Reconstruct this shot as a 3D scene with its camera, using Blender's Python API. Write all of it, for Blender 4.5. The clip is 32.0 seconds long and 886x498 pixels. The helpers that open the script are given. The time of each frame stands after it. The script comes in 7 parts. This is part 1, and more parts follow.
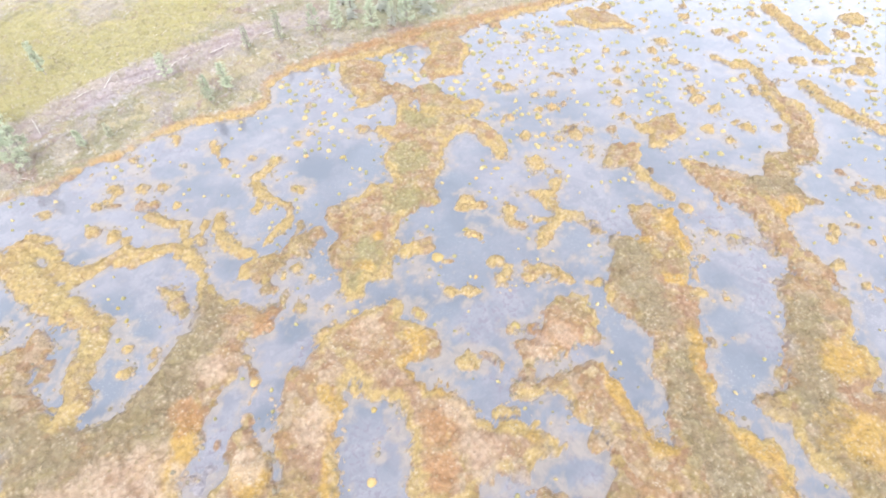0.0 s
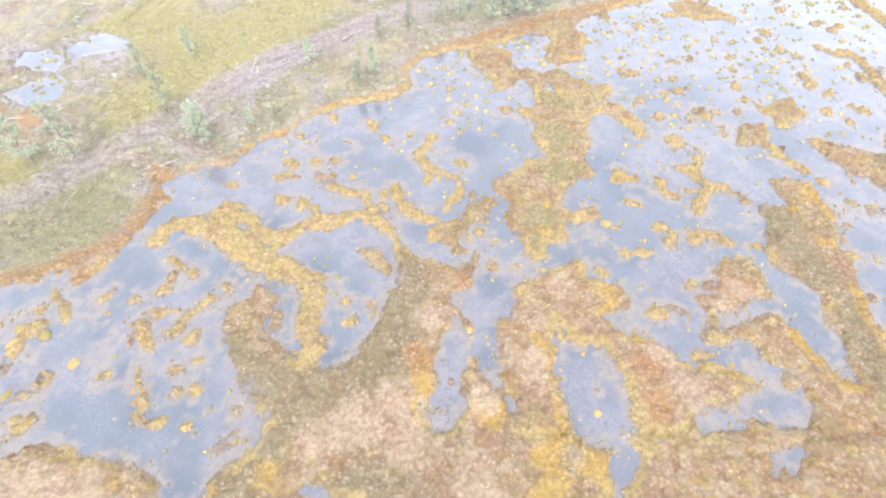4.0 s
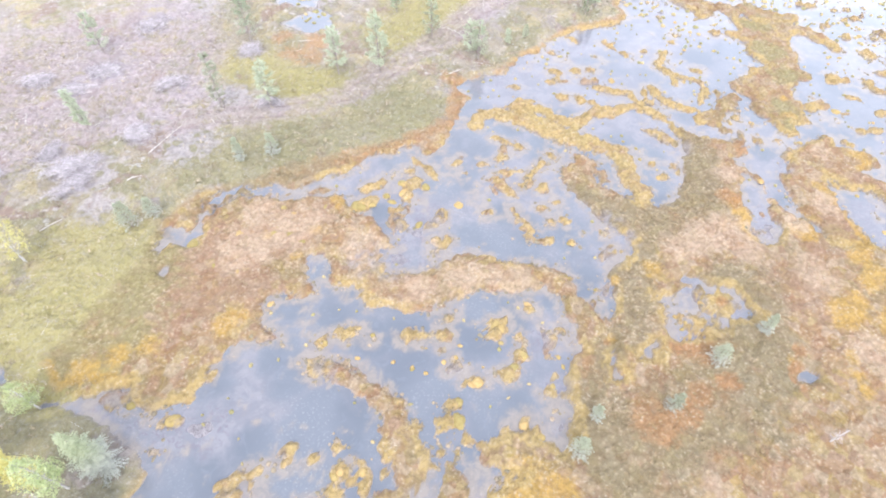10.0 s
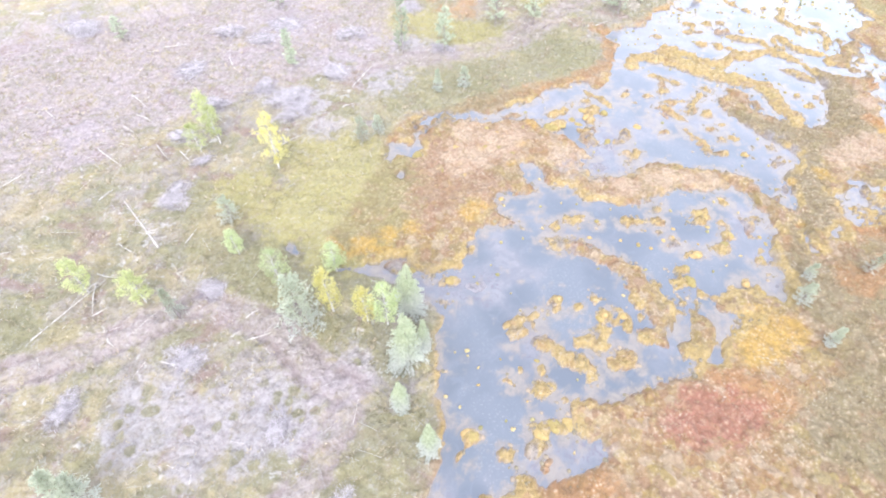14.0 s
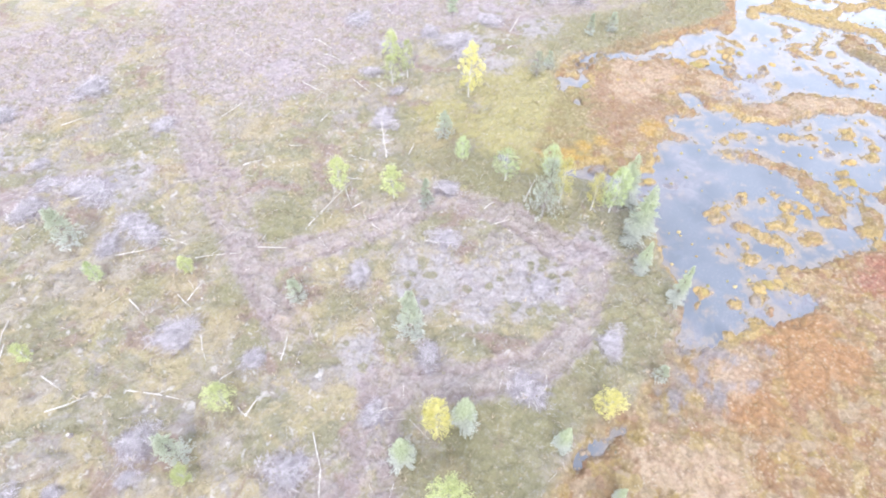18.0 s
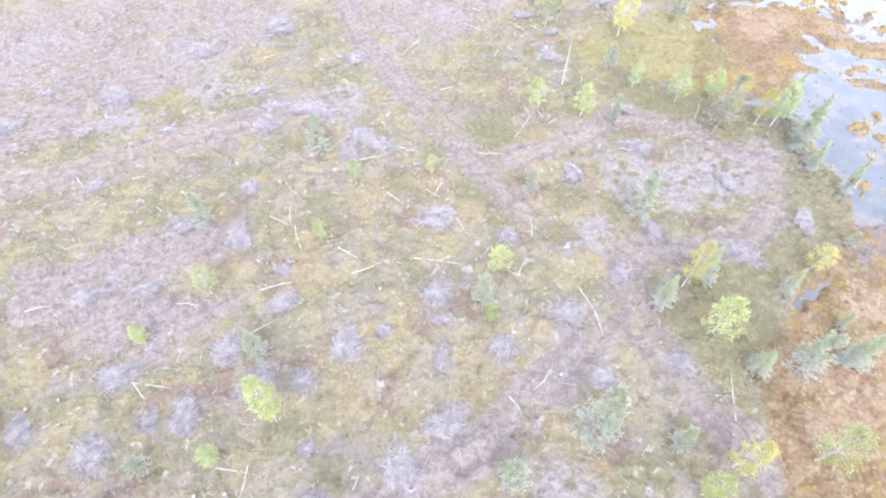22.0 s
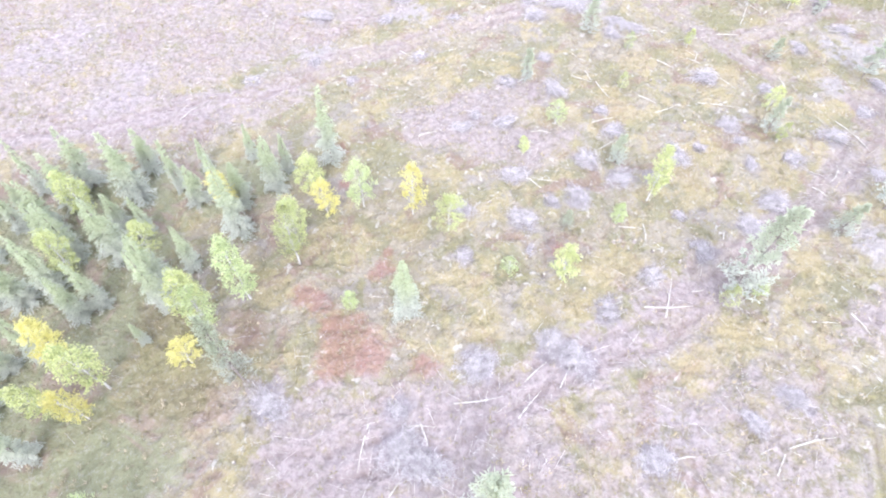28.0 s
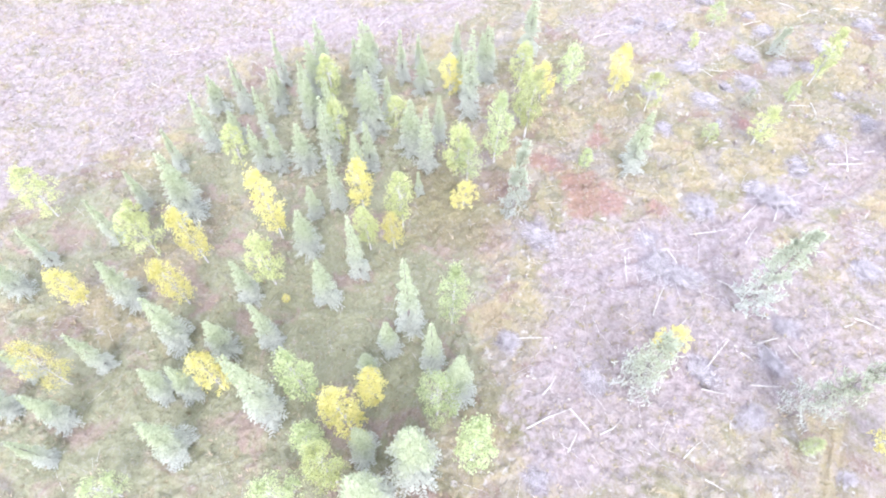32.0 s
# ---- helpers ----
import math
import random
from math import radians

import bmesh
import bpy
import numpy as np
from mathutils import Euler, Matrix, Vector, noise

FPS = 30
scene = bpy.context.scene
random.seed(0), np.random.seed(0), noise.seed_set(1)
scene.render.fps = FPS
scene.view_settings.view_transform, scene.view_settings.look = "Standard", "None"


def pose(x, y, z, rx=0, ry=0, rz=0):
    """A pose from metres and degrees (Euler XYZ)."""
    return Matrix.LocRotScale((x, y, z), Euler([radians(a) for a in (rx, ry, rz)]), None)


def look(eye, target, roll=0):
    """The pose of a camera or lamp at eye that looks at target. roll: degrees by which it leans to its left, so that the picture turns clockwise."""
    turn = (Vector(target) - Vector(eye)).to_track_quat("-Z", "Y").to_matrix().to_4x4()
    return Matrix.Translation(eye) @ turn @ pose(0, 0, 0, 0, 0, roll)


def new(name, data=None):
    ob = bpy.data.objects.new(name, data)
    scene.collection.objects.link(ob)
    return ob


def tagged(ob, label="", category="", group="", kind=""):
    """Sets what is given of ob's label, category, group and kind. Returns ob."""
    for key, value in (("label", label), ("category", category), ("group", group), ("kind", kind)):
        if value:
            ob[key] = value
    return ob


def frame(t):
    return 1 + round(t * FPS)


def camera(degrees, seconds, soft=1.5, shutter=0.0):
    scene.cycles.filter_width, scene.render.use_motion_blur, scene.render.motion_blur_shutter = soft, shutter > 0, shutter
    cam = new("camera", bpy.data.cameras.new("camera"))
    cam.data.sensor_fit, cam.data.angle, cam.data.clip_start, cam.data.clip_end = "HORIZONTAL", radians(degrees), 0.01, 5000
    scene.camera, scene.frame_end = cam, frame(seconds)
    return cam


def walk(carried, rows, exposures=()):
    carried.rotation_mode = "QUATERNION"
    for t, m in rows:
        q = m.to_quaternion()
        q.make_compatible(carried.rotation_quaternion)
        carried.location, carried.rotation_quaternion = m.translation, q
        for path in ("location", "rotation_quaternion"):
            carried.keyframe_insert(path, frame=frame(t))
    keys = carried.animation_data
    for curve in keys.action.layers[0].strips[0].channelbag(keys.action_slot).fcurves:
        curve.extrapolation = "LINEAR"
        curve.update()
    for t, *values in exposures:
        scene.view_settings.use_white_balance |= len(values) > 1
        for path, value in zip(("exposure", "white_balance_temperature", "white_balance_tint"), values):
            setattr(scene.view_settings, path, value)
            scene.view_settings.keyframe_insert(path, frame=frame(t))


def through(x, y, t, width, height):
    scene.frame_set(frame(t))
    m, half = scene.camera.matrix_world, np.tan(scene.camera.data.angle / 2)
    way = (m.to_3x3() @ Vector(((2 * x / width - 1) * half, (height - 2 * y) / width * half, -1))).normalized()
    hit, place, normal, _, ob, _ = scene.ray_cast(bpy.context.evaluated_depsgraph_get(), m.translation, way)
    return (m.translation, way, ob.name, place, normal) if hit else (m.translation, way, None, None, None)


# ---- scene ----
cam = camera(81.65, 32.0, soft=2.0)
PATH = [
    (0, (-0.000, 0.001, 30.270), (-0.212, 18.627, 6.753), -0.658),
    (0.5, (-0.460, 0.535, 30.533), (-0.635, 19.133, 6.994), -0.595),
    (1, (-1.426, 0.608, 30.759), (-1.558, 19.178, 7.198), -0.480),
    (1.5, (-2.809, 0.341, 30.955), (-2.908, 18.887, 7.375), -0.417),
    (2, (-4.468, -0.194, 31.112), (-4.563, 18.339, 7.522), -0.353),
    (2.5, (-6.505, -0.933, 31.240), (-6.576, 17.610, 7.657), -0.172),
    (3, (-8.762, -1.902, 31.340), (-8.829, 16.655, 7.768), -0.098),
    (3.5, (-11.237, -3.039, 31.419), (-11.302, 15.525, 7.852), -0.015),
    (5.5, (-21.342, -8.202, 31.504), (-21.342, 10.396, 7.964), 0.235),
    (6, (-23.565, -9.406, 31.538), (-23.555, 9.181, 7.990), 0.291),
    (6.5, (-25.619, -10.563, 31.557), (-25.613, 8.019, 8.004), 0.228),
    (7, (-27.610, -11.666, 31.588), (-27.606, 6.906, 8.028), 0.171),
    (7.5, (-29.557, -12.818, 31.601), (-29.560, 5.750, 8.038), 0.157),
    (8, (-31.530, -13.977, 31.640), (-31.534, 4.575, 8.064), 0.106),
    (8.5, (-33.513, -15.163, 31.616), (-33.511, 3.394, 8.044), 0.072),
    (9, (-35.508, -16.358, 31.629), (-35.516, 2.207, 8.064), 0.011),
    (9.5, (-37.602, -17.584, 31.621), (-37.596, 0.986, 8.060), -0.025),
    (10, (-39.760, -18.916, 31.551), (-39.734, -0.315, 8.015), -0.157),
    (10.5, (-41.981, -20.236, 31.492), (-41.948, -1.597, 7.984), -0.129),
    (11, (-44.072, -21.609, 31.459), (-44.102, -2.923, 7.989), -0.306),
    (11.5, (-46.206, -22.911, 31.382), (-46.222, -4.183, 7.946), -0.175),
    (12, (-48.348, -24.265, 31.364), (-48.390, -5.516, 7.944), -0.218),
    (12.5, (-50.515, -25.602, 31.305), (-50.562, -6.819, 7.913), -0.234),
    (13, (-52.704, -26.927, 31.265), (-52.745, -8.127, 7.887), -0.189),
    (13.5, (-54.848, -28.320, 31.189), (-54.919, -9.482, 7.841), -0.258),
    (14, (-57.000, -29.647, 31.150), (-57.099, -10.779, 7.826), -0.299),
    (14.5, (-59.168, -30.938, 31.152), (-59.262, -12.072, 7.826), -0.222),
    (16.5, (-67.760, -36.124, 31.176), (-67.870, -17.331, 7.792), -0.292),
    (17, (-69.982, -37.380, 31.273), (-70.055, -18.635, 7.851), -0.183),
    (17.5, (-72.228, -38.620, 31.357), (-72.248, -19.942, 7.881), -0.029),
    (18, (-74.495, -39.842, 31.478), (-74.454, -21.236, 7.945), 0.064),
    (18.5, (-76.834, -41.044, 31.639), (-76.721, -22.541, 8.025), 0.129),
    (19, (-79.135, -42.283, 31.732), (-78.963, -23.853, 8.061), 0.197),
    (19.5, (-81.464, -43.520, 31.819), (-81.227, -25.171, 8.086), 0.302),
    (20, (-83.890, -44.750, 31.918), (-83.537, -26.490, 8.118), 0.562),
    (20.5, (-86.232, -46.061, 31.992), (-85.816, -27.854, 8.152), 0.714),
    (21, (-88.646, -47.283, 32.059), (-88.114, -29.137, 8.175), 1.017),
    (21.5, (-90.970, -48.606, 32.014), (-90.363, -30.476, 8.120), 1.190),
    (22, (-93.380, -49.892, 31.993), (-92.679, -31.790, 8.081), 1.434),
    (22.5, (-95.751, -51.239, 31.908), (-94.957, -33.129, 8.005), 1.687),
    (23, (-98.118, -52.586, 31.813), (-97.250, -34.463, 7.921), 1.923),
    (23.5, (-100.481, -53.941, 31.733), (-99.552, -35.796, 7.861), 2.083),
    (24, (-102.804, -55.301, 31.651), (-101.843, -37.142, 7.790), 2.107),
    (24.5, (-105.174, -56.674, 31.593), (-104.165, -38.510, 7.739), 2.227),
    (25, (-107.485, -58.077, 31.571), (-106.453, -39.914, 7.716), 2.331),
    (25.5, (-109.807, -59.508, 31.589), (-108.776, -41.360, 7.723), 2.292),
    (27.5, (-118.941, -65.217, 31.891), (-118.096, -47.566, 7.648), 1.647),
    (28, (-121.251, -66.673, 31.879), (-120.432, -49.158, 7.536), 1.493),
    (28.5, (-123.516, -68.144, 31.785), (-122.734, -50.714, 7.381), 1.282),
    (29, (-125.765, -69.613, 31.638), (-125.007, -52.238, 7.193), 1.139),
    (29.5, (-127.992, -71.030, 31.544), (-127.271, -53.728, 7.047), 0.962),
    (30, (-130.386, -72.410, 31.442), (-129.610, -55.183, 6.893), 1.004),
    (30.5, (-132.710, -73.700, 31.416), (-131.905, -56.611, 6.772), 0.972),
    (31, (-135.063, -74.948, 31.442), (-134.217, -58.014, 6.693), 0.959),
    (31.5, (-137.418, -76.177, 31.532), (-136.536, -59.438, 6.653), 0.929),
    (32, (-139.853, -77.393, 31.626), (-138.889, -60.828, 6.632), 1.046),
]
walk(cam, [(t, look(eye, target, roll)) for t, eye, target, roll in PATH],
     exposures=[(0.0, 2.14, 6440, 9), (6.0, 2.12, 6280, 9), (10.0, 2.11, 6260, 10.5), (13.0, 2.27, 6150, 10.5), (17.0, 2.12, 6080, 11), (25.0, 2.17, 6020, 11), (28.0, 2.33, 6030, 11.5), (32.0, 2.42, 5950, 13.5)])

# ---- overcast daylight ----
SUN_UP, SUN_ROUND = radians(48), radians(180)
world = bpy.data.worlds.new("overcast_sky")
scene.world = world
world.use_nodes = True
wn, wl = world.node_tree.nodes, world.node_tree.links
sky = wn.new("ShaderNodeTexSky")
sky.sky_type, sky.sun_disc = "NISHITA", False
sky.sun_elevation, sky.sun_rotation = SUN_UP, SUN_ROUND
sky.dust_density, sky.air_density = 4.0, 1.0
veil = wn.new("ShaderNodeMix")
veil.data_type, veil.blend_type = "RGBA", "MIX"
veil.inputs["Factor"].default_value = 0.8
veil.inputs["B"].default_value = (5.36, 5.6, 6.22, 1)
wl.new(sky.outputs["Color"], veil.inputs["A"])
# thin cloud is brighter towards the horizon
way, up, haze, lift = (wn.new("ShaderNode" + kind) for kind in ("TexCoord", "SeparateXYZ", "MapRange", "Mix"))
wl.new(way.outputs["Generated"], up.inputs["Vector"])
wl.new(up.outputs["Z"], haze.inputs["Value"])
haze.inputs["From Min"].default_value, haze.inputs["From Max"].default_value = 0.2, 1.0
haze.inputs["To Min"].default_value, haze.inputs["To Max"].default_value = 1.76, 0.86
lift.data_type, lift.blend_type = "RGBA", "MULTIPLY"
lift.inputs["Factor"].default_value = 1.0
wl.new(veil.outputs["Result"], lift.inputs["A"])
wl.new(haze.outputs["Result"], lift.inputs["B"])
wl.new(lift.outputs["Result"], wn["Background"].inputs["Color"])
wn["Background"].inputs["Strength"].default_value = 0.12
sun_data = bpy.data.lights.new("sun", "SUN")
sun_data.energy, sun_data.angle, sun_data.color = 0.8, radians(25), (1.0, 0.985, 0.97)
sun = new("sun", sun_data)
sun.matrix_world = look((0, 0, 100), (-math.sin(SUN_ROUND) * 100, -math.cos(SUN_ROUND) * 100, 100 - 100 * math.tan(SUN_UP)))

# ---- materials ----


class Nodes:
    """A short way to write node materials."""

    def __init__(self, name):
        self.mat = bpy.data.materials.new(name)
        self.mat.use_nodes = True
        self.n, self.l = self.mat.node_tree.nodes, self.mat.node_tree.links
        self.shader = self.n["Principled BSDF"]
        self.where = self.n.new("ShaderNodeNewGeometry").outputs["Position"]

    def put(self, value, socket):
        if hasattr(value, "is_output"):
            self.l.new(value, socket)
        elif isinstance(value, tuple):
            socket.default_value = (*value, 1)[:4] if socket.type == "RGBA" else value
        else:
            socket.default_value = value

    def noise(self, scale, detail=4.0, rough=0.6, warp=0.0, where=None):
        n = self.n.new("ShaderNodeTexNoise")
        n.inputs["Scale"].default_value, n.inputs["Detail"].default_value = scale, detail
        n.inputs["Roughness"].default_value, n.inputs["Distortion"].default_value = rough, warp
        self.l.new(where or self.where, n.inputs["Vector"])
        return n.outputs["Fac"]

    def cells(self, scale, out="Distance"):
        n = self.n.new("ShaderNodeTexVoronoi")
        n.inputs["Scale"].default_value = scale
        self.l.new(self.where, n.inputs["Vector"])
        return n.outputs[out]

    def ramp(self, value, lo, hi, a=0.0, b=1.0):
        n = self.n.new("ShaderNodeMapRange")
        n.interpolation_type = "SMOOTHSTEP"
        for key, v in (("Value", value), ("From Min", lo), ("From Max", hi), ("To Min", a), ("To Max", b)):
            self.put(v, n.inputs[key])
        return n.outputs["Result"]

    def math(self, kind, a, b=0.0):
        n = self.n.new("ShaderNodeMath")
        n.operation = kind
        self.put(a, n.inputs[0])
        self.put(b, n.inputs[1])
        return n.outputs[0]

    def mix(self, f, a, b, blend="MIX"):
        n = self.n.new("ShaderNodeMix")
        n.data_type, n.blend_type = "RGBA", blend
        self.put(f, n.inputs["Factor"])
        self.put(a, n.inputs["A"])
        self.put(b, n.inputs["B"])
        return n.outputs["Result"]

    def masks(self, name):
        n = self.n.new("ShaderNodeAttribute")
        n.attribute_name = name
        s = self.n.new("ShaderNodeSeparateColor")
        self.l.new(n.outputs["Color"], s.inputs["Color"])
        return [*s.outputs, n.outputs["Alpha"]]

    def bump(self, height, strength, distance):
        n = self.n.new("ShaderNodeBump")
        n.inputs["Strength"].default_value, n.inputs["Distance"].default_value = strength, distance
        self.put(height, n.inputs["Height"])
        self.l.new(n.outputs["Normal"], self.shader.inputs["Normal"])

    def done(self, colour, rough=0.85, specular=0.3, through=0.0):
        self.put(colour, self.shader.inputs["Base Color"])
        self.put(rough, self.shader.inputs["Roughness"])
        self.put(specular, self.shader.inputs["Specular IOR Level"])
        if through:
            t = self.n.new("ShaderNodeBsdfTranslucent")
            self.put(colour, t.inputs["Color"])
            m = self.n.new("ShaderNodeMixShader")
            m.inputs["Fac"].default_value = through
            self.l.new(self.shader.outputs[0], m.inputs[1])
            self.l.new(t.outputs[0], m.inputs[2])
            self.l.new(m.outputs[0], self.n["Material Output"].inputs["Surface"])
        return self.mat


def ground_material():
    """Bog moss, mud and the cut-over forest floor; masks on the mesh say which grows where."""
    k = Nodes("bog_and_forest_floor")
    forest, track, lichen, mud = k.masks("zone_a")
    gold, orange, red, russet = k.masks("zone_b")
    olive, green, edge, pale = k.masks("zone_c")
    slashed, brash_and_haze, stand_floor, rut = k.masks("zone_d")
    big, mid, fine, grit = k.noise(0.12, 3), k.noise(0.55, 5, 0.65, 0.4), k.noise(2.2, 5, 0.7, 0.3), k.noise(9.0, 3, 0.7)
    # moss
    grain = k.noise(2.3, 5, 0.75, 0.3)
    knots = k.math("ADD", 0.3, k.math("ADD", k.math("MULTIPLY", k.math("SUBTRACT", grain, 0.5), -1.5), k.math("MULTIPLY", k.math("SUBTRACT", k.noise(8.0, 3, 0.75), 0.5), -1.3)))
    c = k.mix(k.ramp(mid, 0.38, 0.6), (0.205, 0.122, 0.062), (0.22, 0.155, 0.088))
    c = k.mix(k.math("MULTIPLY", k.ramp(big, 0.46, 0.6), 0.65), c, (0.155, 0.122, 0.06))
    c = k.mix(k.math("MULTIPLY", k.ramp(k.noise(0.8, 3, 0.6, 0.5), 0.5, 0.62), 0.55), c, (0.255, 0.177, 0.115))
    c = k.mix(k.math("MULTIPLY", k.ramp(k.noise(1.1, 3, 0.6, 0.9), 0.53, 0.64), 0.55), c, (0.235, 0.17, 0.06))
    c = k.mix(k.math("MULTIPLY", k.ramp(k.noise(0.35, 3, 0.6, 0.6), 0.55, 0.66), 0.5), c, (0.19, 0.10, 0.06))

    tone = k.n.new("ShaderNodeSeparateColor")
    k.l.new(k.cells(1.5, "Color"), tone.inputs["Color"])
    c = k.mix(k.ramp(tone.outputs[0], 0.55, 0.8, 0.0, 0.6), c, (0.265, 0.205, 0.145))
    c = k.mix(k.ramp(tone.outputs[1], 0.7, 0.9, 0.0, 0.45), c, (0.255, 0.19, 0.065))
    c = k.mix(k.ramp(tone.outputs[2], 0.65, 0.85, 0.0, 0.55), c, (0.185, 0.105, 0.065))

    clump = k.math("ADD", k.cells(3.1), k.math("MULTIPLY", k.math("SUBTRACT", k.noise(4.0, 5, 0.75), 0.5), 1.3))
    stalk = k.math("ADD", k.cells(6.5), k.math("MULTIPLY", k.math("SUBTRACT", grit, 0.5), 0.6))

    def patch(c, m, colour, gain=0.85):
        shift = k.math("ADD", k.math("MULTIPLY", k.math("SUBTRACT", fine, 0.5), 1.8), k.math("MULTIPLY", k.math("SUBTRACT", mid, 0.5), 2.2))
        return k.mix(k.ramp(k.math("ADD", m, k.math("MULTIPLY", shift, k.ramp(m, 0.0, 0.2))), 0.1, 1.0, 0.0, gain), c, colour)

    c = patch(c, russet, (0.195, 0.118, 0.08), 0.55)
    c = patch(c, olive, (0.15, 0.125, 0.074), 0.72)
    c = patch(c, green, (0.175, 0.155, 0.07), 0.75)
    c = patch(c, gold, (0.305, 0.192, 0.05), 0.8)
    c = patch(c, orange, (0.245, 0.13, 0.06), 0.8)
    c = patch(c, red, (0.21, 0.085, 0.062), 0.75)
    c = patch(c, edge, (0.295, 0.216, 0.09), 0.8)
    c = patch(c, pale, k.mix(k.ramp(mid, 0.4, 0.6), (0.29, 0.205, 0.145), (0.315, 0.235, 0.165)), 0.75)
    # Clump tops lightened and hollows darkened: relief shading put into the moss colour.
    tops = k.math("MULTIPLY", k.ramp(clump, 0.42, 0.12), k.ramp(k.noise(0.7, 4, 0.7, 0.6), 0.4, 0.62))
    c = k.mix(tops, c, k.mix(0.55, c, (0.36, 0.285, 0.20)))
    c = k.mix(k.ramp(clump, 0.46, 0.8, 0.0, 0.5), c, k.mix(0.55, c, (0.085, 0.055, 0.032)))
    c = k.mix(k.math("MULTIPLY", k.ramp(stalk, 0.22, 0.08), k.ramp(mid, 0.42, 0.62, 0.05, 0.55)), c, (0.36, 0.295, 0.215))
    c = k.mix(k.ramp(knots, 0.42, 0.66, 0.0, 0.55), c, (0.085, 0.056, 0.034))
    c = k.mix(k.math("MULTIPLY", k.ramp(k.noise(5.5, 2, 0.6), 0.58, 0.67), k.ramp(k.noise(0.4, 4, 0.65, 0.5), 0.44, 0.6, 0.1, 0.65)), c, (0.35, 0.30, 0.225))
    # forest floor
    f = k.mix(k.ramp(mid, 0.36, 0.62), (0.20, 0.168, 0.125), (0.245, 0.212, 0.168))
    f = k.mix(k.ramp(k.noise(0.16, 5, 0.62, 0.8), 0.48, 0.62, 0.0, 0.5), f, (0.195, 0.172, 0.18))
    f = k.mix(k.ramp(k.noise(0.2, 6, 0.66, 0.7), 0.46, 0.56, 0.0, 0.7), f, (0.155, 0.145, 0.078))
    f = k.mix(k.ramp(k.noise(0.27, 6, 0.66, 0.7), 0.5, 0.6, 0.0, 0.8), f, (0.262, 0.218, 0.13))
    f = k.mix(k.ramp(k.noise(0.6, 4, 0.65, 0.7), 0.54, 0.64, 0.0, 0.5), f, (0.222, 0.195, 0.095))
    f = k.mix(k.ramp(k.noise(0.24, 6, 0.66, 0.9), 0.53, 0.63, 0.0, 0.75), f, (0.178, 0.122, 0.105))
    f = k.mix(k.ramp(k.noise(1.4, 3, 0.6, 0.5), 0.6, 0.68, 0.0, 0.7), f, (0.36, 0.335, 0.315))
    f = patch(f, russet, (0.185, 0.12, 0.10), 0.6)
    f = patch(f, olive, (0.158, 0.145, 0.077), 0.75)
    f = patch(f, green, (0.235, 0.205, 0.085), 0.85)
    f = patch(f, stand_floor, k.mix(k.ramp(k.noise(0.28, 4, 0.6, 0.8), 0.52, 0.66), (0.20, 0.20, 0.125), (0.235, 0.175, 0.148)), 0.85)
    f = patch(f, red, (0.215, 0.105, 0.09), 0.62)
    f = patch(f, orange, (0.25, 0.155, 0.085))
    f = patch(f, gold, (0.262, 0.212, 0.12), 0.6)
    clumps = k.ramp(k.math("ADD", k.cells(0.85), k.math("MULTIPLY", k.math("SUBTRACT", mid, 0.5), 0.9)), 0.24, 0.4)
    f = patch(f, lichen, k.mix(clumps, (0.155, 0.142, 0.095), k.mix(k.ramp(fine, 0.4, 0.6), (0.225, 0.198, 0.20), (0.275, 0.248, 0.25))), 0.85)
    f = patch(f, track, k.mix(k.ramp(grain, 0.38, 0.6), (0.21, 0.17, 0.17), (0.275, 0.228, 0.23)), 0.68)
    # pinkish stick-strewn ground; on the far areas this tint also paints haze
    f = patch(f, brash_and_haze, k.mix(k.ramp(fine, 0.36, 0.62), (0.188, 0.15, 0.156), (0.28, 0.232, 0.236)), 0.8)
    f = k.mix(k.math("MULTIPLY", rut, k.ramp(mid, 0.4, 0.58, 0.0, 0.6)), f, (0.175, 0.13, 0.125))
    f = patch(f, slashed, k.mix(k.ramp(grit, 0.36, 0.6), (0.15, 0.131, 0.146), (0.22, 0.195, 0.213)), 0.75)
    # floor darker in the hollows of the bump noise, paler on its crests
    f = k.mix(k.ramp(knots, 0.40, 0.66, 0.0, 0.6), f, (0.115, 0.096, 0.07))
    f = k.mix(k.ramp(knots, 0.27, 0.0, 0.0, 0.4), f, (0.31, 0.285, 0.27))
    c = k.mix(forest, c, f)
    # mud at the waterline
    m = k.mix(k.ramp(fine, 0.4, 0.62), (0.135, 0.122, 0.13), (0.205, 0.187, 0.195))
    m = k.mix(k.math("MULTIPLY", k.ramp(mid, 0.52, 0.66), 0.5), m, (0.17, 0.148, 0.135))
    m = k.mix(k.math("MULTIPLY", k.ramp(grit, 0.46, 0.34), 0.65), m, (0.095, 0.083, 0.095))
    c = k.mix(mud, c, m)
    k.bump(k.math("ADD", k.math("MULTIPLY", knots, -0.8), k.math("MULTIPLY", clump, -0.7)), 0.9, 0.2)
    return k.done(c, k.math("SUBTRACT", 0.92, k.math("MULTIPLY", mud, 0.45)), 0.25)


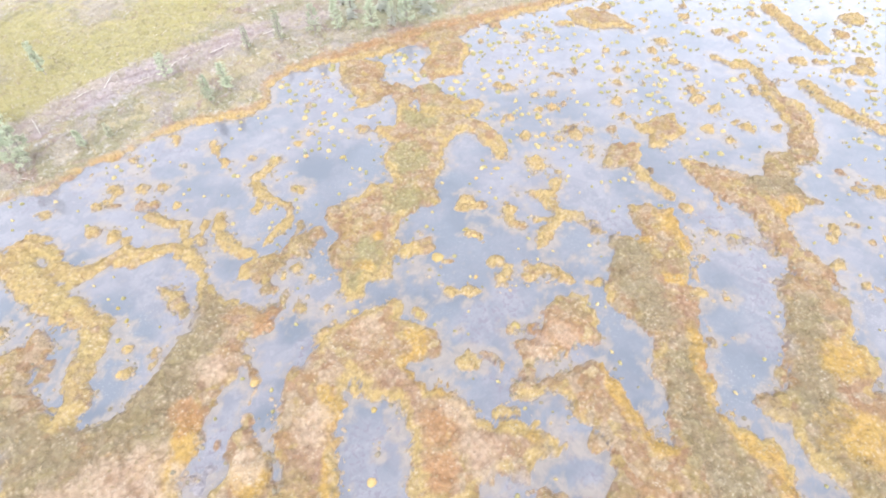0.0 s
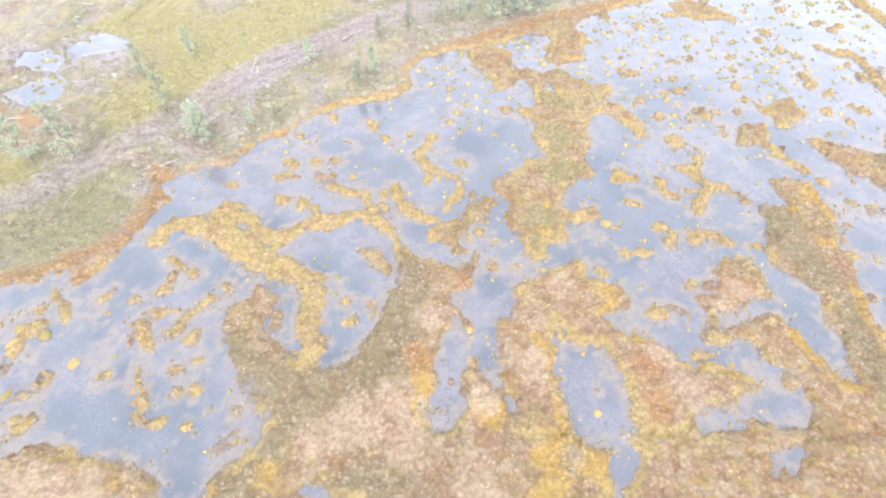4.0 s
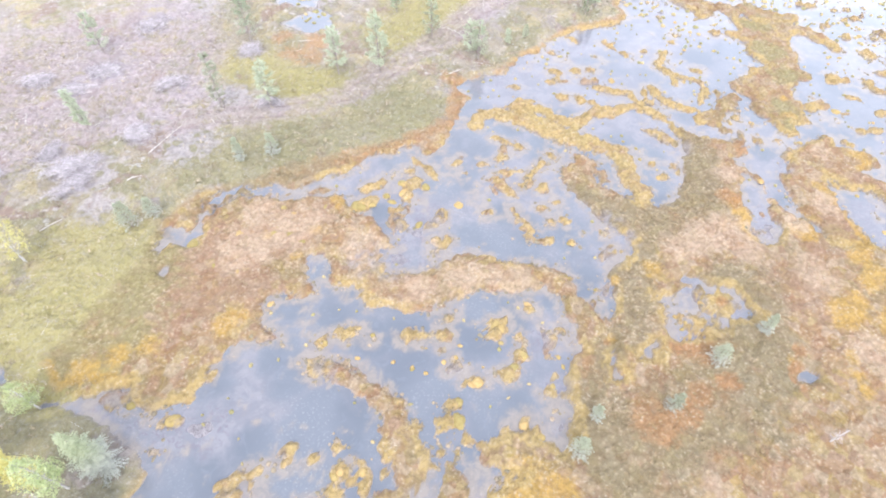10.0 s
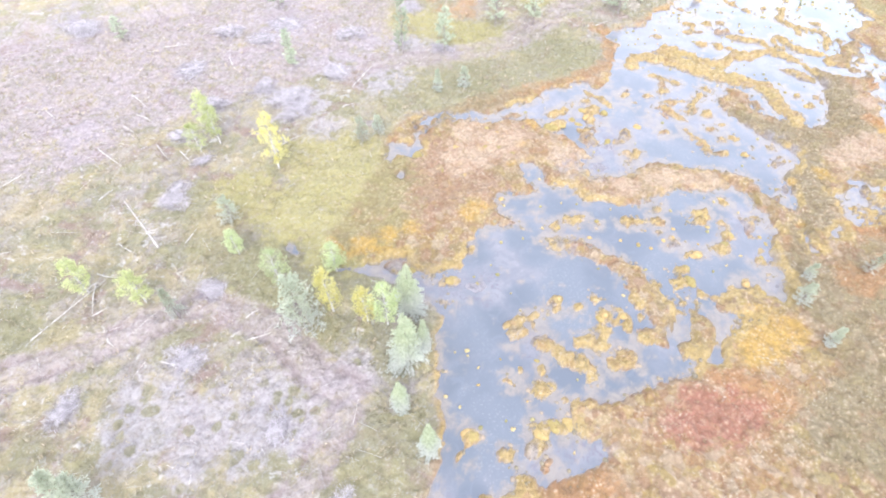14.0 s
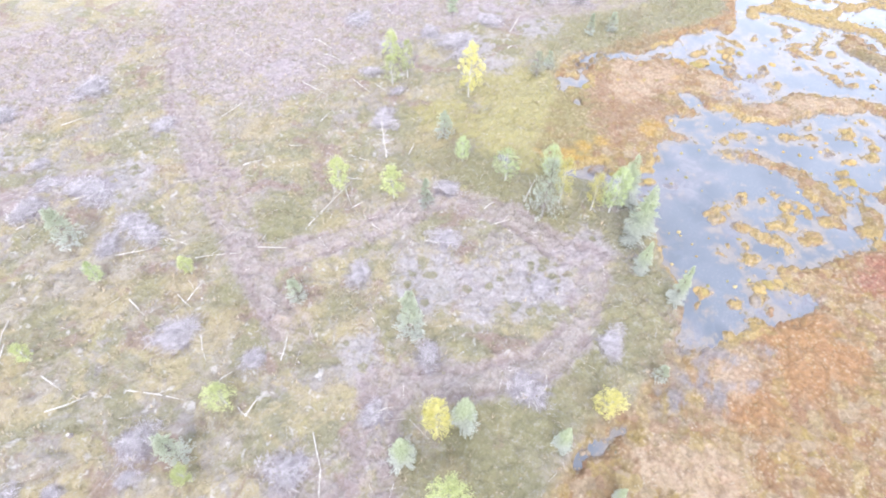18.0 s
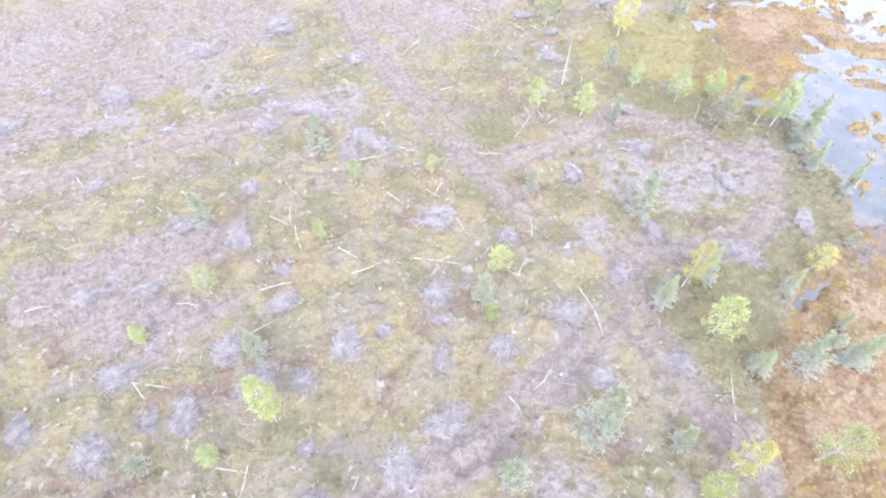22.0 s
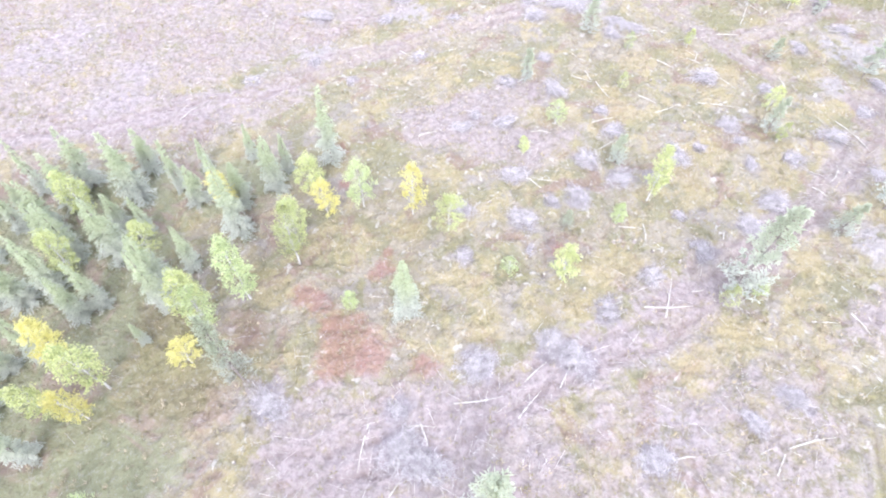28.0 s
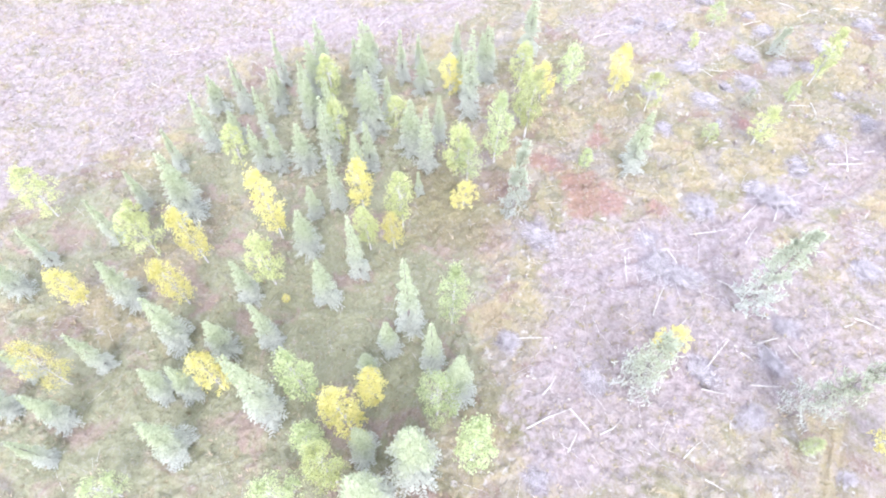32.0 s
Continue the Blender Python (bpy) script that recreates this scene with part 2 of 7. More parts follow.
def water_material():
    """Still peat water: clear and blue-grey where deep, veiled by pale mud where shallow."""
    k = Nodes("peat_water")
    deep, _, fringe, mud = k.masks("depth")
    big, mid, fine, grit = k.noise(0.12, 3, 0.55, 0.6), k.noise(0.45, 5, 0.65, 0.8), k.noise(1.5, 5, 0.7, 0.5), k.noise(6.0, 4, 0.7)
    silt = k.mix(k.ramp(mid, 0.4, 0.6), (0.106, 0.104, 0.118), (0.13, 0.126, 0.139))
    silt = k.mix(k.ramp(k.noise(0.9, 4, 0.6, 1.2), 0.52, 0.62, 0.0, 0.45), silt, (0.155, 0.149, 0.16))
    silt = k.mix(k.math("MULTIPLY", k.ramp(k.noise(2.6, 4, 0.65, 0.8), 0.5, 0.62), k.ramp(mud, 0.1, 0.8, 0.12, 0.85)), silt, (0.10, 0.085, 0.102))
    silt = k.mix(k.ramp(grit, 0.46, 0.34, 0.0, 0.5), silt, (0.105, 0.096, 0.105))
    # blue-grey base colour carries the mirrored sky over the deep water
    clear = k.mix(k.ramp(big, 0.4, 0.6), (0.074, 0.082, 0.099), (0.092, 0.099, 0.116))
    clear = k.mix(k.ramp(k.noise(1.1, 4, 0.65, 1.0), 0.54, 0.66, 0.0, 0.3), clear, (0.112, 0.12, 0.139))
    wave = k.math("ADD", k.math("MULTIPLY", k.math("SUBTRACT", k.noise(0.3, 5, 0.6, 1.2), 0.5), 0.9), k.math("MULTIPLY", k.math("SUBTRACT", fine, 0.5), 0.7))
    c = k.mix(k.ramp(k.math("ADD", deep, k.math("MULTIPLY", wave, k.ramp(deep, 0.0, 0.3))), -0.05, 0.95), silt, clear)
    drowned = k.mix(k.ramp(fine, 0.4, 0.6), (0.142, 0.118, 0.1), (0.178, 0.148, 0.122))
    c = k.mix(k.ramp(k.math("ADD", fringe, k.math("MULTIPLY", k.math("SUBTRACT", fine, 0.5), 1.2)), 0.25, 0.9, 0.0, 0.75), c, drowned)
    speck = k.math("MULTIPLY", k.ramp(k.noise(6.5, 2, 0.5), 0.6, 0.66), k.ramp(big, 0.47, 0.6))
    c = k.mix(k.math("MULTIPLY", speck, 0.22), c, (0.27, 0.27, 0.26))
    k.bump(k.noise(2.5, 2), 0.03, 0.02)
    return k.done(c, 0.1, 0.5)


def plain(name, a, b, scale=3.0, rough=0.85, through=0.0, dark=None, random_tint=0.0, island=False, low=None):
    """Two tones broken up by noise, with a random shift from thing to thing or from leaf to leaf."""
    k = Nodes(name)
    c = k.mix(k.ramp(k.noise(scale, 4, 0.65), 0.36, 0.64), a, b)
    # low: colour that the lower part of a crown blends into
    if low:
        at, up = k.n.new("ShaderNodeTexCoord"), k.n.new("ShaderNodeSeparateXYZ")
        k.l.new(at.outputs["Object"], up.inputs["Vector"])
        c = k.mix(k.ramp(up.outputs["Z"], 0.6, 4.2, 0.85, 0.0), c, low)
    if dark:
        c = k.mix(k.math("MULTIPLY", k.ramp(k.noise(scale * 2.7, 3), 0.55, 0.66), 0.8), c, dark)
    if random_tint:
        if island:
            r = k.n.new("ShaderNodeNewGeometry").outputs["Random Per Island"]
        else:
            r = k.n.new("ShaderNodeObjectInfo").outputs["Random"]
        h = k.n.new("ShaderNodeHueSaturation")
        k.put(k.ramp(r, 0.0, 1.0, 1 - random_tint, 1 + random_tint), h.inputs["Value"])
        k.put(k.ramp(r, 0.0, 1.0, 0.5 + 0.06 * random_tint, 0.5 - 0.06 * random_tint), h.inputs["Hue"])
        k.put(c, h.inputs["Color"])
        c = h.outputs["Color"]
    return k.done(c, rough, 0.25, through)


GROUND, WATER = ground_material(), water_material()
BARK_WHITE = plain("birch_bark", (0.36, 0.34, 0.32), (0.46, 0.44, 0.42), 6, dark=(0.12, 0.11, 0.1))
BARK_GREY = plain("conifer_bark", (0.16, 0.13, 0.12), (0.24, 0.21, 0.2), 6)
WOOD_PALE = plain("weathered_stem", (0.32, 0.29, 0.26), (0.46, 0.43, 0.4), 5, dark=(0.2, 0.17, 0.15))
SAWN = plain("sawn_wood", (0.32, 0.285, 0.24), (0.40, 0.36, 0.31), 9)
TWIGS = plain("cut_twigs", (0.265, 0.238, 0.248), (0.40, 0.362, 0.37), 2, random_tint=0.3, island=True)
STICKS = plain("pale_sticks", (0.30, 0.27, 0.265), (0.45, 0.42, 0.40), 2, random_tint=0.4, island=True)
LEAF = {
    "by": plain("yellow_birch_leaves", (0.52, 0.475, 0.17), (0.61, 0.565, 0.25), 2, 0.7, 0.55, random_tint=0.1, island=True),
    "bg": plain("lime_birch_leaves", (0.37, 0.395, 0.18), (0.45, 0.47, 0.24), 2, 0.7, 0.45, random_tint=0.18, island=True),
    "bp": plain("pale_green_birch_leaves", (0.35, 0.40, 0.20), (0.43, 0.47, 0.27), 2, 0.7, 0.45, random_tint=0.15, island=True),
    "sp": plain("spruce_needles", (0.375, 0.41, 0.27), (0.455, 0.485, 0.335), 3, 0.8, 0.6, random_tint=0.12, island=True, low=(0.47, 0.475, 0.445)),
    # lower boughs coloured lighter to lift the shade low in the crown
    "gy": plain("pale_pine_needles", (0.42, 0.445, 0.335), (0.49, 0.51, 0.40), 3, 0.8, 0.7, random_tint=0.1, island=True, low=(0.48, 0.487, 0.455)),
    "pn": plain("pine_needles", (0.35, 0.385, 0.275), (0.43, 0.455, 0.345), 3, 0.8, 0.45, random_tint=0.15, island=True),
}
SEDGE = plain("dry_sedge", (0.20, 0.155, 0.085), (0.28, 0.22, 0.135), 0.6, 0.8, 0.3, random_tint=0.25, island=True)
HEATH = plain("heath_shrubs", (0.222, 0.19, 0.115), (0.305, 0.262, 0.19), 0.5, 0.85, 0.3, random_tint=0.35, island=True)
CUSHION = plain("golden_sphagnum", (0.205, 0.148, 0.055), (0.25, 0.19, 0.078), 5, dark=(0.18, 0.115, 0.06), random_tint=0.2)
MOSS_KNOB = plain("tan_shore_moss", (0.15, 0.123, 0.09), (0.195, 0.158, 0.108), 1.2, dark=(0.12, 0.10, 0.08), random_tint=0.2, island=True)
CUSHION_SMALL = plain("ochre_sphagnum", (0.185, 0.155, 0.08), (0.24, 0.205, 0.10), 5, random_tint=0.25, island=True)

# ---- the plan: metres, x east, y north ----
OPS, TINTS, TRACKS, LICHEN, MUD, CUSHIONS, DEEP, SLASH, STEMS, TREES, STANDS, BRASH_AND_HAZE, COPSE, STUMPS = [], [], [], [], [], [], [], [], [], [], [], [], [], []


def pool(points):
    OPS.append(("pool", 0, points))


def bank(points):
    OPS.append(("bank", 0, points))


def ridge(half, points):
    OPS.append(("ridge", half, points))


def islet(rows):
    OPS.extend(("ridge", r, [(x, y)]) for x, y, r in rows)


def tint(kind, half, points):
    TINTS.append((kind, half, points))


def spot(kind, rows):
    TINTS.extend((kind, r, [(x, y)]) for x, y, r in rows)


def track(half, points):
    TRACKS.append((half, points))


def lichen(rows):
    LICHEN.extend(rows)


def mud(rows):
    MUD.extend(rows)


def deep(rows):
    DEEP.extend(rows)


def cushion(rows):
    CUSHIONS.extend(rows)


def slash(rows):
    SLASH.extend(rows)


def stems(rows):
    STEMS.extend(rows)


def stumps(rows):
    STUMPS.extend(rows)


def trees(kind, rows):
    TREES.extend((kind, *row) for row in rows)


def brash_and_haze(points, much=1.0):
    BRASH_AND_HAZE.append((points, much))


def copse(points):
    COPSE.append(points)


def stand(count, points):
    STANDS.append((count, points))


# shore of the open bog
SHORE_NORTH = [(30.8, 71.8), (15.4, 63.9), (11.6, 61.3), (6, 59.4), (0.7, 57.2), (-1.9, 56), (-5.6, 53.8), (-9.2, 52.1), (-13.2, 49.4), (-15.9, 47.8), (-17.9, 45.3), (-17.4, 42.5), (-18.9, 40.4), (-23.4, 39.2), (-25.1, 38.2), (-28.4, 34.5), (-31.4, 32.6), (-33.5, 29.6), (-37.1, 28.3), (-39.4, 29.3), (-38.3, 26.3), (-38.8, 21.6), (-43.3, 18.9), (-48.1, 16.7), (-53.5, 14.8), (-56.2, 13.2), (-60.5, 12.2)]
SHORE_WEST = [(-62.5, 8), (-62.8, 5.6), (-62.5, 5.2), (-65.9, -3.4), (-65.1, -4.9), (-61.5, -6.4), (-58.9, -7.9), (-57.2, -9.7), (-57.3, -13), (-57.5, -14.5), (-57.3, -17.2), (-57.1, -19.7), (-57.2, -19.8), (-58.2, -22.8), (-62.1, -27.2), (-65.6, -29.2), (-67.3, -31.7), (-70.7, -34.9), (-71.8, -36.1)]
SHORE = SHORE_NORTH + SHORE_WEST + [(-75, -60), (-60, -75), (30, -75), (120, -40), (160, 40), (140, 160), (40, 160)]
# open water and the pools, then the moss banks in them
# the wide water along the north shore
pool([(-38.6, 27.6), (-36.7, 29.2), (-34.9, 29.8), (-33.5, 29.5), (-32.7, 30.3), (-31.9, 31.6), (-31.4, 33.2), (-29.6, 33.6), (-28.5, 34.5), (-27.6, 36.2), (-24.2, 38.6), (-21.8, 39.4), (-19.2, 39.7), (-17.1, 42.5), (-17.8, 44.3), (-17.3, 46), (-15.8, 47.3), (-13.1, 48.8), (-11.3, 49.1), (-6.1, 50.9), (-4.3, 52.6), (-0.3, 52.1), (3.9, 56.8), (11.5, 60.6), (21.8, 64.8), (55, 76), (80, 60), (60, 20), (23.5, 6.2), (-9.2, 6.2), (-11.9, 18.1), (-13.8, 19.1), (-15.5, 19.5), (-18.1, 22), (-17.5, 19.5), (-17.2, 16.8), (-18.3, 15.6), (-18.4, 13.8), (-20, 10.9), (-21, 10.5), (-22.2, 10.6), (-24.6, 11.7), (-26, 12.7), (-25.5, 13.6), (-25.6, 14.8), (-26.1, 16), (-27.7, 16.9), (-29.6, 16.2)])
# arms of water between the moss banks to the west
pool([(-35.9, 26.3), (-37.9, 24.3), (-38.6, 21), (-39.8, 17.8), (-41, 17.2), (-42.7, 18.4), (-43.8, 18.1), (-44.1, 16.9), (-45.5, 17.2), (-46.7, 16.6), (-47.6, 15.4), (-48.4, 14.6), (-50.2, 14.3), (-51.5, 13.2), (-52.5, 12.7), (-54.6, 13.4), (-56, 12.9), (-57.6, 12.6), (-57.3, 12.1), (-54.2, 11.9), (-52.1, 11.9), (-50.4, 12.7), (-48.5, 12.2), (-46.9, 10.2), (-45.5, 9.3), (-44.7, 7.9), (-43.6, 6.2), (-44.4, 5.8), (-44.5, 4.2), (-44, 3.5), (-42.5, 3.7), (-41, 3.5), (-40.1, 4.2), (-39.2, 4.8), (-38.3, 5.4), (-37.2, 5.6), (-34.7, 4.5), (-32.3, 4.5), (-30.6, 3.9), (-26.9, 9.4), (-28.8, 12.3), (-26.3, 13.3), (-26.4, 16.7), (-30.4, 19.7), (-31.9, 24.5)])
pool([(-31.2, 4.7), (-30.6, 3.9), (-30.1, 3.2), (-30, 2.1), (-29.7, 1.2), (-29.1, 0.5), (-28.3, -0.3), (-27.8, -0.6), (-27.5, 0), (-27.3, 1), (-27.2, 2.4), (-27.4, 3.5), (-27, 4.3), (-25.9, 4.7), (-25, 5.7), (-24.8, 6.7), (-25.2, 7.6), (-26.1, 8.5), (-26.9, 8.9), (-27.7, 9.8), (-29, 10.3), (-32.5, 9.4), (-34.2, 5.9), (-33.6, 4.6)])
# the lower pool
pool([(-54.4, -2.2), (-53.6, -2.2), (-53, -4), (-52.5, -5.6), (-51.4, -5.8), (-51.3, -4), (-50.9, -2.7), (-51.6, -1.3), (-52.7, -0.6), (-52.6, 1.4), (-51.4, 1.7), (-49.3, 1.9), (-50.1, 3.2), (-50.1, 4.8), (-49.3, 5.4), (-48.3, 4.3), (-48.2, 3.2), (-47.2, 2.1), (-45.9, 1.6), (-43.8, 0.8), (-42.1, 0.1), (-40, 0.8), (-38.7, 1.5), (-37.4, 2.1), (-34.5, 2), (-31.8, 2.6), (-31.2, 1.5), (-31, 0), (-30.2, -0.9), (-30.3, -2.3), (-31.2, -3.2), (-31.8, -4.9), (-31.5, -7.2), (-32.5, -9.9), (-34.2, -9.6), (-38.3, -13.3), (-38.7, -14.1), (-57.2, -14), (-57.7, -12.5), (-57.1, -10.7)])
pool([(-57.7, -12.5), (-57.1, -12.2), (-57.1, -10.7), (-58, -9.6), (-58.9, -9), (-60.5, -8.2), (-61.5, -7.5), (-63.2, -6.7), (-65.1, -6.5), (-63.5, -6.2), (-61.8, -5.8), (-60.5, -5.2), (-60.2, -4.8), (-59.4, -6.4), (-58.5, -6.8), (-56.7, -6.8), (-55.3, -6.4), (-53.5, -6.4), (-53.6, -4.8), (-54.4, -2.2), (-45.3, -1.3), (-44.7, -13.8), (-57.2, -14)])
pool([(-58.8, -8.3), (-57.9, -9.3), (-57.2, -10.6), (-57.4, -12.3), (-57.6, -13.6), (-57.4, -15.1), (-57.4, -17.3), (-57.1, -18.6), (-57.2, -20.2), (-57.6, -21.4), (-57.9, -21.9), (-51.6, -21.8), (-50.3, -21.1), (-49.3, -20.8), (-48.3, -20.5), (-47.4, -19.6), (-47.5, -19.1), (-48.9, -18.8), (-50, -17.8), (-50.4, -17.4), (-50.2, -16.7), (-48.5, -16.7), (-47.1, -17.1), (-45.7, -16.6), (-43.5, -16), (-41.3, -15.1), (-40.2, -14.4), (-38.5, -13.6), (-37.7, -12.8), (-36.9, -11.1), (-36.8, -9.3), (-32.9, -8.6), (-37.5, -6.4), (-50.1, -6.3)])
pool([(-56.7, -9.4), (-57.1, -12.5), (-57.1, -14.2), (-57.6, -16.3), (-57.3, -18.3), (-56.8, -19.7), (-57.7, -21.5), (-58.6, -23.2), (-58.3, -23.8), (-56.7, -23.6), (-55.5, -23.4), (-53.7, -22.4), (-52.3, -21.5), (-51.8, -22.4), (-50.9, -21.5), (-49, -21.1), (-47.2, -20.2), (-47.5, -19.4), (-49.3, -18.8), (-49.3, -16.8), (-50.4, -16.3), (-51.8, -14.2), (-54.1, -11.3)])
# small pools in the moss
pool([(-62.3, 5.7), (-62.8, 6.3), (-62.1, 7.2), (-62.6, 8.2), (-61.8, 8.5), (-60.4, 7.8), (-59.9, 8.5), (-59.7, 10.4), (-60.2, 11.4), (-59.4, 12.1), (-57.6, 13), (-56.1, 12.9), (-54, 12.2), (-51, 12.1), (-48.1, 13), (-46.1, 13.8), (-46.1, 12.4), (-49, 11.7), (-53.6, 11.5), (-55.9, 12), (-57.3, 11.6), (-58.5, 10.6), (-59.2, 9.3), (-59, 7.7), (-59.2, 6.5), (-60, 6.4), (-61.3, 6.8), (-61.6, 6.2), (-61.8, 5.3)])
pool([(-61.2, 4.3), (-60.7, 4.3), (-60.4, 3.7), (-60.7, 3.4), (-61, 3.8)])
pool([(-23.6, 0.9), (-22.8, 1.5), (-21.7, 2.4), (-19.9, 2.5), (-19.3, 1.9), (-20, 0.9), (-20.5, -0.5), (-21.5, -1.6), (-23.3, -1.6), (-23.7, -0.7)])
pool([(-28.3, -2.5), (-28, -3), (-28, -4.5), (-28.5, -5), (-28.7, -4.1)])
pool([(-16.5, -4.6), (-15.6, -4.3), (-15.3, -5), (-16.1, -5.4), (-16.6, -5.2)])
pool([(-69.6, -4.2), (-69.2, -3.8), (-68.1, -5.1), (-68.7, -5.2)])
pool([(-3.2, 5.6), (-2.5, 5.6), (-2.5, 4.4), (-3.2, 3.3), (-4.2, 1.5), (-4.9, 1.1), (-5.1, 1.5), (-4.3, 2.5), (-3.7, 3.7)])
pool([(-11.9, 12.4), (-11, 12.6), (-10.9, 10.9), (-10.2, 9.9), (-9.6, 8.8), (-10.5, 9.1), (-11.2, 9.8), (-11.8, 10.9)])
pool([(-21.9, 3.2), (-19.8, 2.6), (-18.2, 2.3), (-18, 0.6), (-17.4, -0.2), (-18.2, -0.4), (-19.6, -0.4), (-20.5, -1.3), (-22.3, -1.3), (-21.7, -2), (-23.1, -2.2), (-23.9, -1.8), (-24.3, -0.6), (-24, 0.5), (-24.5, 1.9), (-23.5, 1.7), (-22.5, 0.9), (-21.2, 1.3), (-21.4, 2.1)])
pool([(-28.5, -2.4), (-28, -2.7), (-28, -4), (-27.7, -4.9), (-28.3, -4.9), (-28.5, -4)])
pool([(-26.4, -3.4), (-25.7, -2.3), (-24.8, -2), (-25.1, -3), (-25.9, -3.4)])
pool([(-13.1, 14.8), (-13.3, 14), (-13.7, 12.9), (-14, 12.2), (-14.3, 11.3), (-14.6, 10.4), (-14.4, 9.5), (-14.3, 8.5), (-14.2, 7.9), (-14.2, 7.3), (-12.7, 7.3), (-12.6, 7.8), (-12.6, 8.5), (-12.6, 9.5), (-12.5, 10.1), (-12.1, 10.6), (-12.1, 11.5), (-12, 12.5), (-12.6, 14)])
pool([(-12, 18.1), (-10.4, 17.7), (-9.1, 16.8), (-8.7, 15.6), (-9, 14.4), (-10, 14.4), (-10.4, 13.8), (-10.4, 12.5), (-10.4, 11.1), (-9.9, 9.8), (-9.6, 8.8), (-9.6, 8.1), (-10, 8.8), (-10.6, 9.8), (-11.2, 10.3), (-11.8, 10.8), (-12.1, 11.5), (-12.1, 12.2), (-11.6, 12.9), (-11.4, 13.6), (-12.3, 14.4), (-13.1, 15.6), (-13, 16.6), (-12.4, 17.5)])
pool([(-14.1, 10), (-13.5, 10.5), (-12.7, 9.5), (-12.4, 7.5), (-13.3, 6.4), (-14.7, 6.4), (-14.8, 8)])
pool([(-51.9, 1.8), (-49.7, 1.6), (-48.7, 0.9), (-47.5, 1), (-48.1, 1.8), (-49.1, 2.4), (-49.9, 3), (-50, 3.8), (-49.8, 4.6), (-50.5, 5.2), (-49.5, 5.4), (-48.8, 4.5), (-48.8, 3.6), (-48, 2.6), (-46.7, 2.5), (-45.5, 2.2), (-47.9, -0.1), (-51.1, 0.3)])
# the small pools on the open ground to the north
pool([(-61.1, 45.4), (-61, 48.6), (-58.6, 49.2), (-55.5, 47.1), (-55.6, 44.3), (-58.7, 45.1)])
pool([(-56.6, 49.3), (-54.3, 52.9), (-50.1, 51.3), (-49.1, 48.9), (-52.4, 47.6), (-54.5, 47.1)])
pool([(-59.2, 40.5), (-58.1, 42.5), (-55.2, 44.3), (-53.1, 42.6), (-52.6, 39.3), (-55.6, 38.2)])
pool([(-66.8, -31), (-65.4, -29.7), (-63.1, -28.8), (-62.9, -29.2), (-64.8, -30.1), (-66.5, -31.4)])
# moss banks
bank([(23.3, 20.9), (24.8, 21.6), (26.1, 20.9), (27.5, 20.4), (27.8, 19.4), (27.5, 18.1), (26.5, 16.4), (27.2, 15.9), (27.3, 14.7), (26.9, 13.6), (25.9, 12.7), (29.2, 12.3), (25.5, 6.1), (21.8, 6.1), (21.7, 7.5), (21, 8.2), (20.4, 8.7), (20.2, 9.5), (20.4, 10.3), (20, 10.8), (19.2, 11.3), (18.9, 12), (19.1, 12.3), (20.3, 12.5), (21.2, 12.9), (21.6, 14), (21.8, 15.1), (22.6, 16.8), (23, 18.5), (23.3, 19.9)])
bank([(20.2, 34), (22, 33.7), (23.5, 32.2), (25.3, 31.9), (26.7, 31.9), (27.4, 33.6), (28.8, 34.7), (30, 34.7), (31.2, 37), (31.5, 39.5), (31.2, 42.1), (31.1, 43.9), (31.9, 45.4), (31.3, 46.9), (30.1, 48.4), (31.6, 49.2), (32.4, 47.4), (32.8, 43.4), (34.1, 41.2), (34.6, 39.9), (33.3, 37), (32.8, 34.7), (31.1, 33.2), (29.6, 32.5), (29, 30.5), (29.3, 29.5), (30.3, 28.7), (28.9, 28.6), (27.7, 27.4), (26.9, 27.1)])
bank([(20.2, 34), (23.6, 32.6), (29, 30.5), (26.9, 27.1), (26.5, 25.6), (26.6, 23.9), (27.4, 22.9), (27.9, 21.6), (27.9, 20.4), (26.4, 20.6), (25.1, 21.4), (25.1, 22.4), (24.7, 23.4), (24.5, 24.5), (24.1, 25.6), (23.9, 27.4), (23.7, 28.6), (22.8, 28.7), (22, 29.9), (21.2, 30.9), (20.6, 31.9)])
bank([(14.5, 28.3), (16, 28.6), (17, 28.3), (18.3, 28), (18.1, 26.5), (18.3, 25.1), (18.3, 23.7), (18.1, 22.4), (17.3, 20.9), (17.7, 19.5), (17.1, 18.1), (16.7, 16.4), (16.4, 14.8), (16.6, 13.8), (16.8, 13.2), (16.2, 12.3), (16.3, 11.3), (17, 10.8), (18.1, 10.3), (18.9, 9.6), (19.3, 8.8), (19.2, 7.6), (18.7, 6.1), (10.8, 6.1), (12.7, 9.1), (13.1, 10.1), (13, 11.3), (13.3, 12.5), (13.1, 13.2), (12.9, 14.4), (13.2, 15.4), (13.7, 16.4), (13.2, 17.1), (11.9, 18.1), (11.3, 19), (11.2, 20.4), (12.3, 22.9), (12.7, 23.9), (12, 24.5), (12.5, 25.2), (13.9, 25.4), (14.6, 24.8), (15.2, 25.6), (14.7, 27.1)])
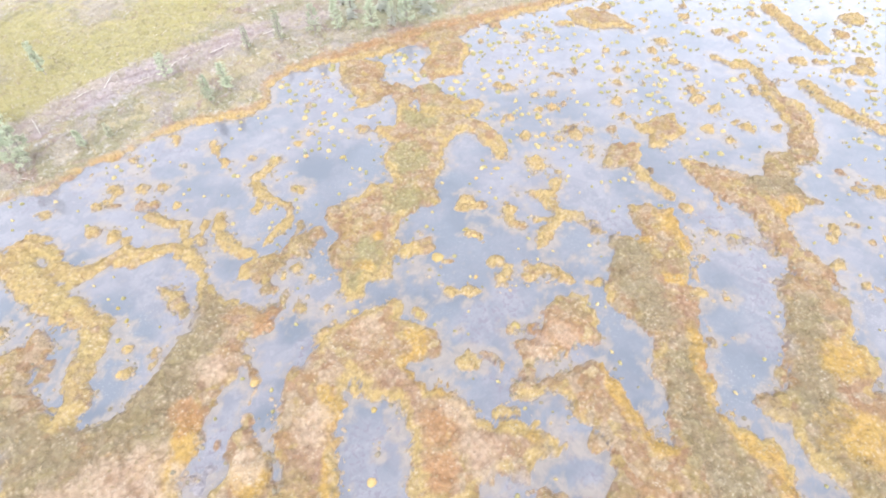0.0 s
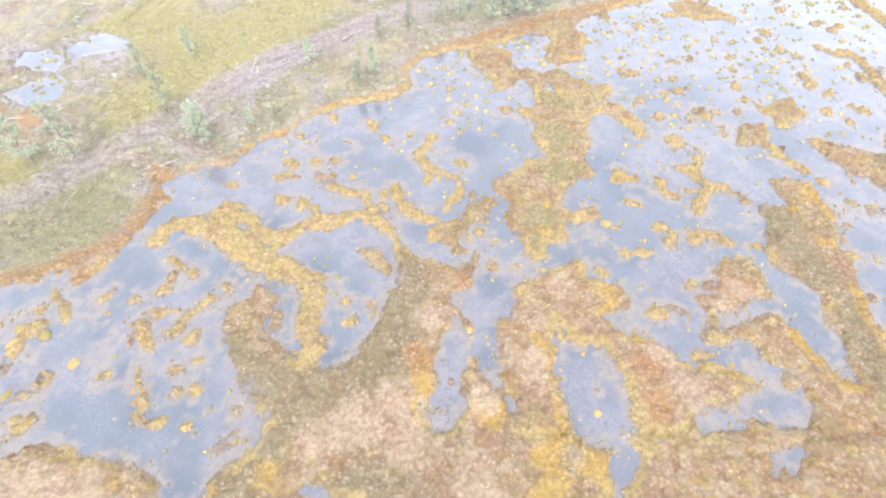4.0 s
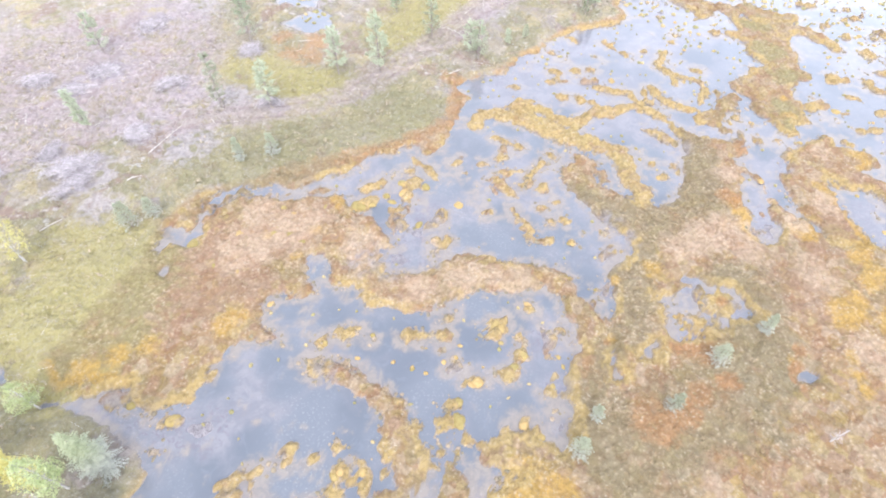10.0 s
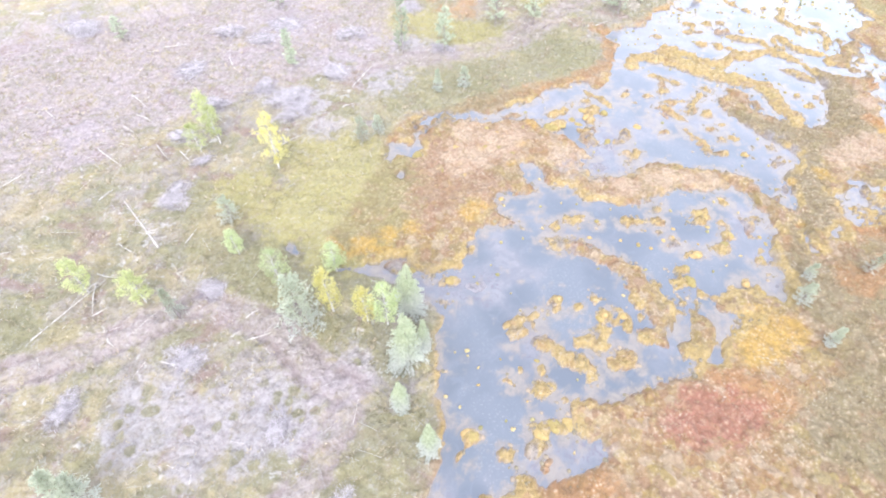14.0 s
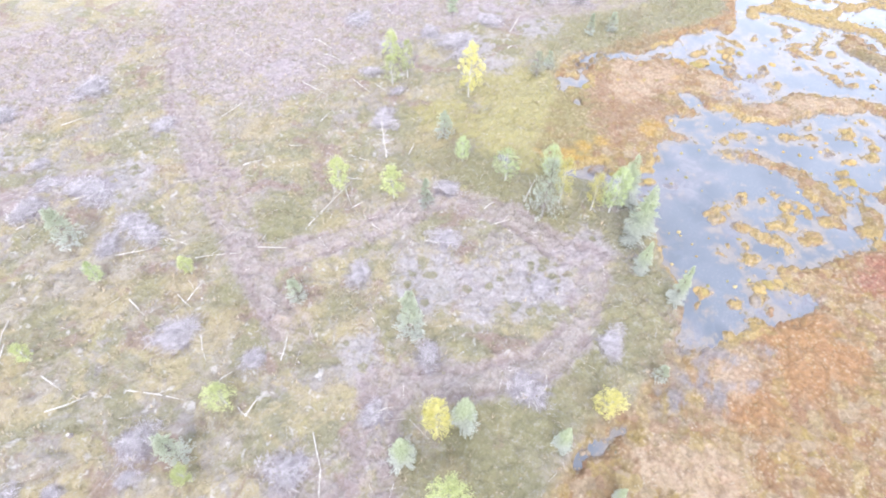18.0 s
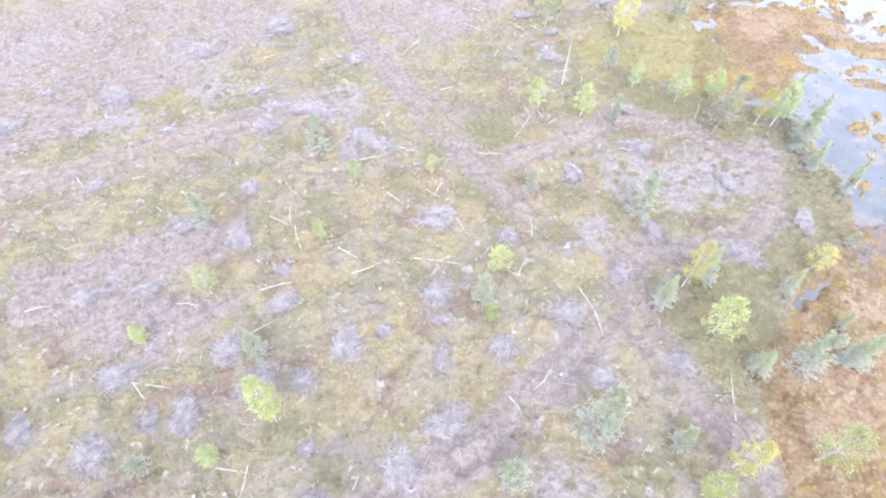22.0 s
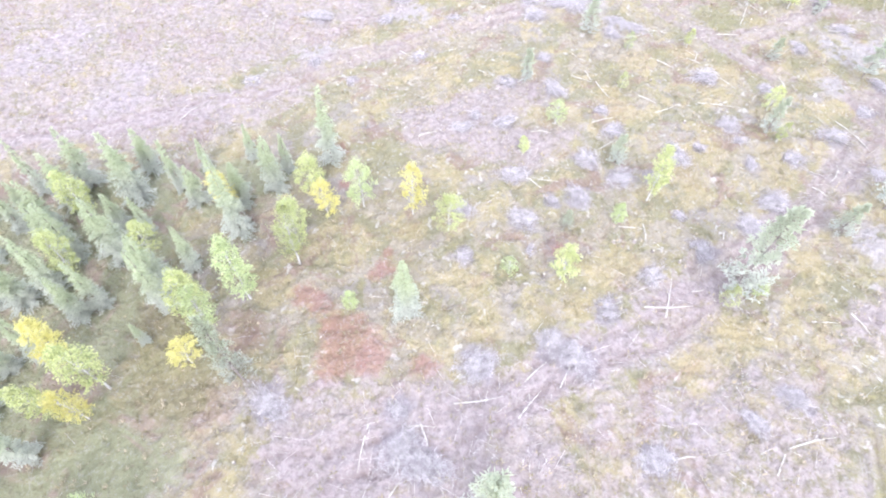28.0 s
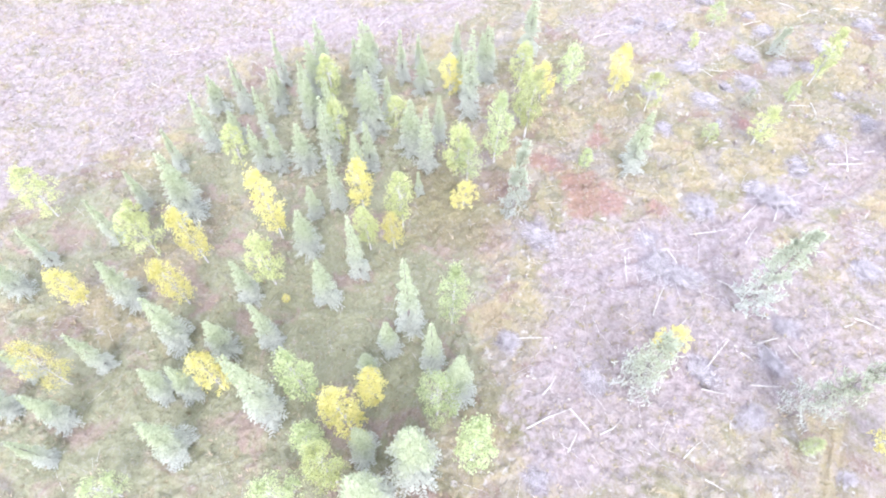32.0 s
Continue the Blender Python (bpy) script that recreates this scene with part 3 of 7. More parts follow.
bank([(4.4, 16), (5.2, 16.4), (6.3, 16.6), (6.6, 17.2), (6.5, 18.1), (7, 18.8), (7.7, 19.5), (8.7, 19.9), (9.5, 19.7), (9.9, 18.8), (10.1, 17.7), (10.3, 16.6), (10, 16), (9.2, 15.8), (8, 15.6), (6.8, 14.8), (5.7, 14.6), (5.5, 13.8), (5.9, 13.2), (7.5, 14), (8.6, 14.4), (9.4, 14.8), (10, 14.4), (10.4, 13.6), (11.1, 12.7), (11.4, 11.6), (11.8, 10.6), (12.2, 9.6), (12.7, 9.1), (11.5, 8.7), (9.6, 8.7), (9.6, 9.5), (9.4, 10.1), (8.7, 10.8), (7.7, 11.3), (7.4, 12.1), (6.6, 12.9), (5.5, 12.3), (4.8, 12), (4.1, 12.3), (4, 12.9), (4.6, 13.6), (5, 14.8)])
bank([(9.6, 8.7), (9.2, 7.6), (8.7, 6.1), (14.1, 6.1), (13.3, 9.5), (12.2, 9.8), (11.2, 10.4)])
bank([(5.2, 7), (6.2, 7.3), (6.7, 6.9), (6.6, 6.1), (5.1, 6.1)])
bank([(-8.7, 15.6), (-8.7, 16.8), (-8, 17.5), (-6.9, 17.7), (-5.8, 18.1), (-5.1, 18.8), (-3.6, 19.5), (-3.1, 18.8), (-2.9, 18.1), (-1.9, 17.5), (-0.8, 17.2), (-0.6, 16.4), (-0.3, 16), (-0.4, 15.2), (-1.5, 14.8), (-2.2, 14.8), (-2.6, 14.4), (-1.8, 13.8), (-1.1, 13.2), (-0.2, 13.2), (1.3, 12.1), (2, 11.3), (2.6, 10.8), (3.6, 10.7), (5, 10.8), (6, 10.6), (6.4, 9.8), (6.1, 9.1), (5.2, 8.7), (4.7, 7.9), (3.9, 7.5), (3.6, 8.1), (3, 8.1), (2.5, 7.6), (1.8, 7), (1.2, 6), (-9.2, 6), (-9.4, 8.2), (-10, 10.4), (-10.3, 11.8), (-10.2, 13.6), (-9.1, 14.8)])
pool([(-5.9, 14.1), (-5.4, 13.3), (-4.8, 12), (-3.8, 11.4), (-2.9, 10.8), (-2.3, 10.1), (-2.1, 9.4), (-1.9, 8.3), (-2.2, 6.6), (-2.5, 5.6), (-2.6, 4.1), (-3.5, 4.1), (-3.4, 5), (-4, 5.3), (-5, 5.3), (-5.6, 5.9), (-5.7, 6.9), (-5.9, 8.1), (-6.5, 9.3), (-6.6, 10.5), (-6.4, 11.6), (-6.4, 12.8)])
pool([(-6.2, 12.2), (-6.3, 10), (-6, 8.7), (-5.6, 7.5), (-5.6, 6.1), (-4.6, 5.6), (-3.1, 6.1), (-4, 4.3), (-4, 3.4), (-4.5, 2.2), (-4.5, 1.4), (-4, 1.6), (-2.8, 3.9), (-2.6, 5.2), (-2.5, 6.1), (-1.9, 8), (-2.3, 9), (-2.4, 10.6), (-2.7, 12.2)])
bank([(1.8, 7.3), (2, 5.8), (2.8, 5.4), (4.4, 6.1), (5.5, 7.4), (6.7, 7), (8.1, 6.6), (9.2, 7.1), (9.3, 6.3), (8.9, 5.5), (0.6, 5.5), (1.3, 6.9)])
pool([(5.6, 4.7), (6.4, 5.4), (7.5, 5.5), (7.7, 5.1), (7.2, 4.3), (5.9, 4), (5.4, 4.1)])
bank([(-11.4, 49.3), (-9, 49.9), (-6.5, 48.8), (-6.6, 46.2), (-5.4, 45.2), (-5, 43.7), (-6.4, 43.3), (-6.7, 41.9), (-7.6, 41.5), (-9.2, 41), (-8.4, 43.3), (-9.5, 43.8), (-10.6, 45.2)])
bank([(-5.1, 45.2), (-4, 45.2), (-2.8, 43.3), (-3.3, 41.4), (-1.6, 40.1), (-0.3, 40.3), (-0.3, 35.3), (-0.3, 32.7), (-1, 31.3), (-0.6, 29), (-1.6, 28.2), (-2.5, 27.8), (-3.4, 26.9), (-4, 25.7), (-3.4, 24), (-4.2, 22.5), (-3.7, 21), (-5.7, 20.9), (-5.8, 19.7), (-6.3, 19), (-7.1, 19.5), (-7.7, 20.9), (-8.3, 22.5), (-9, 24), (-8.3, 25.4), (-8.9, 26.3), (-9.8, 26.9), (-9.6, 28.1), (-8.3, 28.7), (-7, 29.7), (-6.1, 30.7), (-4.7, 31), (-4.6, 32), (-5.4, 33.1), (-5.5, 34.5), (-5.1, 35.7), (-5.6, 36.8), (-6.7, 37.7), (-6.6, 38.5), (-5.2, 38.5), (-4.5, 39.7), (-4.9, 41.5), (-5.3, 42.8)])
bank([(-0.3, 40.5), (1.4, 40.3), (2.9, 39.5), (4.2, 38.4), (5.1, 36.8), (5.5, 35.2), (5.2, 34.1), (4.4, 34.3), (3.9, 35.5), (3.3, 35.8), (2.8, 37.2), (1.8, 37.8), (0.9, 37), (0, 35.5), (-1, 34.9), (-1.1, 40.1)])
bank([(-1.3, 56), (1, 54.9), (1.9, 53.1), (2.5, 50.9), (1.8, 49.2), (1.7, 47.1), (-0.3, 46.4), (-1.4, 46.1), (-2.6, 47.2), (-1.8, 50.3)])
bank([(-3.1, 44.7), (-1.1, 45.2), (-0.3, 43.7), (1.7, 42.3), (3.4, 43.2), (3.7, 41.4), (2.2, 40.1), (0, 39.9), (-2.1, 40.6), (-3, 42.3)])
bank([(-12, 24.1), (-11.8, 25.2), (-11, 26), (-9.7, 26.3), (-9.2, 25.5), (-9.9, 24.6), (-10.5, 24), (-10.3, 23.3), (-11.8, 22.9)])
bank([(-14.9, 21.2), (-15, 22.5), (-14.4, 23.3), (-13.1, 23.3), (-12, 24.1), (-11.4, 23.3), (-11.8, 22.2), (-12.7, 21.5), (-12.1, 20.5), (-12.2, 19.8), (-12.7, 19.8), (-13.4, 20.7), (-14.2, 21)])
bank([(-15.2, 17.9), (-15.2, 19.1), (-13.8, 19.3), (-13.5, 18.8), (-14.2, 18.4), (-13.8, 17.7), (-12.8, 18.1), (-12.3, 18.8), (-11.5, 18.7), (-11.8, 17.9), (-12.2, 17.1), (-12.8, 16.6), (-13.6, 16.8), (-14.2, 16.2), (-14.8, 16.4)])
bank([(17.9, 38.7), (19.7, 40), (21.7, 40.4), (21.5, 38.7), (21.9, 37.5), (20.1, 36.3), (18.8, 35.2), (17.9, 35.5), (18.5, 37.1), (17.8, 37.5)])
bank([(13.9, 34.4), (14.6, 35.7), (16.3, 36.3), (17.2, 35.9), (17, 34), (16.4, 32.6), (15, 32.8), (13.6, 33)])
bank([(14.1, 59.9), (16.9, 60.6), (19.3, 59.2), (20.9, 57.2), (22.4, 55.3), (20, 56), (16.8, 56), (14.4, 57.3)])
bank([(-2.4, 24.9), (-1.3, 25.1), (-1.1, 24), (-2.1, 23.4), (-3, 23.5), (-3.2, 24.3)])
bank([(-27.9, 17.6), (-26.4, 16.7), (-26.1, 15), (-26.3, 13.3), (-25.6, 12.3), (-24.5, 11.3), (-27.1, 12), (-28.3, 12.3), (-29.1, 13.3), (-29.4, 14.9), (-28.6, 15.5), (-27.8, 16.7)])
bank([(-21.3, 0.6), (-20.4, 1.7), (-19.6, 2.1), (-18.6, 1.3), (-18.7, 0.6), (-20, -0.2), (-21, 0)])
bank([(-45.4, 0.8), (-43.8, 0.8), (-42.1, 0.1), (-40, 0.8), (-38.7, 1.5), (-37.4, 2.1), (-34.5, 2), (-31.8, 2.6), (-32.1, 3.5), (-34.3, 3.1), (-36.9, 3.4), (-37.7, 4.8), (-39.5, 4.8), (-41.2, 3.7), (-43.8, 2.6), (-45.5, 2.1)])
bank([(-36.5, -8.5), (-35.8, -8.3), (-34.4, -8.9), (-33.8, -9.6), (-32.5, -9.9), (-31.7, -10.8), (-33, -12.3), (-33.9, -13.8), (-38.7, -14.2), (-38.1, -12.6), (-37.2, -12), (-36.2, -11.5), (-34.8, -11.4), (-34.4, -11.1), (-35, -10.7), (-36.1, -11.1), (-36.4, -10.7), (-37.4, -10.4), (-37.5, -9.7), (-36.9, -9.2)])
bank([(-39.4, -9.9), (-38.7, -10.1), (-38.4, -10.7), (-38.3, -11.7), (-38.7, -12.9), (-39.3, -13.8), (-41.5, -13.9), (-41, -12.9), (-40.2, -12), (-39.6, -11.4), (-39.6, -10.4)])
bank([(-43.4, -7.2), (-42.9, -6.8), (-42.1, -7.2), (-41.4, -7.9), (-41.1, -8.7), (-40.4, -9.4), (-40.1, -10.4), (-40.8, -10.7), (-40.5, -11), (-41.1, -11.7), (-41.8, -10.7), (-42.8, -9.9), (-43.5, -10), (-43.7, -8.7)])
bank([(-49.1, -3.6), (-47.9, -3.3), (-46.7, -3.8), (-45.5, -4.4), (-44.4, -5), (-43.4, -5.2), (-42.3, -6.4), (-41.8, -7.4), (-42.5, -7.6), (-43.6, -7), (-45.1, -5.8), (-47, -4.8), (-48.6, -4.4)])
bank([(-29.8, -3.6), (-28.2, -1.9), (-28.8, -1.2), (-29.7, -0.7), (-30.6, 0), (-31.2, 1.5), (-30.3, 1.5), (-29, 0), (-27.5, -2.1), (-28.5, -2.3)])
bank([(-43.7, -5.8), (-42.4, -5.6), (-42, -6.9), (-42.6, -8.8), (-41.5, -9), (-40.5, -9.7), (-41.2, -11.1), (-41.9, -12.4), (-41.7, -13.2), (-42.7, -12.8), (-43.5, -11.9), (-42.3, -11.1), (-42.9, -10), (-43.8, -9.5), (-43.5, -7.9)])
bank([(-38.8, -9.3), (-38.5, -11.1), (-38.8, -12.8), (-39.5, -13.4), (-41.1, -13.6), (-40.8, -12.8), (-39.7, -11.9), (-39.5, -10.6)])
bank([(-37.2, -9.3), (-35.6, -8.1), (-33.9, -7.9), (-33.4, -8.8), (-32.7, -9.5), (-31, -9.3), (-31.8, -11.1), (-35, -11.1), (-36, -10.6), (-37, -10.2)])
ridge(0.55, [(-50.4, -12.8), (-49.5, -13.2), (-48.7, -14), (-48, -14.3), (-47.6, -15.1)])
ridge(0.35, [(-52.6, -11.1), (-51.2, -10.8), (-50.6, -10.6)])
ridge(0.5, [(-47.8, -12.8), (-46.9, -13), (-46.1, -12.8), (-46.1, -11.9)])
# narrow ridges
ridge(0.75, [(-36.6, 21.3), (-36.1, 22.7), (-34.7, 23.2), (-33.1, 22.7), (-31.5, 21.7), (-29.9, 20.2), (-28, 19.1), (-26.5, 18.2), (-24.7, 17.9), (-23.3, 17.4)])
ridge(0.85, [(-32.6, 24.1), (-30.7, 22), (-29, 20.8), (-26.9, 19.3), (-25.1, 18.4), (-23.9, 17.5), (-23.2, 16), (-23.4, 14.8), (-23.3, 13.6), (-22.9, 12.2), (-23.1, 11.2)])
ridge(0.55, [(-31.9, 24.9), (-30.8, 23.8), (-29.2, 23.1), (-28.2, 22), (-27.1, 21), (-26, 21.7), (-25, 23.1), (-24.3, 23.8), (-23.3, 23.5)])
ridge(0.6, [(-30.3, 23.9), (-28.7, 22.3), (-26.9, 21.5), (-25.7, 22.1), (-24.9, 23.1), (-23.1, 22.9), (-22.1, 23.7), (-21, 24), (-19.3, 23.6), (-18.6, 22.5)])
ridge(0.5, [(-34.3, 22.5), (-32.8, 22), (-31, 21), (-29.3, 20)])
ridge(0.3, [(-14.8, 33.9), (-15.6, 32.8), (-16.2, 31.1), (-15.2, 29.7), (-13.9, 29.1), (-12.8, 28.4), (-12.3, 27.2), (-13, 25.8), (-13.8, 24.6)])
ridge(0.45, [(-23.4, 27.3), (-21.8, 26.7), (-20.4, 26.4), (-19.9, 24.9), (-20.3, 23.8), (-21, 24)])
ridge(0.45, [(-18, 27.2), (-17.7, 25.8), (-16.8, 24.6), (-15.4, 24.1), (-14.8, 23.5)])
ridge(0.3, [(-21, 36.2), (-20, 34.3), (-18.9, 32.9)])
ridge(0.45, [(7.2, 29.6), (8.6, 29.9), (9.2, 31.1)])
ridge(0.45, [(8, 29), (8.8, 28), (9.4, 27.1), (8.4, 26.5), (7.8, 25.7), (7, 24.4)])
ridge(0.4, [(9.4, 27.7), (10.5, 27.4), (10.8, 26.5)])
ridge(0.3, [(8.8, 26.5), (7.1, 27)])
ridge(0.4, [(5, 28.1), (5.1, 26.6), (5.9, 26.3)])
ridge(0.5, [(16.4, 32.6), (16.8, 31.2), (17.7, 30.2), (18.2, 29.3)])
ridge(0.35, [(16.7, 40), (17.2, 39.1), (17.8, 38.2)])
ridge(0.7, [(35.9, 44.8), (36.5, 43), (37.3, 41.1), (38.6, 39.4), (39.8, 37.8), (41, 36.2)])
ridge(0.9, [(38.3, 60.3), (39, 57), (39.6, 53.9), (40.4, 51.6)])
ridge(0.4, [(28.3, 50.1), (29.6, 48.4), (30.7, 48.4)])
ridge(0.4, [(6.1, 21.4), (7, 22.3), (7.8, 21.8), (8.5, 21.3)])
ridge(0.4, [(3.2, 22.7), (3.7, 22.8), (4.3, 21.8), (3.9, 21)])
ridge(0.3, [(-34.8, 19.4), (-33.5, 18.6), (-32.5, 18)])
ridge(0.35, [(-32.4, 14.1), (-31.6, 14.9), (-30.8, 15.8)])
ridge(0.3, [(-34.7, 14.9), (-33.7, 14.5), (-32.7, 14.9)])
ridge(0.35, [(-30.1, 17.2), (-29.6, 16.7), (-29.5, 16.1)])
ridge(0.4, [(-34.9, 13.8), (-34.5, 12.8), (-34, 12)])
ridge(0.3, [(-34, 10.1), (-33.2, 8.9), (-32.7, 7.8)])
ridge(0.35, [(-33, 7.3), (-32.1, 6.7), (-31.2, 6.9)])
ridge(0.4, [(-46.5, 12.4), (-45.8, 12.8), (-45.1, 13.3)])
ridge(0.3, [(-42.3, 16.3), (-41.1, 15.2), (-40.4, 14.1)])
ridge(0.4, [(-41, 8.4), (-40.5, 8.6), (-40, 8.9)])
ridge(0.35, [(-40.3, 6.7), (-39.6, 6.3), (-39.4, 6.9)])
# islets of moss: x, y, radius
islet([(-27.5, 30.1, 0.66), (-27.7, 28.8, 0.46), (-25.3, 30.6, 0.66), (-23.6, 30.4, 0.52), (-32.2, 27.6, 0.45), (-27.5, 25.7, 0.7), (-25.7, 25.2, 0.61), (-24.6, 24.7, 0.39), (-31.5, 25, 0.48), (-12.2, 30.4, 0.56), (7.8, 33.4, 0.98), (1.6, 28.7, 0.92), (2.7, 28.3, 0.5), (1.9, 25.5, 0.57), (2.4, 25, 0.35), (10, 36.9, 0.56), (11.8, 37.1, 0.67), (13, 37.9, 0.47), (13.1, 35.6, 0.45), (12.7, 34.4, 0.35), (7.2, 37.2, 0.46), (6.1, 39.6, 0.37), (6.2, 44.6, 0.62), (5.1, 45.1, 0.4), (8.7, 43.6, 0.39), (10.4, 43.6, 0.39), (12.4, 44.1, 0.34), (10.3, 41.3, 0.6), (8.7, 40.9, 0.38), (17.2, 45.5, 0.51)])
islet([(16.5, 42.2, 0.49), (17.9, 43.6, 0.39), (17.9, 47.5, 0.41), (20, 45.5, 0.34), (19.1, 50.7, 0.42), (23.7, 52.9, 0.68), (22.3, 51.2, 0.55), (22.2, 49.6, 0.6), (23.8, 49, 0.59), (25.3, 48, 0.53), (24.3, 42.6, 0.77), (24.6, 44, 0.62), (25.6, 40.8, 0.54), (27.6, 38.2, 0.47), (25.4, 36.4, 0.51), (23.9, 37.9, 0.52), (19.2, 28, 0.59), (20.4, 25.5, 0.43), (21.7, 24.8, 0.52), (47, 57.6, 1.43), (43.8, 48.8, 0.95), (43.4, 46.8, 0.69), (42.5, 47.3, 0.93), (36.9, 49.1, 0.77), (39.1, 48.7, 0.59), (40.2, 47.3, 0.52), (40.5, 45, 0.51), (44, 54.1, 0.75), (31.9, 53.4, 0.62), (33.2, 54.6, 0.57)])
islet([(27.7, 58.4, 0.66), (35.8, 59, 0.6), (30.6, 55.2, 0.51), (34.2, 29.8, 0.56), (35.6, 29.8, 0.74), (33.5, 30.2, 0.42), (29.9, 25.9, 0.48), (29.3, 24.8, 0.34), (31.5, 26.2, 0.31), (32.4, 24.5, 0.34), (28.4, 22.4, 0.49), (29.9, 20.4, 0.52), (17.8, 19.9, 0.44), (19.7, 19.7, 0.28), (1.6, 20.2, 0.6), (0.2, 20.2, 0.44), (4.5, 17.2, 0.34), (3.6, 14.4, 0.25), (1.3, 14.8, 0.62), (-10.2, 18.7, 0.51), (-8.2, 18.8, 0.27), (-2, 18.4, 0.43), (-11, 22, 0.37), (-11.7, 21.5, 0.33), (-9.7, 21.6, 0.29), (-21.7, 17.6, 0.27), (-21.7, 16.3, 0.19), (-20.7, 15.6, 0.26), (-20.4, 13.9, 0.29), (-19.2, 15.4, 0.33)])
islet([(-19.5, 20.7, 0.24), (-30.7, 25, 0.35), (-12.7, 37.7, 0.31)])
islet([(-42.3, 13.3, 0.6), (-42.9, 13, 0.43), (-41.2, 12.8, 0.38), (-42.9, 11.7, 0.5), (-44.4, 11.7, 0.29), (-43.8, 10.2, 0.49), (-46.3, 10.7, 0.66), (-45.8, 11.1, 0.5), (-42.8, 14.9, 0.44), (-38.7, 16, 0.4), (-44.2, 14.3, 0.3), (-34.5, 16.5, 0.45), (-33.9, 16.6, 0.32), (-32.9, 13, 0.34), (-31.1, 12.8, 0.42), (-29.9, 8.9, 0.48), (-30.8, 8.7, 0.28), (-29.6, 6.5, 0.3), (-26.3, 5.9, 0.3), (-31.4, 10.3, 0.37), (-30.3, 10.9, 0.33), (-36, 9.8, 0.4), (-40.6, 5.8, 0.3), (-37, 5.9, 0.3), (-43.1, 8.6, 0.4), (-36.2, 15.8, 0.36), (-37.9, 14.4, 0.26), (-26.8, 7.6, 0.27), (-28.6, 2.1, 0.25), (-33.5, 0.5, 0.37)])
islet([(-31.5, -1.3, 0.23), (-34.6, -2, 0.39), (-36.2, -1.4, 0.59), (-36.6, -1.7, 0.33), (-35.5, -1.2, 0.39), (-42.4, -1.6, 0.39), (-41.4, -1.7, 0.33), (-39.9, -1.8, 0.42), (-44.7, -1.8, 0.26), (-46.6, -1.6, 0.39), (-46, -1.4, 0.33), (-45.7, -1.2, 0.23), (-48.1, -2.2, 0.42), (-39.3, -0.4, 0.27), (-38.6, 1.5, 0.28), (-23, 1.1, 0.28), (-23.1, -0.3, 0.27), (-21.8, -0.7, 0.33)])
islet([(-48.4, -2.2, 0.4), (-46.7, -1.5, 0.4), (-46.1, -1.1, 0.28), (-41.7, -1.6, 0.32), (-42.3, -1.4, 0.28), (-40.9, -1.5, 0.32), (-39.5, -1.7, 0.32), (-36.2, -0.8, 0.49), (-35.6, -0.7, 0.41), (-36.9, -1.2, 0.24), (-34.6, -1.9, 0.36), (-34.5, -3.2, 0.35), (-35.5, -4.4, 0.57), (-36, -4.3, 0.31), (-37.6, -5.1, 0.41), (-38.2, -5.2, 0.3), (-39.4, -6.5, 0.4), (-39.3, -7.7, 0.43), (-40, -7.6, 0.29), (-39.8, -8.3, 0.28), (-38.3, -8.7, 0.28), (-37.3, -9.2, 0.28), (-32.8, -5.7, 0.37), (-31.8, -5.9, 0.33), (-34.1, -8.7, 0.32), (-34.8, -7.8, 0.46), (-32.5, -6.9, 0.29), (-33.4, 0.8, 0.33), (-46.3, -9, 0.35), (-46, -10.4, 0.48)])
islet([(-45.5, -10.5, 0.3), (-44.5, -10.5, 0.37), (-44.4, -11.3, 0.33), (-44.4, -11.8, 0.23), (-48.9, -9.5, 0.38), (-49.2, -9.9, 0.27), (-47.5, -9.7, 0.24), (-52.1, -12.1, 0.43), (-52.4, -12.4, 0.26), (-51.5, -11.8, 0.3), (-50.8, -11.3, 0.3), (-47.6, -12.7, 0.39), (-46.7, -12.7, 0.42), (-46.2, -12.3, 0.29), (-43.1, -10.7, 0.24), (-43.1, -12.6, 0.45), (-42.5, -11.7, 0.36), (-56.5, -7.4, 0.36), (-57, -9.3, 0.21), (-38.7, -3.9, 0.38), (-39.1, -4, 0.27), (-32.4, -4.6, 0.27), (-32.6, -3.2, 0.23)])
islet([(-45.9, -10.3, 0.35), (-45.7, -10.5, 0.27), (-44.4, -10.6, 0.35), (-44.4, -11.3, 0.23), (-48.9, -9, 0.32), (-48.8, -9.7, 0.24), (-47.4, -9.7, 0.28), (-41.4, -7.9, 0.41), (-39.9, -8.3, 0.28), (-38.7, -7.6, 0.37), (-38.8, -6.6, 0.33), (-45, -11.1, 0.23), (-44.7, -14, 0.59), (-45.3, -13.8, 0.37), (-52.4, -12.1, 0.42), (-51.7, -11.7, 0.31), (-50.7, -16, 0.42), (-51.2, -16.4, 0.31), (-50.1, -15.8, 0.25), (-50.4, -18.4, 0.5), (-50.9, -18.3, 0.34), (-51.4, -19.1, 0.43), (-51.6, -19.6, 0.3), (-55.6, -19.1, 0.43), (-55.7, -19.6, 0.26), (-56, -20.2, 0.29), (-53.4, -20.2, 0.26), (-52.9, -15.5, 0.21), (-46.3, -9.3, 0.28), (-52, -14.7, 0.25)])
islet([(-50.6, -14.7, 0.25)])
islet([(-55.6, -19, 0.45), (-55.7, -19.7, 0.32), (-53.4, -20.2, 0.32), (-51.2, -18.6, 0.45), (-50, -18.6, 0.41), (-52.6, -21.5, 0.31), (-54.8, -22.8, 0.3), (-45.5, -14.2, 0.61)])
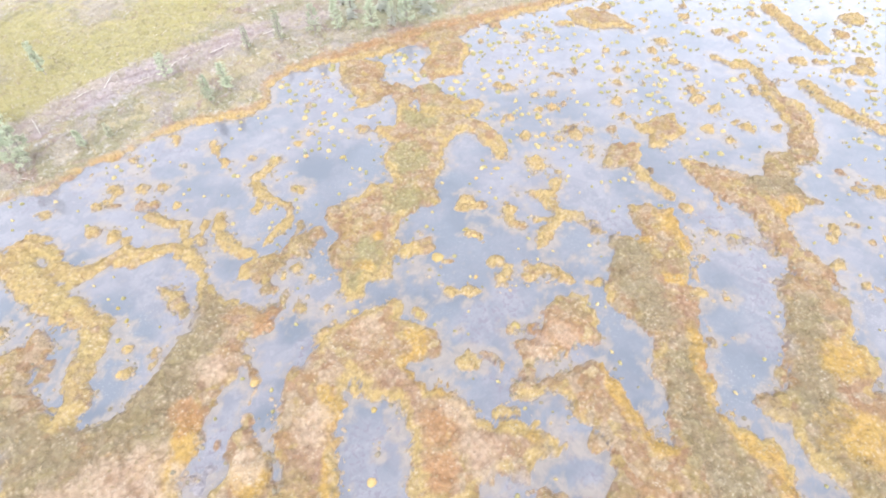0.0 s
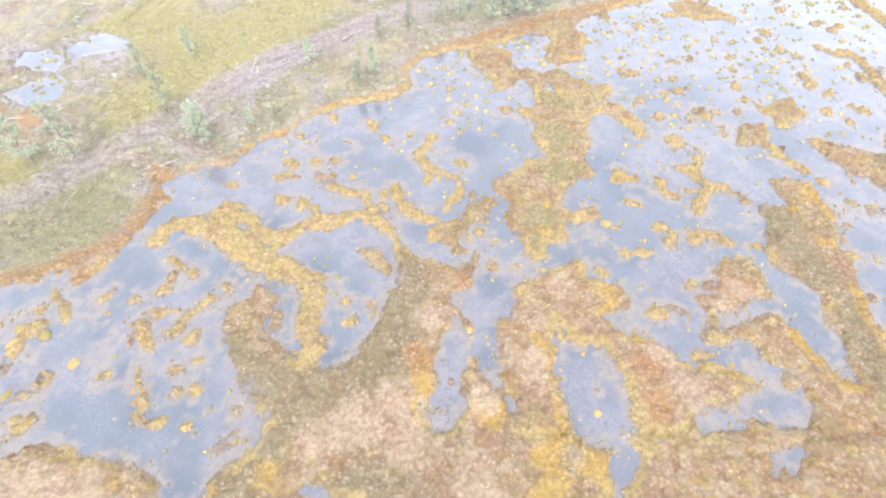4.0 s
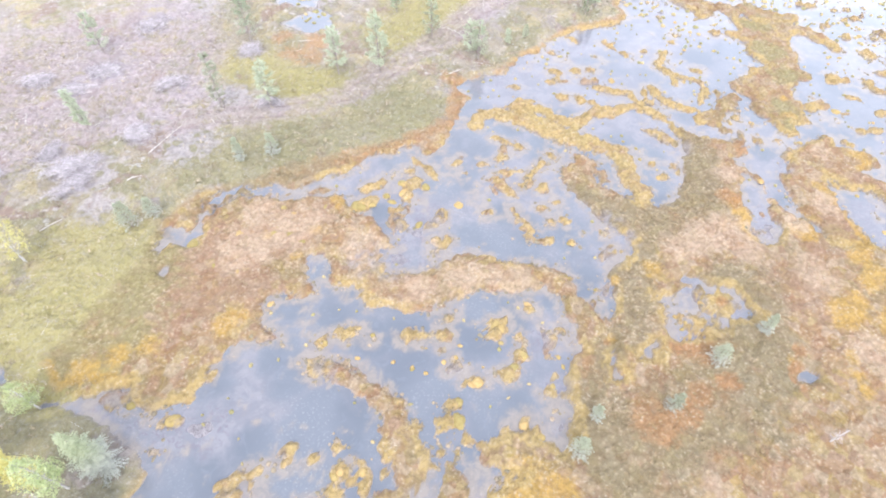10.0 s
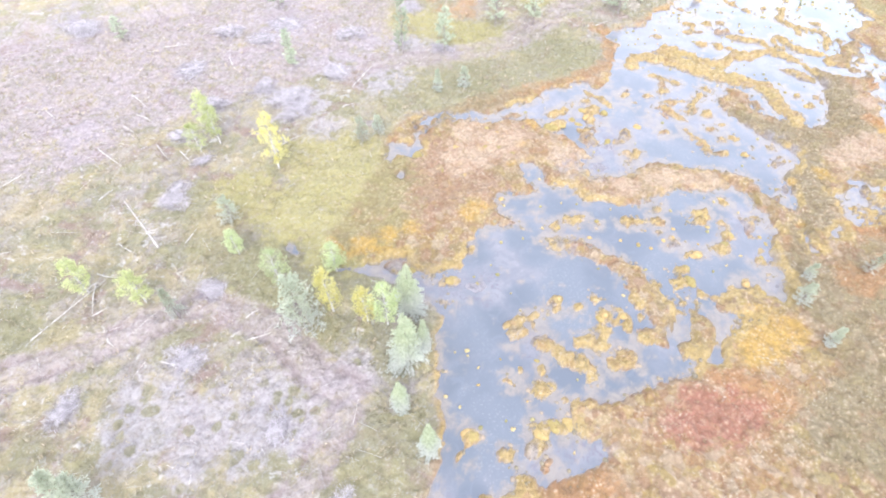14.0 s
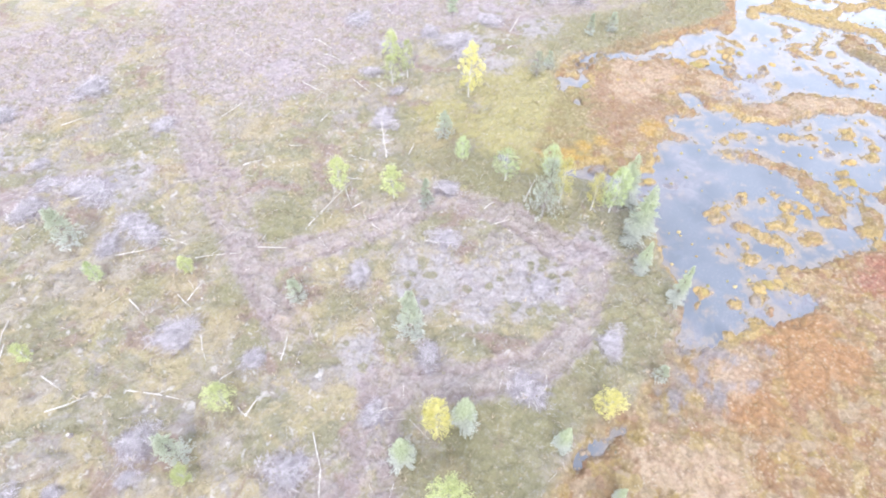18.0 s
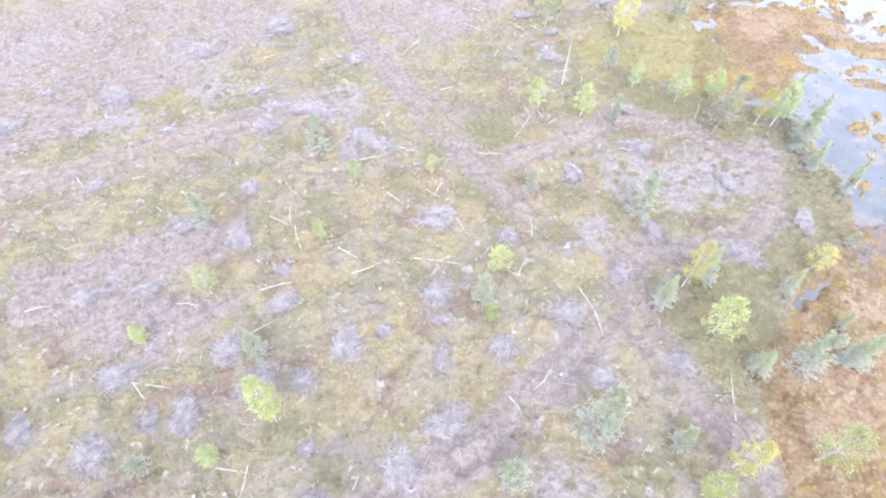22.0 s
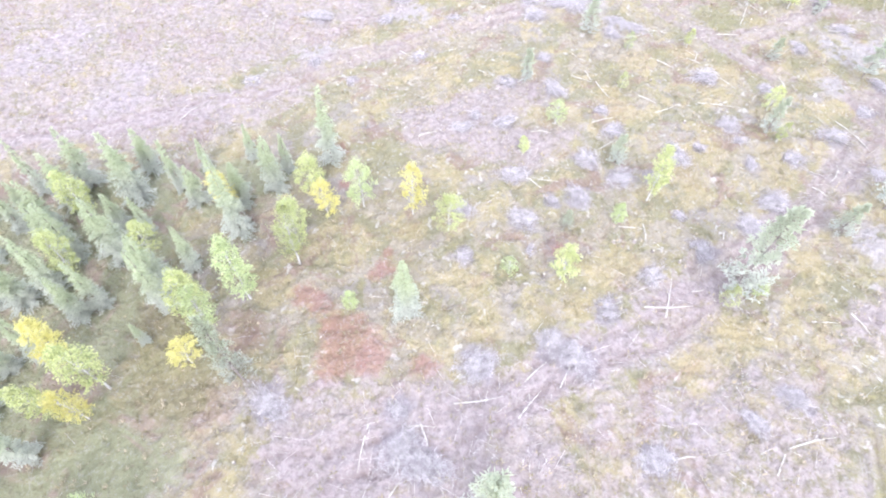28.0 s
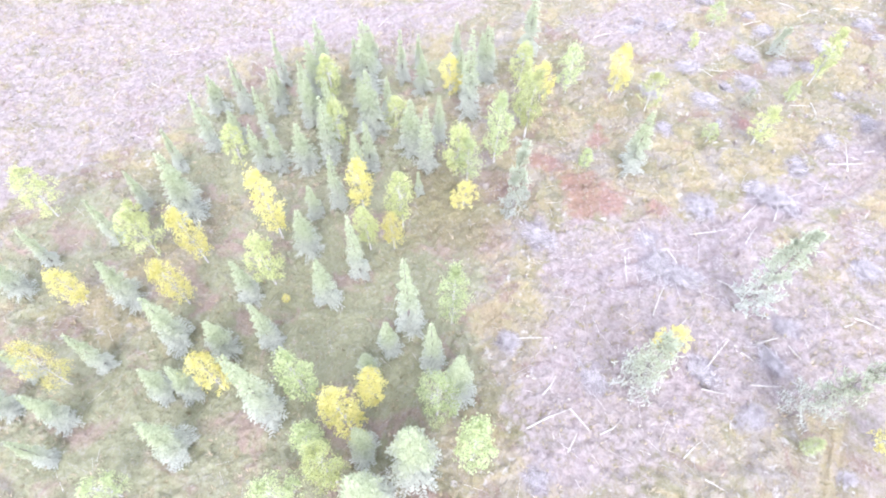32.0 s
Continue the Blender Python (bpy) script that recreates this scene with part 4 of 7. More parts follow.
# low golden cushions: x, y, radius
cushion([(30.8, 49.2, 0.5), (-0.7, 23.2, 0.5), (1.5, 25.9, 0.3), (2.1, 25.3, 0.3), (-12.4, 30.4, 0.3), (-9.8, 21.4, 0.3), (-11.8, 21.3, 0.2), (4.3, 32.8, 0.3), (2.5, 31.6, 0.2), (-11.7, 40.6, 0.3), (-12.4, 34.5, 0.3), (-21.8, 17.8, 0.2), (-21, 15.7, 0.2), (-20.7, 13.9, 0.3), (19.4, 28.1, 0.4), (21.9, 25.1, 0.4), (-4.4, 11.6, 0.2), (-4.2, 7.5, 0.3), (4.6, 17.3, 0.3), (-12, 13.3, 0.3), (2, 40.2, 0.4), (2.1, 21.4, 0.2), (-2, 18.3, 0.2), (-6.3, 18.5, 0.3)])
cushion([(8.7, 39.8, 0.4), (8.8, 37.3, 0.4), (-9.1, 34.3, 0.3), (9.5, 35.3, 0.3)])
cushion([(-29.6, 6.5, 0.3), (-24.3, 17.5, 0.2), (-21.8, 16.3, 0.2), (-20.9, 15.7, 0.3), (-22.8, 18.8, 0.2), (-51.1, 5.3, 0.4), (-41.2, 12.8, 0.4), (-43.1, 13.2, 0.3), (-44.5, 11.8, 0.3), (-45.5, -3.3, 0.2), (-43.1, -3.6, 0.2), (-41.8, -4.1, 0.2), (-35.7, -1.1, 0.4), (-33.6, 0.8, 0.3), (-38.9, -3.3, 0.2), (-32, -3.3, 0.2), (-31.8, -4, 0.2), (-23.3, -0.2, 0.2), (-22.7, -0.7, 0.2), (-23.1, -1.2, 0.2), (-21.1, 0.8, 0.3), (-52.2, 1, 0.3), (-53.8, 1, 0.3), (-53.9, 0.1, 0.5)])
cushion([(-33.6, 9.6, 0.2), (-28.5, 2.1, 0.2), (-35.8, -2.2, 0.2), (-38.6, -2.4, 0.2), (-44.6, -1.6, 0.2), (-39.7, -3.6, 0.2), (-40.9, -2.6, 0.1), (-37.1, -4, 0.1)])
cushion([(-37.5, -5.1, 0.4), (-37.9, -5.2, 0.3), (-36.1, -0.8, 0.4), (-38.8, -7.6, 0.5), (-35.1, -4.1, 0.4), (-33.8, -8.6, 0.3), (-32.7, -5.4, 0.3), (-34.8, -7.9, 0.3), (-45.7, -10.5, 0.4), (-46.1, -10.8, 0.3), (-44.4, -10.6, 0.3), (-51.2, 5, 0.4), (-55.1, -0.7, 0.6), (-53.9, 0.4, 0.4), (-41.8, -4, 0.2), (-40.9, -4.4, 0.2), (-50.9, -14, 0.2), (-54.9, -15.7, 0.1), (-51.8, -16.8, 0.1), (-47.9, -2.2, 0.3), (-38.8, -6.4, 0.3), (-34.4, -3.2, 0.4), (-38.4, 10.7, 0.5), (-44, 11.1, 0.4)])
cushion([(-43.3, 13.4, 0.4), (-41.2, 12.9, 0.3)])
cushion([(-55.7, -18.8, 0.4), (-50.3, -18.4, 0.5), (-49.5, -18.4, 0.4), (-54.8, -15.7, 0.1), (-53.3, -13.9, 0.1)])
cushion([(-55.4, -19, 0.4), (-49.5, -18.1, 0.4), (-51.2, -18.9, 0.4)])
# soft tints of the moss
tint('olive', 1.5, [(-28.7, 11.8), (-26.1, 9.9), (-22.9, 9.2), (-19.6, 10.4), (-17.7, 13.4), (-16.7, 16.7), (-16.8, 20.4)])
tint('olive', 1.5, [(-25.2, 8), (-25.9, 5.9), (-26.4, 1.4), (-26.5, -1.8)])
tint('olive', 1.6, [(-25.8, 9.1), (-21.2, 7.6), (-17.8, 10.4), (-16.2, 16.4), (-16.5, 19.1)])
tint('olive', 1.5, [(13.3, 24.5), (13.3, 20.9), (14.2, 18.1)])
tint('olive', 1.8, [(15.5, 14.8), (15, 9.8), (15.7, 7)])
tint('olive', 1.4, [(24.5, 18.1), (22.7, 13.2), (22.2, 9.8), (23.2, 7.3)])
tint('olive', 1.2, [(25.8, 30.5), (28.5, 30.5)])
tint('olive', 3.0, [(-31, -7), (-28.9, -9.7), (-25, -7.9), (-20.8, -6)])
tint('olive', 3.0, [(-28.9, -11.4), (-29.2, -15.2), (-32.9, -19.1)])
tint('olive', 1.2, [(-24.1, 6.4), (-24.8, 2.5), (-27, -1), (-30.1, -5.5), (-30.7, -8.5)])
tint('olive', 3.0, [(-18, 2.5), (-18.3, -3.4), (-21.6, -7.5)])
tint('olive', 3.0, [(-72, -30.3), (-68.5, -27.2), (-63, -23.7), (-60, -19.3)])
tint('olive', 3.0, [(-75, -32.4), (-71.8, -33.7), (-73.4, -35.5)])
tint('olive', 3.0, [(-62.7, -7.9), (-69.6, -5.6), (-75.2, -3.1)])
tint('green', 5.0, [(-67.4, 6.4), (-64.6, 2.4), (-64.4, -1)])
tint('green', 3.0, [(-65.6, -0.5), (-63.4, 3.2), (-62.3, 5.2)])
tint('green', 3.0, [(-74.4, 2.2), (-69.1, -1.4), (-65.1, -4)])
tint('green', 6.0, [(-50.9, 55.5), (-41.7, 49.6), (-34.7, 55.3), (-31.6, 61.9)])
tint('green', 5.0, [(-43.9, 39.4), (-38.5, 47.5), (-33.7, 52.9)])
tint('green', 4.0, [(-61.8, 32.4), (-53.1, 27.4), (-55.6, 25.8)])
tint('olive', 4.0, [(-51.9, 28.2), (-42.5, 23), (-46.6, 20.3), (-56.1, 16.5)])
tint('olive', 3.5, [(-43.3, 22.3), (-49.1, 19.1), (-56.2, 18.4), (-61.3, 15.5)])
tint('olive', 3.0, [(-45.5, 24.8), (-50.7, 16.5), (-57.4, 14.7)])
spot('gold', [(-34.7, -12, 2), (-36.4, -12.6, 1.7), (-33.2, -11.8, 1.3), (-36.3, -13.4, 1.4)])
spot('orange', [(-37.2, -16.3, 1.5), (-38.4, -15.7, 1.4), (-36.3, -16.6, 1.4), (-39.6, -15.2, 1)])
spot('red', [(-40.6, -17.7, 2), (-38.5, -17.3, 1.5), (-41.4, -16.9, 1.2), (-42.5, -18.5, 1.6), (-39.8, -18.5, 1.3)])
spot('orange', [(-49.4, -22.4, 2.5), (-51.8, -23.1, 1.6), (-48.7, -24.3, 2.4), (-51, -25.6, 2), (-55, -27.7, 1.9)])
spot('orange', [(-26, -7.5, 1.4), (-27.1, -7.2, 1.1), (-23.2, -6, 1), (-21.3, -5.5, 0.8)])
spot('orange', [(-27, -7.9, 1.3), (-24.5, -6.9, 1), (-22.3, -2, 1.3), (-26.4, -8.2, 1)])
spot('gold', [(-63.3, -4.2, 1.1), (-61.5, -3.2, 1.0), (-59.6, -2.6, 0.9)])
spot('orange', [(-56.4, 34.3, 1.7), (-54.3, 33.4, 1.7), (-54.2, 36.2, 1.5), (-58.1, 37.2, 1.2)])
spot('gold', [(-4.9, 4.4, 1.1), (-10.5, 0.1, 1.2), (-11.6, -0.5, 1), (-0.4, -0.8, 1.3), (0.3, 1.5, 0.9), (-11.2, 7.7, 0.8), (-15.1, 8.1, 0.8), (-7.2, 5.6, 0.9)])
spot('gold', [(17.6, 26.2, 1.3), (27, 26.8, 1.1), (24.8, 14.7, 1.4), (27.4, 15.5, 1.5), (19.1, 7.9, 1.3), (18.3, 9.1, 1), (23.8, 9.8, 2), (24.9, 9.5, 1.6), (-6.6, 9.8, 0.8), (-6.1, 8.2, 0.6), (-10.1, 9.1, 0.6), (-14.9, 7.9, 0.6), (1.4, 12.9, 0.7), (2.3, 11.4, 0.7), (5.6, 10.1, 0.8), (-1.9, 16.4, 0.9)])
spot('orange', [(7.8, 16.4, 1.5), (5.9, 16.4, 1.1), (-0.4, 10.4, 1.3), (16.7, 14, 0.9), (-15.6, 11.1, 1), (-12.2, 17.3, 0.8), (-0.4, 7.9, 1.3)])
spot('red', [(-128.9, -48.5, 1.2), (-126.7, -51.2, 1.9), (-127.3, -52.8, 1.5), (-130.2, -47.5, 1), (-125.5, -52, 1.5), (-121.7, -53.3, 1.1)])
spot('red', [(-126.8, -51.4, 1.8), (-127.9, -50.1, 1.2), (-125.2, -52.6, 1.3)])
spot('russet', [(-57.7, 1.1, 2.4), (-59.4, 3.4, 2), (-55.6, 4.4, 2.1), (-52, 6.4, 1.7), (-59.1, -1, 1.9), (-53.8, 2.5, 2)])
spot('russet', [(-58.5, 1.3, 2.8), (-59.8, 4.5, 1.9), (-54.9, 4.5, 1.9), (-57, 7.4, 2)])
spot('russet', [(-16.8, 6.8, 1.9), (-19.8, 7.2, 1.5), (-13.8, 2.1, 2.1), (-8.6, 6, 1.5), (-7.1, 8.6, 1.6), (-53.2, 8.3, 2.4), (-50.1, 9.3, 2)])
spot('russet', [(-15.9, 13.3, 1.4), (-14.2, 14.8, 1.1), (-1.1, 11.8, 1.7), (2.2, 9.5, 1.3), (-3.3, 14, 1.4), (15.7, 18.1, 2.3), (-18.2, 8.2, 1.3)])
tint('olive', 4.0, [(-144.6, -56.2), (-147.5, -61.6), (-145, -64.9), (-150.5, -61.5), (-156, -66.7), (-160.5, -68.5)])
tint('olive', 3.0, [(-142.1, -67.2), (-139.7, -58.3), (-137.9, -54.3), (-141.3, -45.9)])
spot('russet', [(-135.8, -55.5, 2.1), (-134, -50.5, 1.8), (-138.8, -55.4, 1.7), (-140.4, -50.3, 1.8), (-148.5, -50, 2.3), (-135.9, -62, 1.2), (-154.8, -54.8, 2.1)])
tint('gold', 0.45, [(-7.6, 12.9), (-7, 11.1), (-6.6, 9.4), (-5.9, 7.8), (-5.6, 6.5)])
tint('gold', 0.55, [(-2.5, 14.6), (-1.1, 13.2), (0.6, 12.2), (2.2, 11), (4.3, 10.5), (6.1, 9.8)])
tint('gold', 0.6, [(10.4, 13.2), (11.3, 11.3), (12.3, 9.2)])
tint('gold', 1.0, [(16.4, 14.8), (16.6, 12.1), (17.6, 10), (18.8, 8.3), (19.3, 6.7)])
tint('gold', 0.5, [(26.2, 28.2), (26.5, 26)])
tint('gold', 0.5, [(17.6, 28.1), (18.3, 27)])
tint('gold', 0.5, [(13.4, 25.3), (15.2, 24.8)])
tint('gold', 0.5, [(15.9, 21.1), (17.7, 20.8)])
tint('gold', 0.6, [(-15.5, 10.4), (-15, 8.8), (-15, 7.2)])
tint('gold', 0.7, [(-10.5, 7.5), (-10.8, 6.9)])
spot('gold', [(-5.8, 22.2, 0.7), (-3, 24.3, 0.6), (-2.6, 22.7, 0.4), (-5.2, 25.1, 0.5), (-1.7, 15.4, 0.5), (27.8, 27.7, 0.6), (-0.4, 12.9, 0.5), (0.9, 12.1, 0.5), (11.1, 19.9, 0.6), (25.6, 14.8, 1.5)])
spot('gold', [(-7.8, 4.6, 1), (-7.1, 3.3, 0.9), (-4.3, 4.6, 0.8), (-4.4, 3.3, 0.6), (-14.5, 9.1, 0.6), (-15.1, 7.2, 0.5), (-24, 3.7, 0.8), (-27, 2.9, 0.4), (-11.7, 0.6, 0.6), (-10, 1.4, 0.7), (-9.3, -2.8, 0.8), (-8.1, -3.7, 0.7), (-0.9, -0.1, 0.9), (-2.6, -4, 0.8), (-16.6, -3.8, 0.3)])
spot('orange', [(-16.3, -4.2, 0.5), (-16.9, -5, 0.4), (-16.7, -5.7, 0.3)])
spot('gold', [(-12.5, -3.4, 0.5), (-12.8, -4.8, 0.5), (-12.7, -5.9, 0.5)])
spot('orange', [(-23, -2.8, 0.8), (-24.4, -2.7, 0.5), (-22.1, -3.5, 0.5), (-19.8, 0.9, 0.6), (-28.4, -0.5, 0.5), (-28.7, -2.2, 0.3)])
tint('olive', 2.5, [(-78.9, 1.5), (-74.2, -4.7), (-68.4, -9.9), (-65, -12.3)])
tint('olive', 2.0, [(-61.4, -18.4), (-62.7, -21.9), (-66, -25.7), (-67.9, -28.7)])
tint('green', 2.0, [(-74.6, 0.6), (-68.2, -0.2), (-64.4, -5.4)])
spot('olive', [(-88.1, -11.7, 2.7), (-83.5, -12.3, 1.8), (-92.9, -14.5, 1.7), (-81.8, -20.2, 1.9), (-84.1, -23.5, 1.5), (-96.2, -18.4, 1.6), (-89.9, -19.4, 2), (-77.5, -28.4, 1.3)])
tint('green', 2.2, [(-68, 1.9), (-65.6, -2), (-62.7, -3.8), (-61, -2)])
spot('gold', [(-7.7, 4.7, 0.98), (-8.1, 2.6, 1.06), (-10, 0.6, 1.02), (-8.4, -0.9, 1.14), (-8.2, -3, 0.95), (-7.4, -2, 0.76), (-20.1, 1.3, 0.74), (-54.8, -0.7, 1), (-53.8, -0.1, 0.5), (-48.5, 11, 0.78), (-46.6, 10.4, 0.52), (-51.1, 5.2, 0.48), (-50, 7.8, 0.58), (-53.6, 7.3, 0.41), (-28.3, -2, 0.35), (-27.7, -4.6, 0.4)])
spot('orange', [(-22.2, -3, 0.95), (-23.8, -2.7, 0.62), (-15.7, -3, 0.48), (-16.6, -4.3, 0.4)])
spot('russet', [(-14.6, 2.6, 2.27), (-13.6, 0.6, 1.82), (-10, 6.1, 1.61), (-2.4, 2.6, 1.89), (-17.2, -0.6, 1.43), (-58.6, 5.9, 2.41), (-55.7, 3.3, 1.92)])
spot('pale', [(-18.7, 7, 2.04), (-20.9, 6, 1.61), (-10.7, -3.3, 1.69), (-10, -4.9, 1.64), (-16.1, 5.6, 1.6), (-11.6, 3.4, 1.73), (-51.7, 7.8, 2.49), (-55, 5.9, 2.41), (-45.8, 5.9, 2.01), (-41.7, 2.1, 1.69), (-38.4, 2.9, 1.71), (-35, 2.9, 1.52), (-54.6, 9.9, 1.71), (-41.8, 6, 1.61)])
spot('pale', [(-17.2, 7.9, 1.58), (-14.5, 7.6, 0.94), (-12.4, 11.8, 1.37), (-14.7, 14, 1.25), (-2.9, 8.5, 0.64), (-7.7, 10.4, 1.33), (-5.3, 16.8, 1.13), (1, 11.8, 1.37), (1.9, 9.1, 1.3), (7.8, 16.4, 1.12), (6.2, 15.6, 0.92), (-11.2, 8.2, 0.96)])
tint('gold', 0.3, [(-7, 12.5), (-7.1, 10.8), (-6.7, 9.5), (-6.1, 8.2), (-5.7, 6.7)])
tint('gold', 0.4, [(-14.6, 6.7), (-14.9, 8.2), (-15, 9.1), (-15.1, 10.6)])
tint('gold', 0.35, [(9.7, 14.8), (10.5, 13.2), (11.1, 11.4), (11.8, 10.1), (12.2, 9.1), (13, 9)])
tint('gold', 0.3, [(-2.4, 14.1), (-0.3, 13.2), (1.1, 12.4), (1.9, 11.2), (3.2, 10.6), (5.5, 10.8), (6.3, 10.1)])
tint('gold', 0.7, [(16.3, 16.4), (16.5, 14.4), (16.4, 12.5), (17, 10.8), (18.4, 10.1), (19.2, 8.8), (18.9, 7.3)])
tint('gold', 0.35, [(-6.4, 12.2), (-6.7, 8.5), (-6.5, 6.3), (-7.5, 4.3)])
tint('gold', 0.5, [(17.6, 28), (18, 26.2), (18, 24)])
tint('gold', 0.5, [(27.7, 28.6), (26.7, 26.2), (26.7, 24.5)])
tint('gold', 0.35, [(-60.2, -4.8), (-63.3, -4.8), (-64.6, -5.2), (-65.9, -3.9)])
tint('gold', 0.3, [(-57.6, -13.6), (-57.4, -17.3), (-57.3, -19.9)])
tint('gold', 0.35, [(-36.8, 29.5), (-34.5, 30.5), (-31.6, 32.5), (-27.8, 35.4), (-24.4, 39), (-19.4, 40.2)])
# dry golden grass on the clearing
spot('gold', [(-110, -28.6, 1.89), (-108.7, -46.4, 1.77), (-96.5, -33.5, 2.22), (-99.5, -35.6, 1.93), (-92.3, -45.6, 1.46), (-108, -45.3, 1.45), (-110.7, -48.5, 1.36), (-113.3, -49.1, 1.17), (-103.9, -49.3, 1.35), (-84.1, -42, 1.57), (-119.3, -22.3, 1.53), (-84.8, -21.4, 1.59), (-119.3, -5.8, 1.86), (-103.6, -25.2, 1.49), (-89.7, -34.4, 2.2), (-91.1, -36.9, 1.75), (-98.8, -36.8, 1.4), (-102.4, -27.9, 1.84), (-107.7, -27.8, 1.63), (-111.4, -21.6, 1.57), (-122.5, -16.6, 1.44), (-73.9, -31.7, 1.16), (-103, -53.3, 1.97), (-100.3, -51.5, 1.83), (-111.3, -60.2, 1.39), (-122.5, -42, 1.38), (-119.2, -40.8, 1.41), (-106.2, -45.2, 1.34), (-118.5, -46.7, 1.3), (-103.8, -62.4, 1.35)])
spot('gold', [(-107.7, -64.4, 1.29), (-127.2, -62.8, 1.92), (-128.5, -61.9, 1.55), (-117.8, -50.5, 1.39), (-108.1, -45.6, 1.73), (-114.4, -61.5, 1.58), (-110.9, -64.2, 1.52), (-135.9, -62, 1.54), (-137, -69.8, 1.35), (-115.4, -70.4, 1.37), (-99.6, -19.8, 1.8), (-94.1, -18.3, 1.64), (-89.8, -21.6, 1.55), (-111.5, 0.9, 1.63), (-80.9, -22, 1.35), (-91.8, 0.1, 2.14), (-98.6, -6, 1.24), (-83.2, -12.5, 1.57), (-75.6, -1.5, 2.1)])
spot('red', [(-129.2, -32.6, 0.92), (-124.4, -45.2, 0.8), (-124.1, -43.9, 0.5), (-125.2, -46, 0.6), (-111.1, -44.1, 0.77), (-128.4, -36.9, 0.59)])
spot('pale', [(-25.3, -13.4, 0.9), (-26, -15.2, 0.77), (-24.6, -11.4, 0.68)])
spot('pale', [(-69.6, -36.1, 1.62), (-66.6, -37.6, 2.1), (-62.1, -35.1, 2.02), (-63.5, -38.6, 2.06), (-61.7, -31, 1.78), (-59, -31.9, 1.95), (-55.6, -25.3, 1.74), (-68.4, -40.2, 1.66)])
spot('green', [(-2.4, 39.8, 2), (-3.4, 34, 2.06), (-3.3, 29, 1.83), (-5.5, 23.4, 1.6), (-6, 20.7, 1.28), (-0.3, 44.6, 1.76), (-30.2, 22.8, 1.32), (-26.6, 19.6, 1.46), (-23.9, 15.8, 1.18)])
# tracks of the forest machines
track(2.0, [(-64.8, 22.1), (-62.2, 22.9), (-55.2, 23.8), (-48.8, 26.8), (-43.8, 32.1), (-39.3, 37.3), (-34.2, 44.5), (-26.7, 50.9), (-22.5, 55.9)])
track(2.2, [(-41.5, 34.4), (-38.8, 39.1), (-35.4, 43.5), (-29.5, 49.5), (-23.4, 54), (-15.3, 58.9)])
track(1.6, [(-80.3, 23.1), (-76.6, 26.7), (-77.6, 33.7), (-76.9, 40.7)])
track(1.5, [(-104, 13.1), (-100.3, 2.3), (-94.2, -8.5), (-90.2, -14.5), (-87.9, -18), (-84.8, -22.7)])
track(1.4, [(-89, -16.3), (-83.7, -14.3), (-79.1, -12), (-74.6, -9.4), (-69.3, -11.1), (-65.2, -15), (-62.8, -16.5), (-65.1, -22.3), (-68.1, -25.1), (-72.2, -26.1), (-77.2, -25.9), (-79.1, -28.7), (-78.8, -33), (-77.9, -35.5)])
track(1.6, [(-102.5, 6), (-93.8, -7.2), (-90.9, -13)])
track(1.4, [(-134.6, -20.3), (-123.9, -16.7), (-116.3, -12.3), (-106, -7.3)])
track(1.5, [(-78.6, -26.2), (-78.4, -32.7), (-76.7, -37.3), (-74.6, -40.5), (-73, -43.4)])
track(1.7, [(-100.4, -45.8), (-94.6, -42.9), (-89.3, -39.9), (-85, -35.9), (-79.3, -30.1)])
track(1.6, [(-160.7, -32.2), (-149.9, -29.6), (-140.5, -26.1), (-130.3, -19.8), (-118.4, -13.5), (-104.8, -7.5)])
track(2.0, [(-130.5, -59.7), (-126, -59.2), (-121.4, -58), (-113.9, -53.8), (-105.7, -51.1), (-98.3, -46.1), (-95.4, -44)])
# pale lichen ground
lichen([(-73.8, -18.1, 1.8), (-71.4, -19.7, 2.1), (-68.8, -19.7, 1.7), (-66, -18.7, 1.7), (-76.4, -16.4, 1.4), (-63, -15.3, 1.4), (-101.9, -6.2, 2.1), (-79.9, -24.1, 1.6), (-115.5, -4.6, 2.6), (-120, 1.5, 2.8)])
lichen([(-75.4, -17.9, 2.7), (-71.2, -18.5, 2.3), (-68, -17.2, 2.4), (-65, -15.9, 1.7), (-63.5, -14.5, 1.4), (-27.8, -17.3, 2)])
lichen([(-75.1, 30.9, 3.3), (-63.5, 18.5, 2.9), (-92.1, 9.8, 2.1), (-59.4, 11.3, 1.6)])
lichen([(-102.5, -7.3, 2.3), (-122.8, -10.2, 2.2), (-136.3, 1.9, 3.8), (-132.7, -18.2, 2), (-85.7, -43.6, 2.1), (-80.9, -45.6, 2)])
lichen([(-161.7, -18.7, 3.5), (-151.1, -26, 2.7), (-158.7, -14.6, 3), (-150.4, -21.6, 2.3), (-106.1, -57.6, 1.4)])
lichen([(-60.7, 25.8, 2.1), (-70.8, 43.6, 3.8), (-31.9, 47.6, 2), (-34, 42.7, 1.9), (-56.5, 24.3, 1.5)])
lichen([(-60.2, 47.3, 2.3), (-55.7, 40.3, 2.1), (-53.8, 49.9, 2.4), (-55.2, 46.1, 2), (-50.3, 47.4, 1.7)])
lichen([(-77.6, 33.7, 3.7), (-70.7, 14.8, 2.4), (-69.6, 22.3, 2.7), (-65.8, 26.7, 2.3), (-61.6, 25.8, 2.2), (-68.5, 10.3, 1.8)])
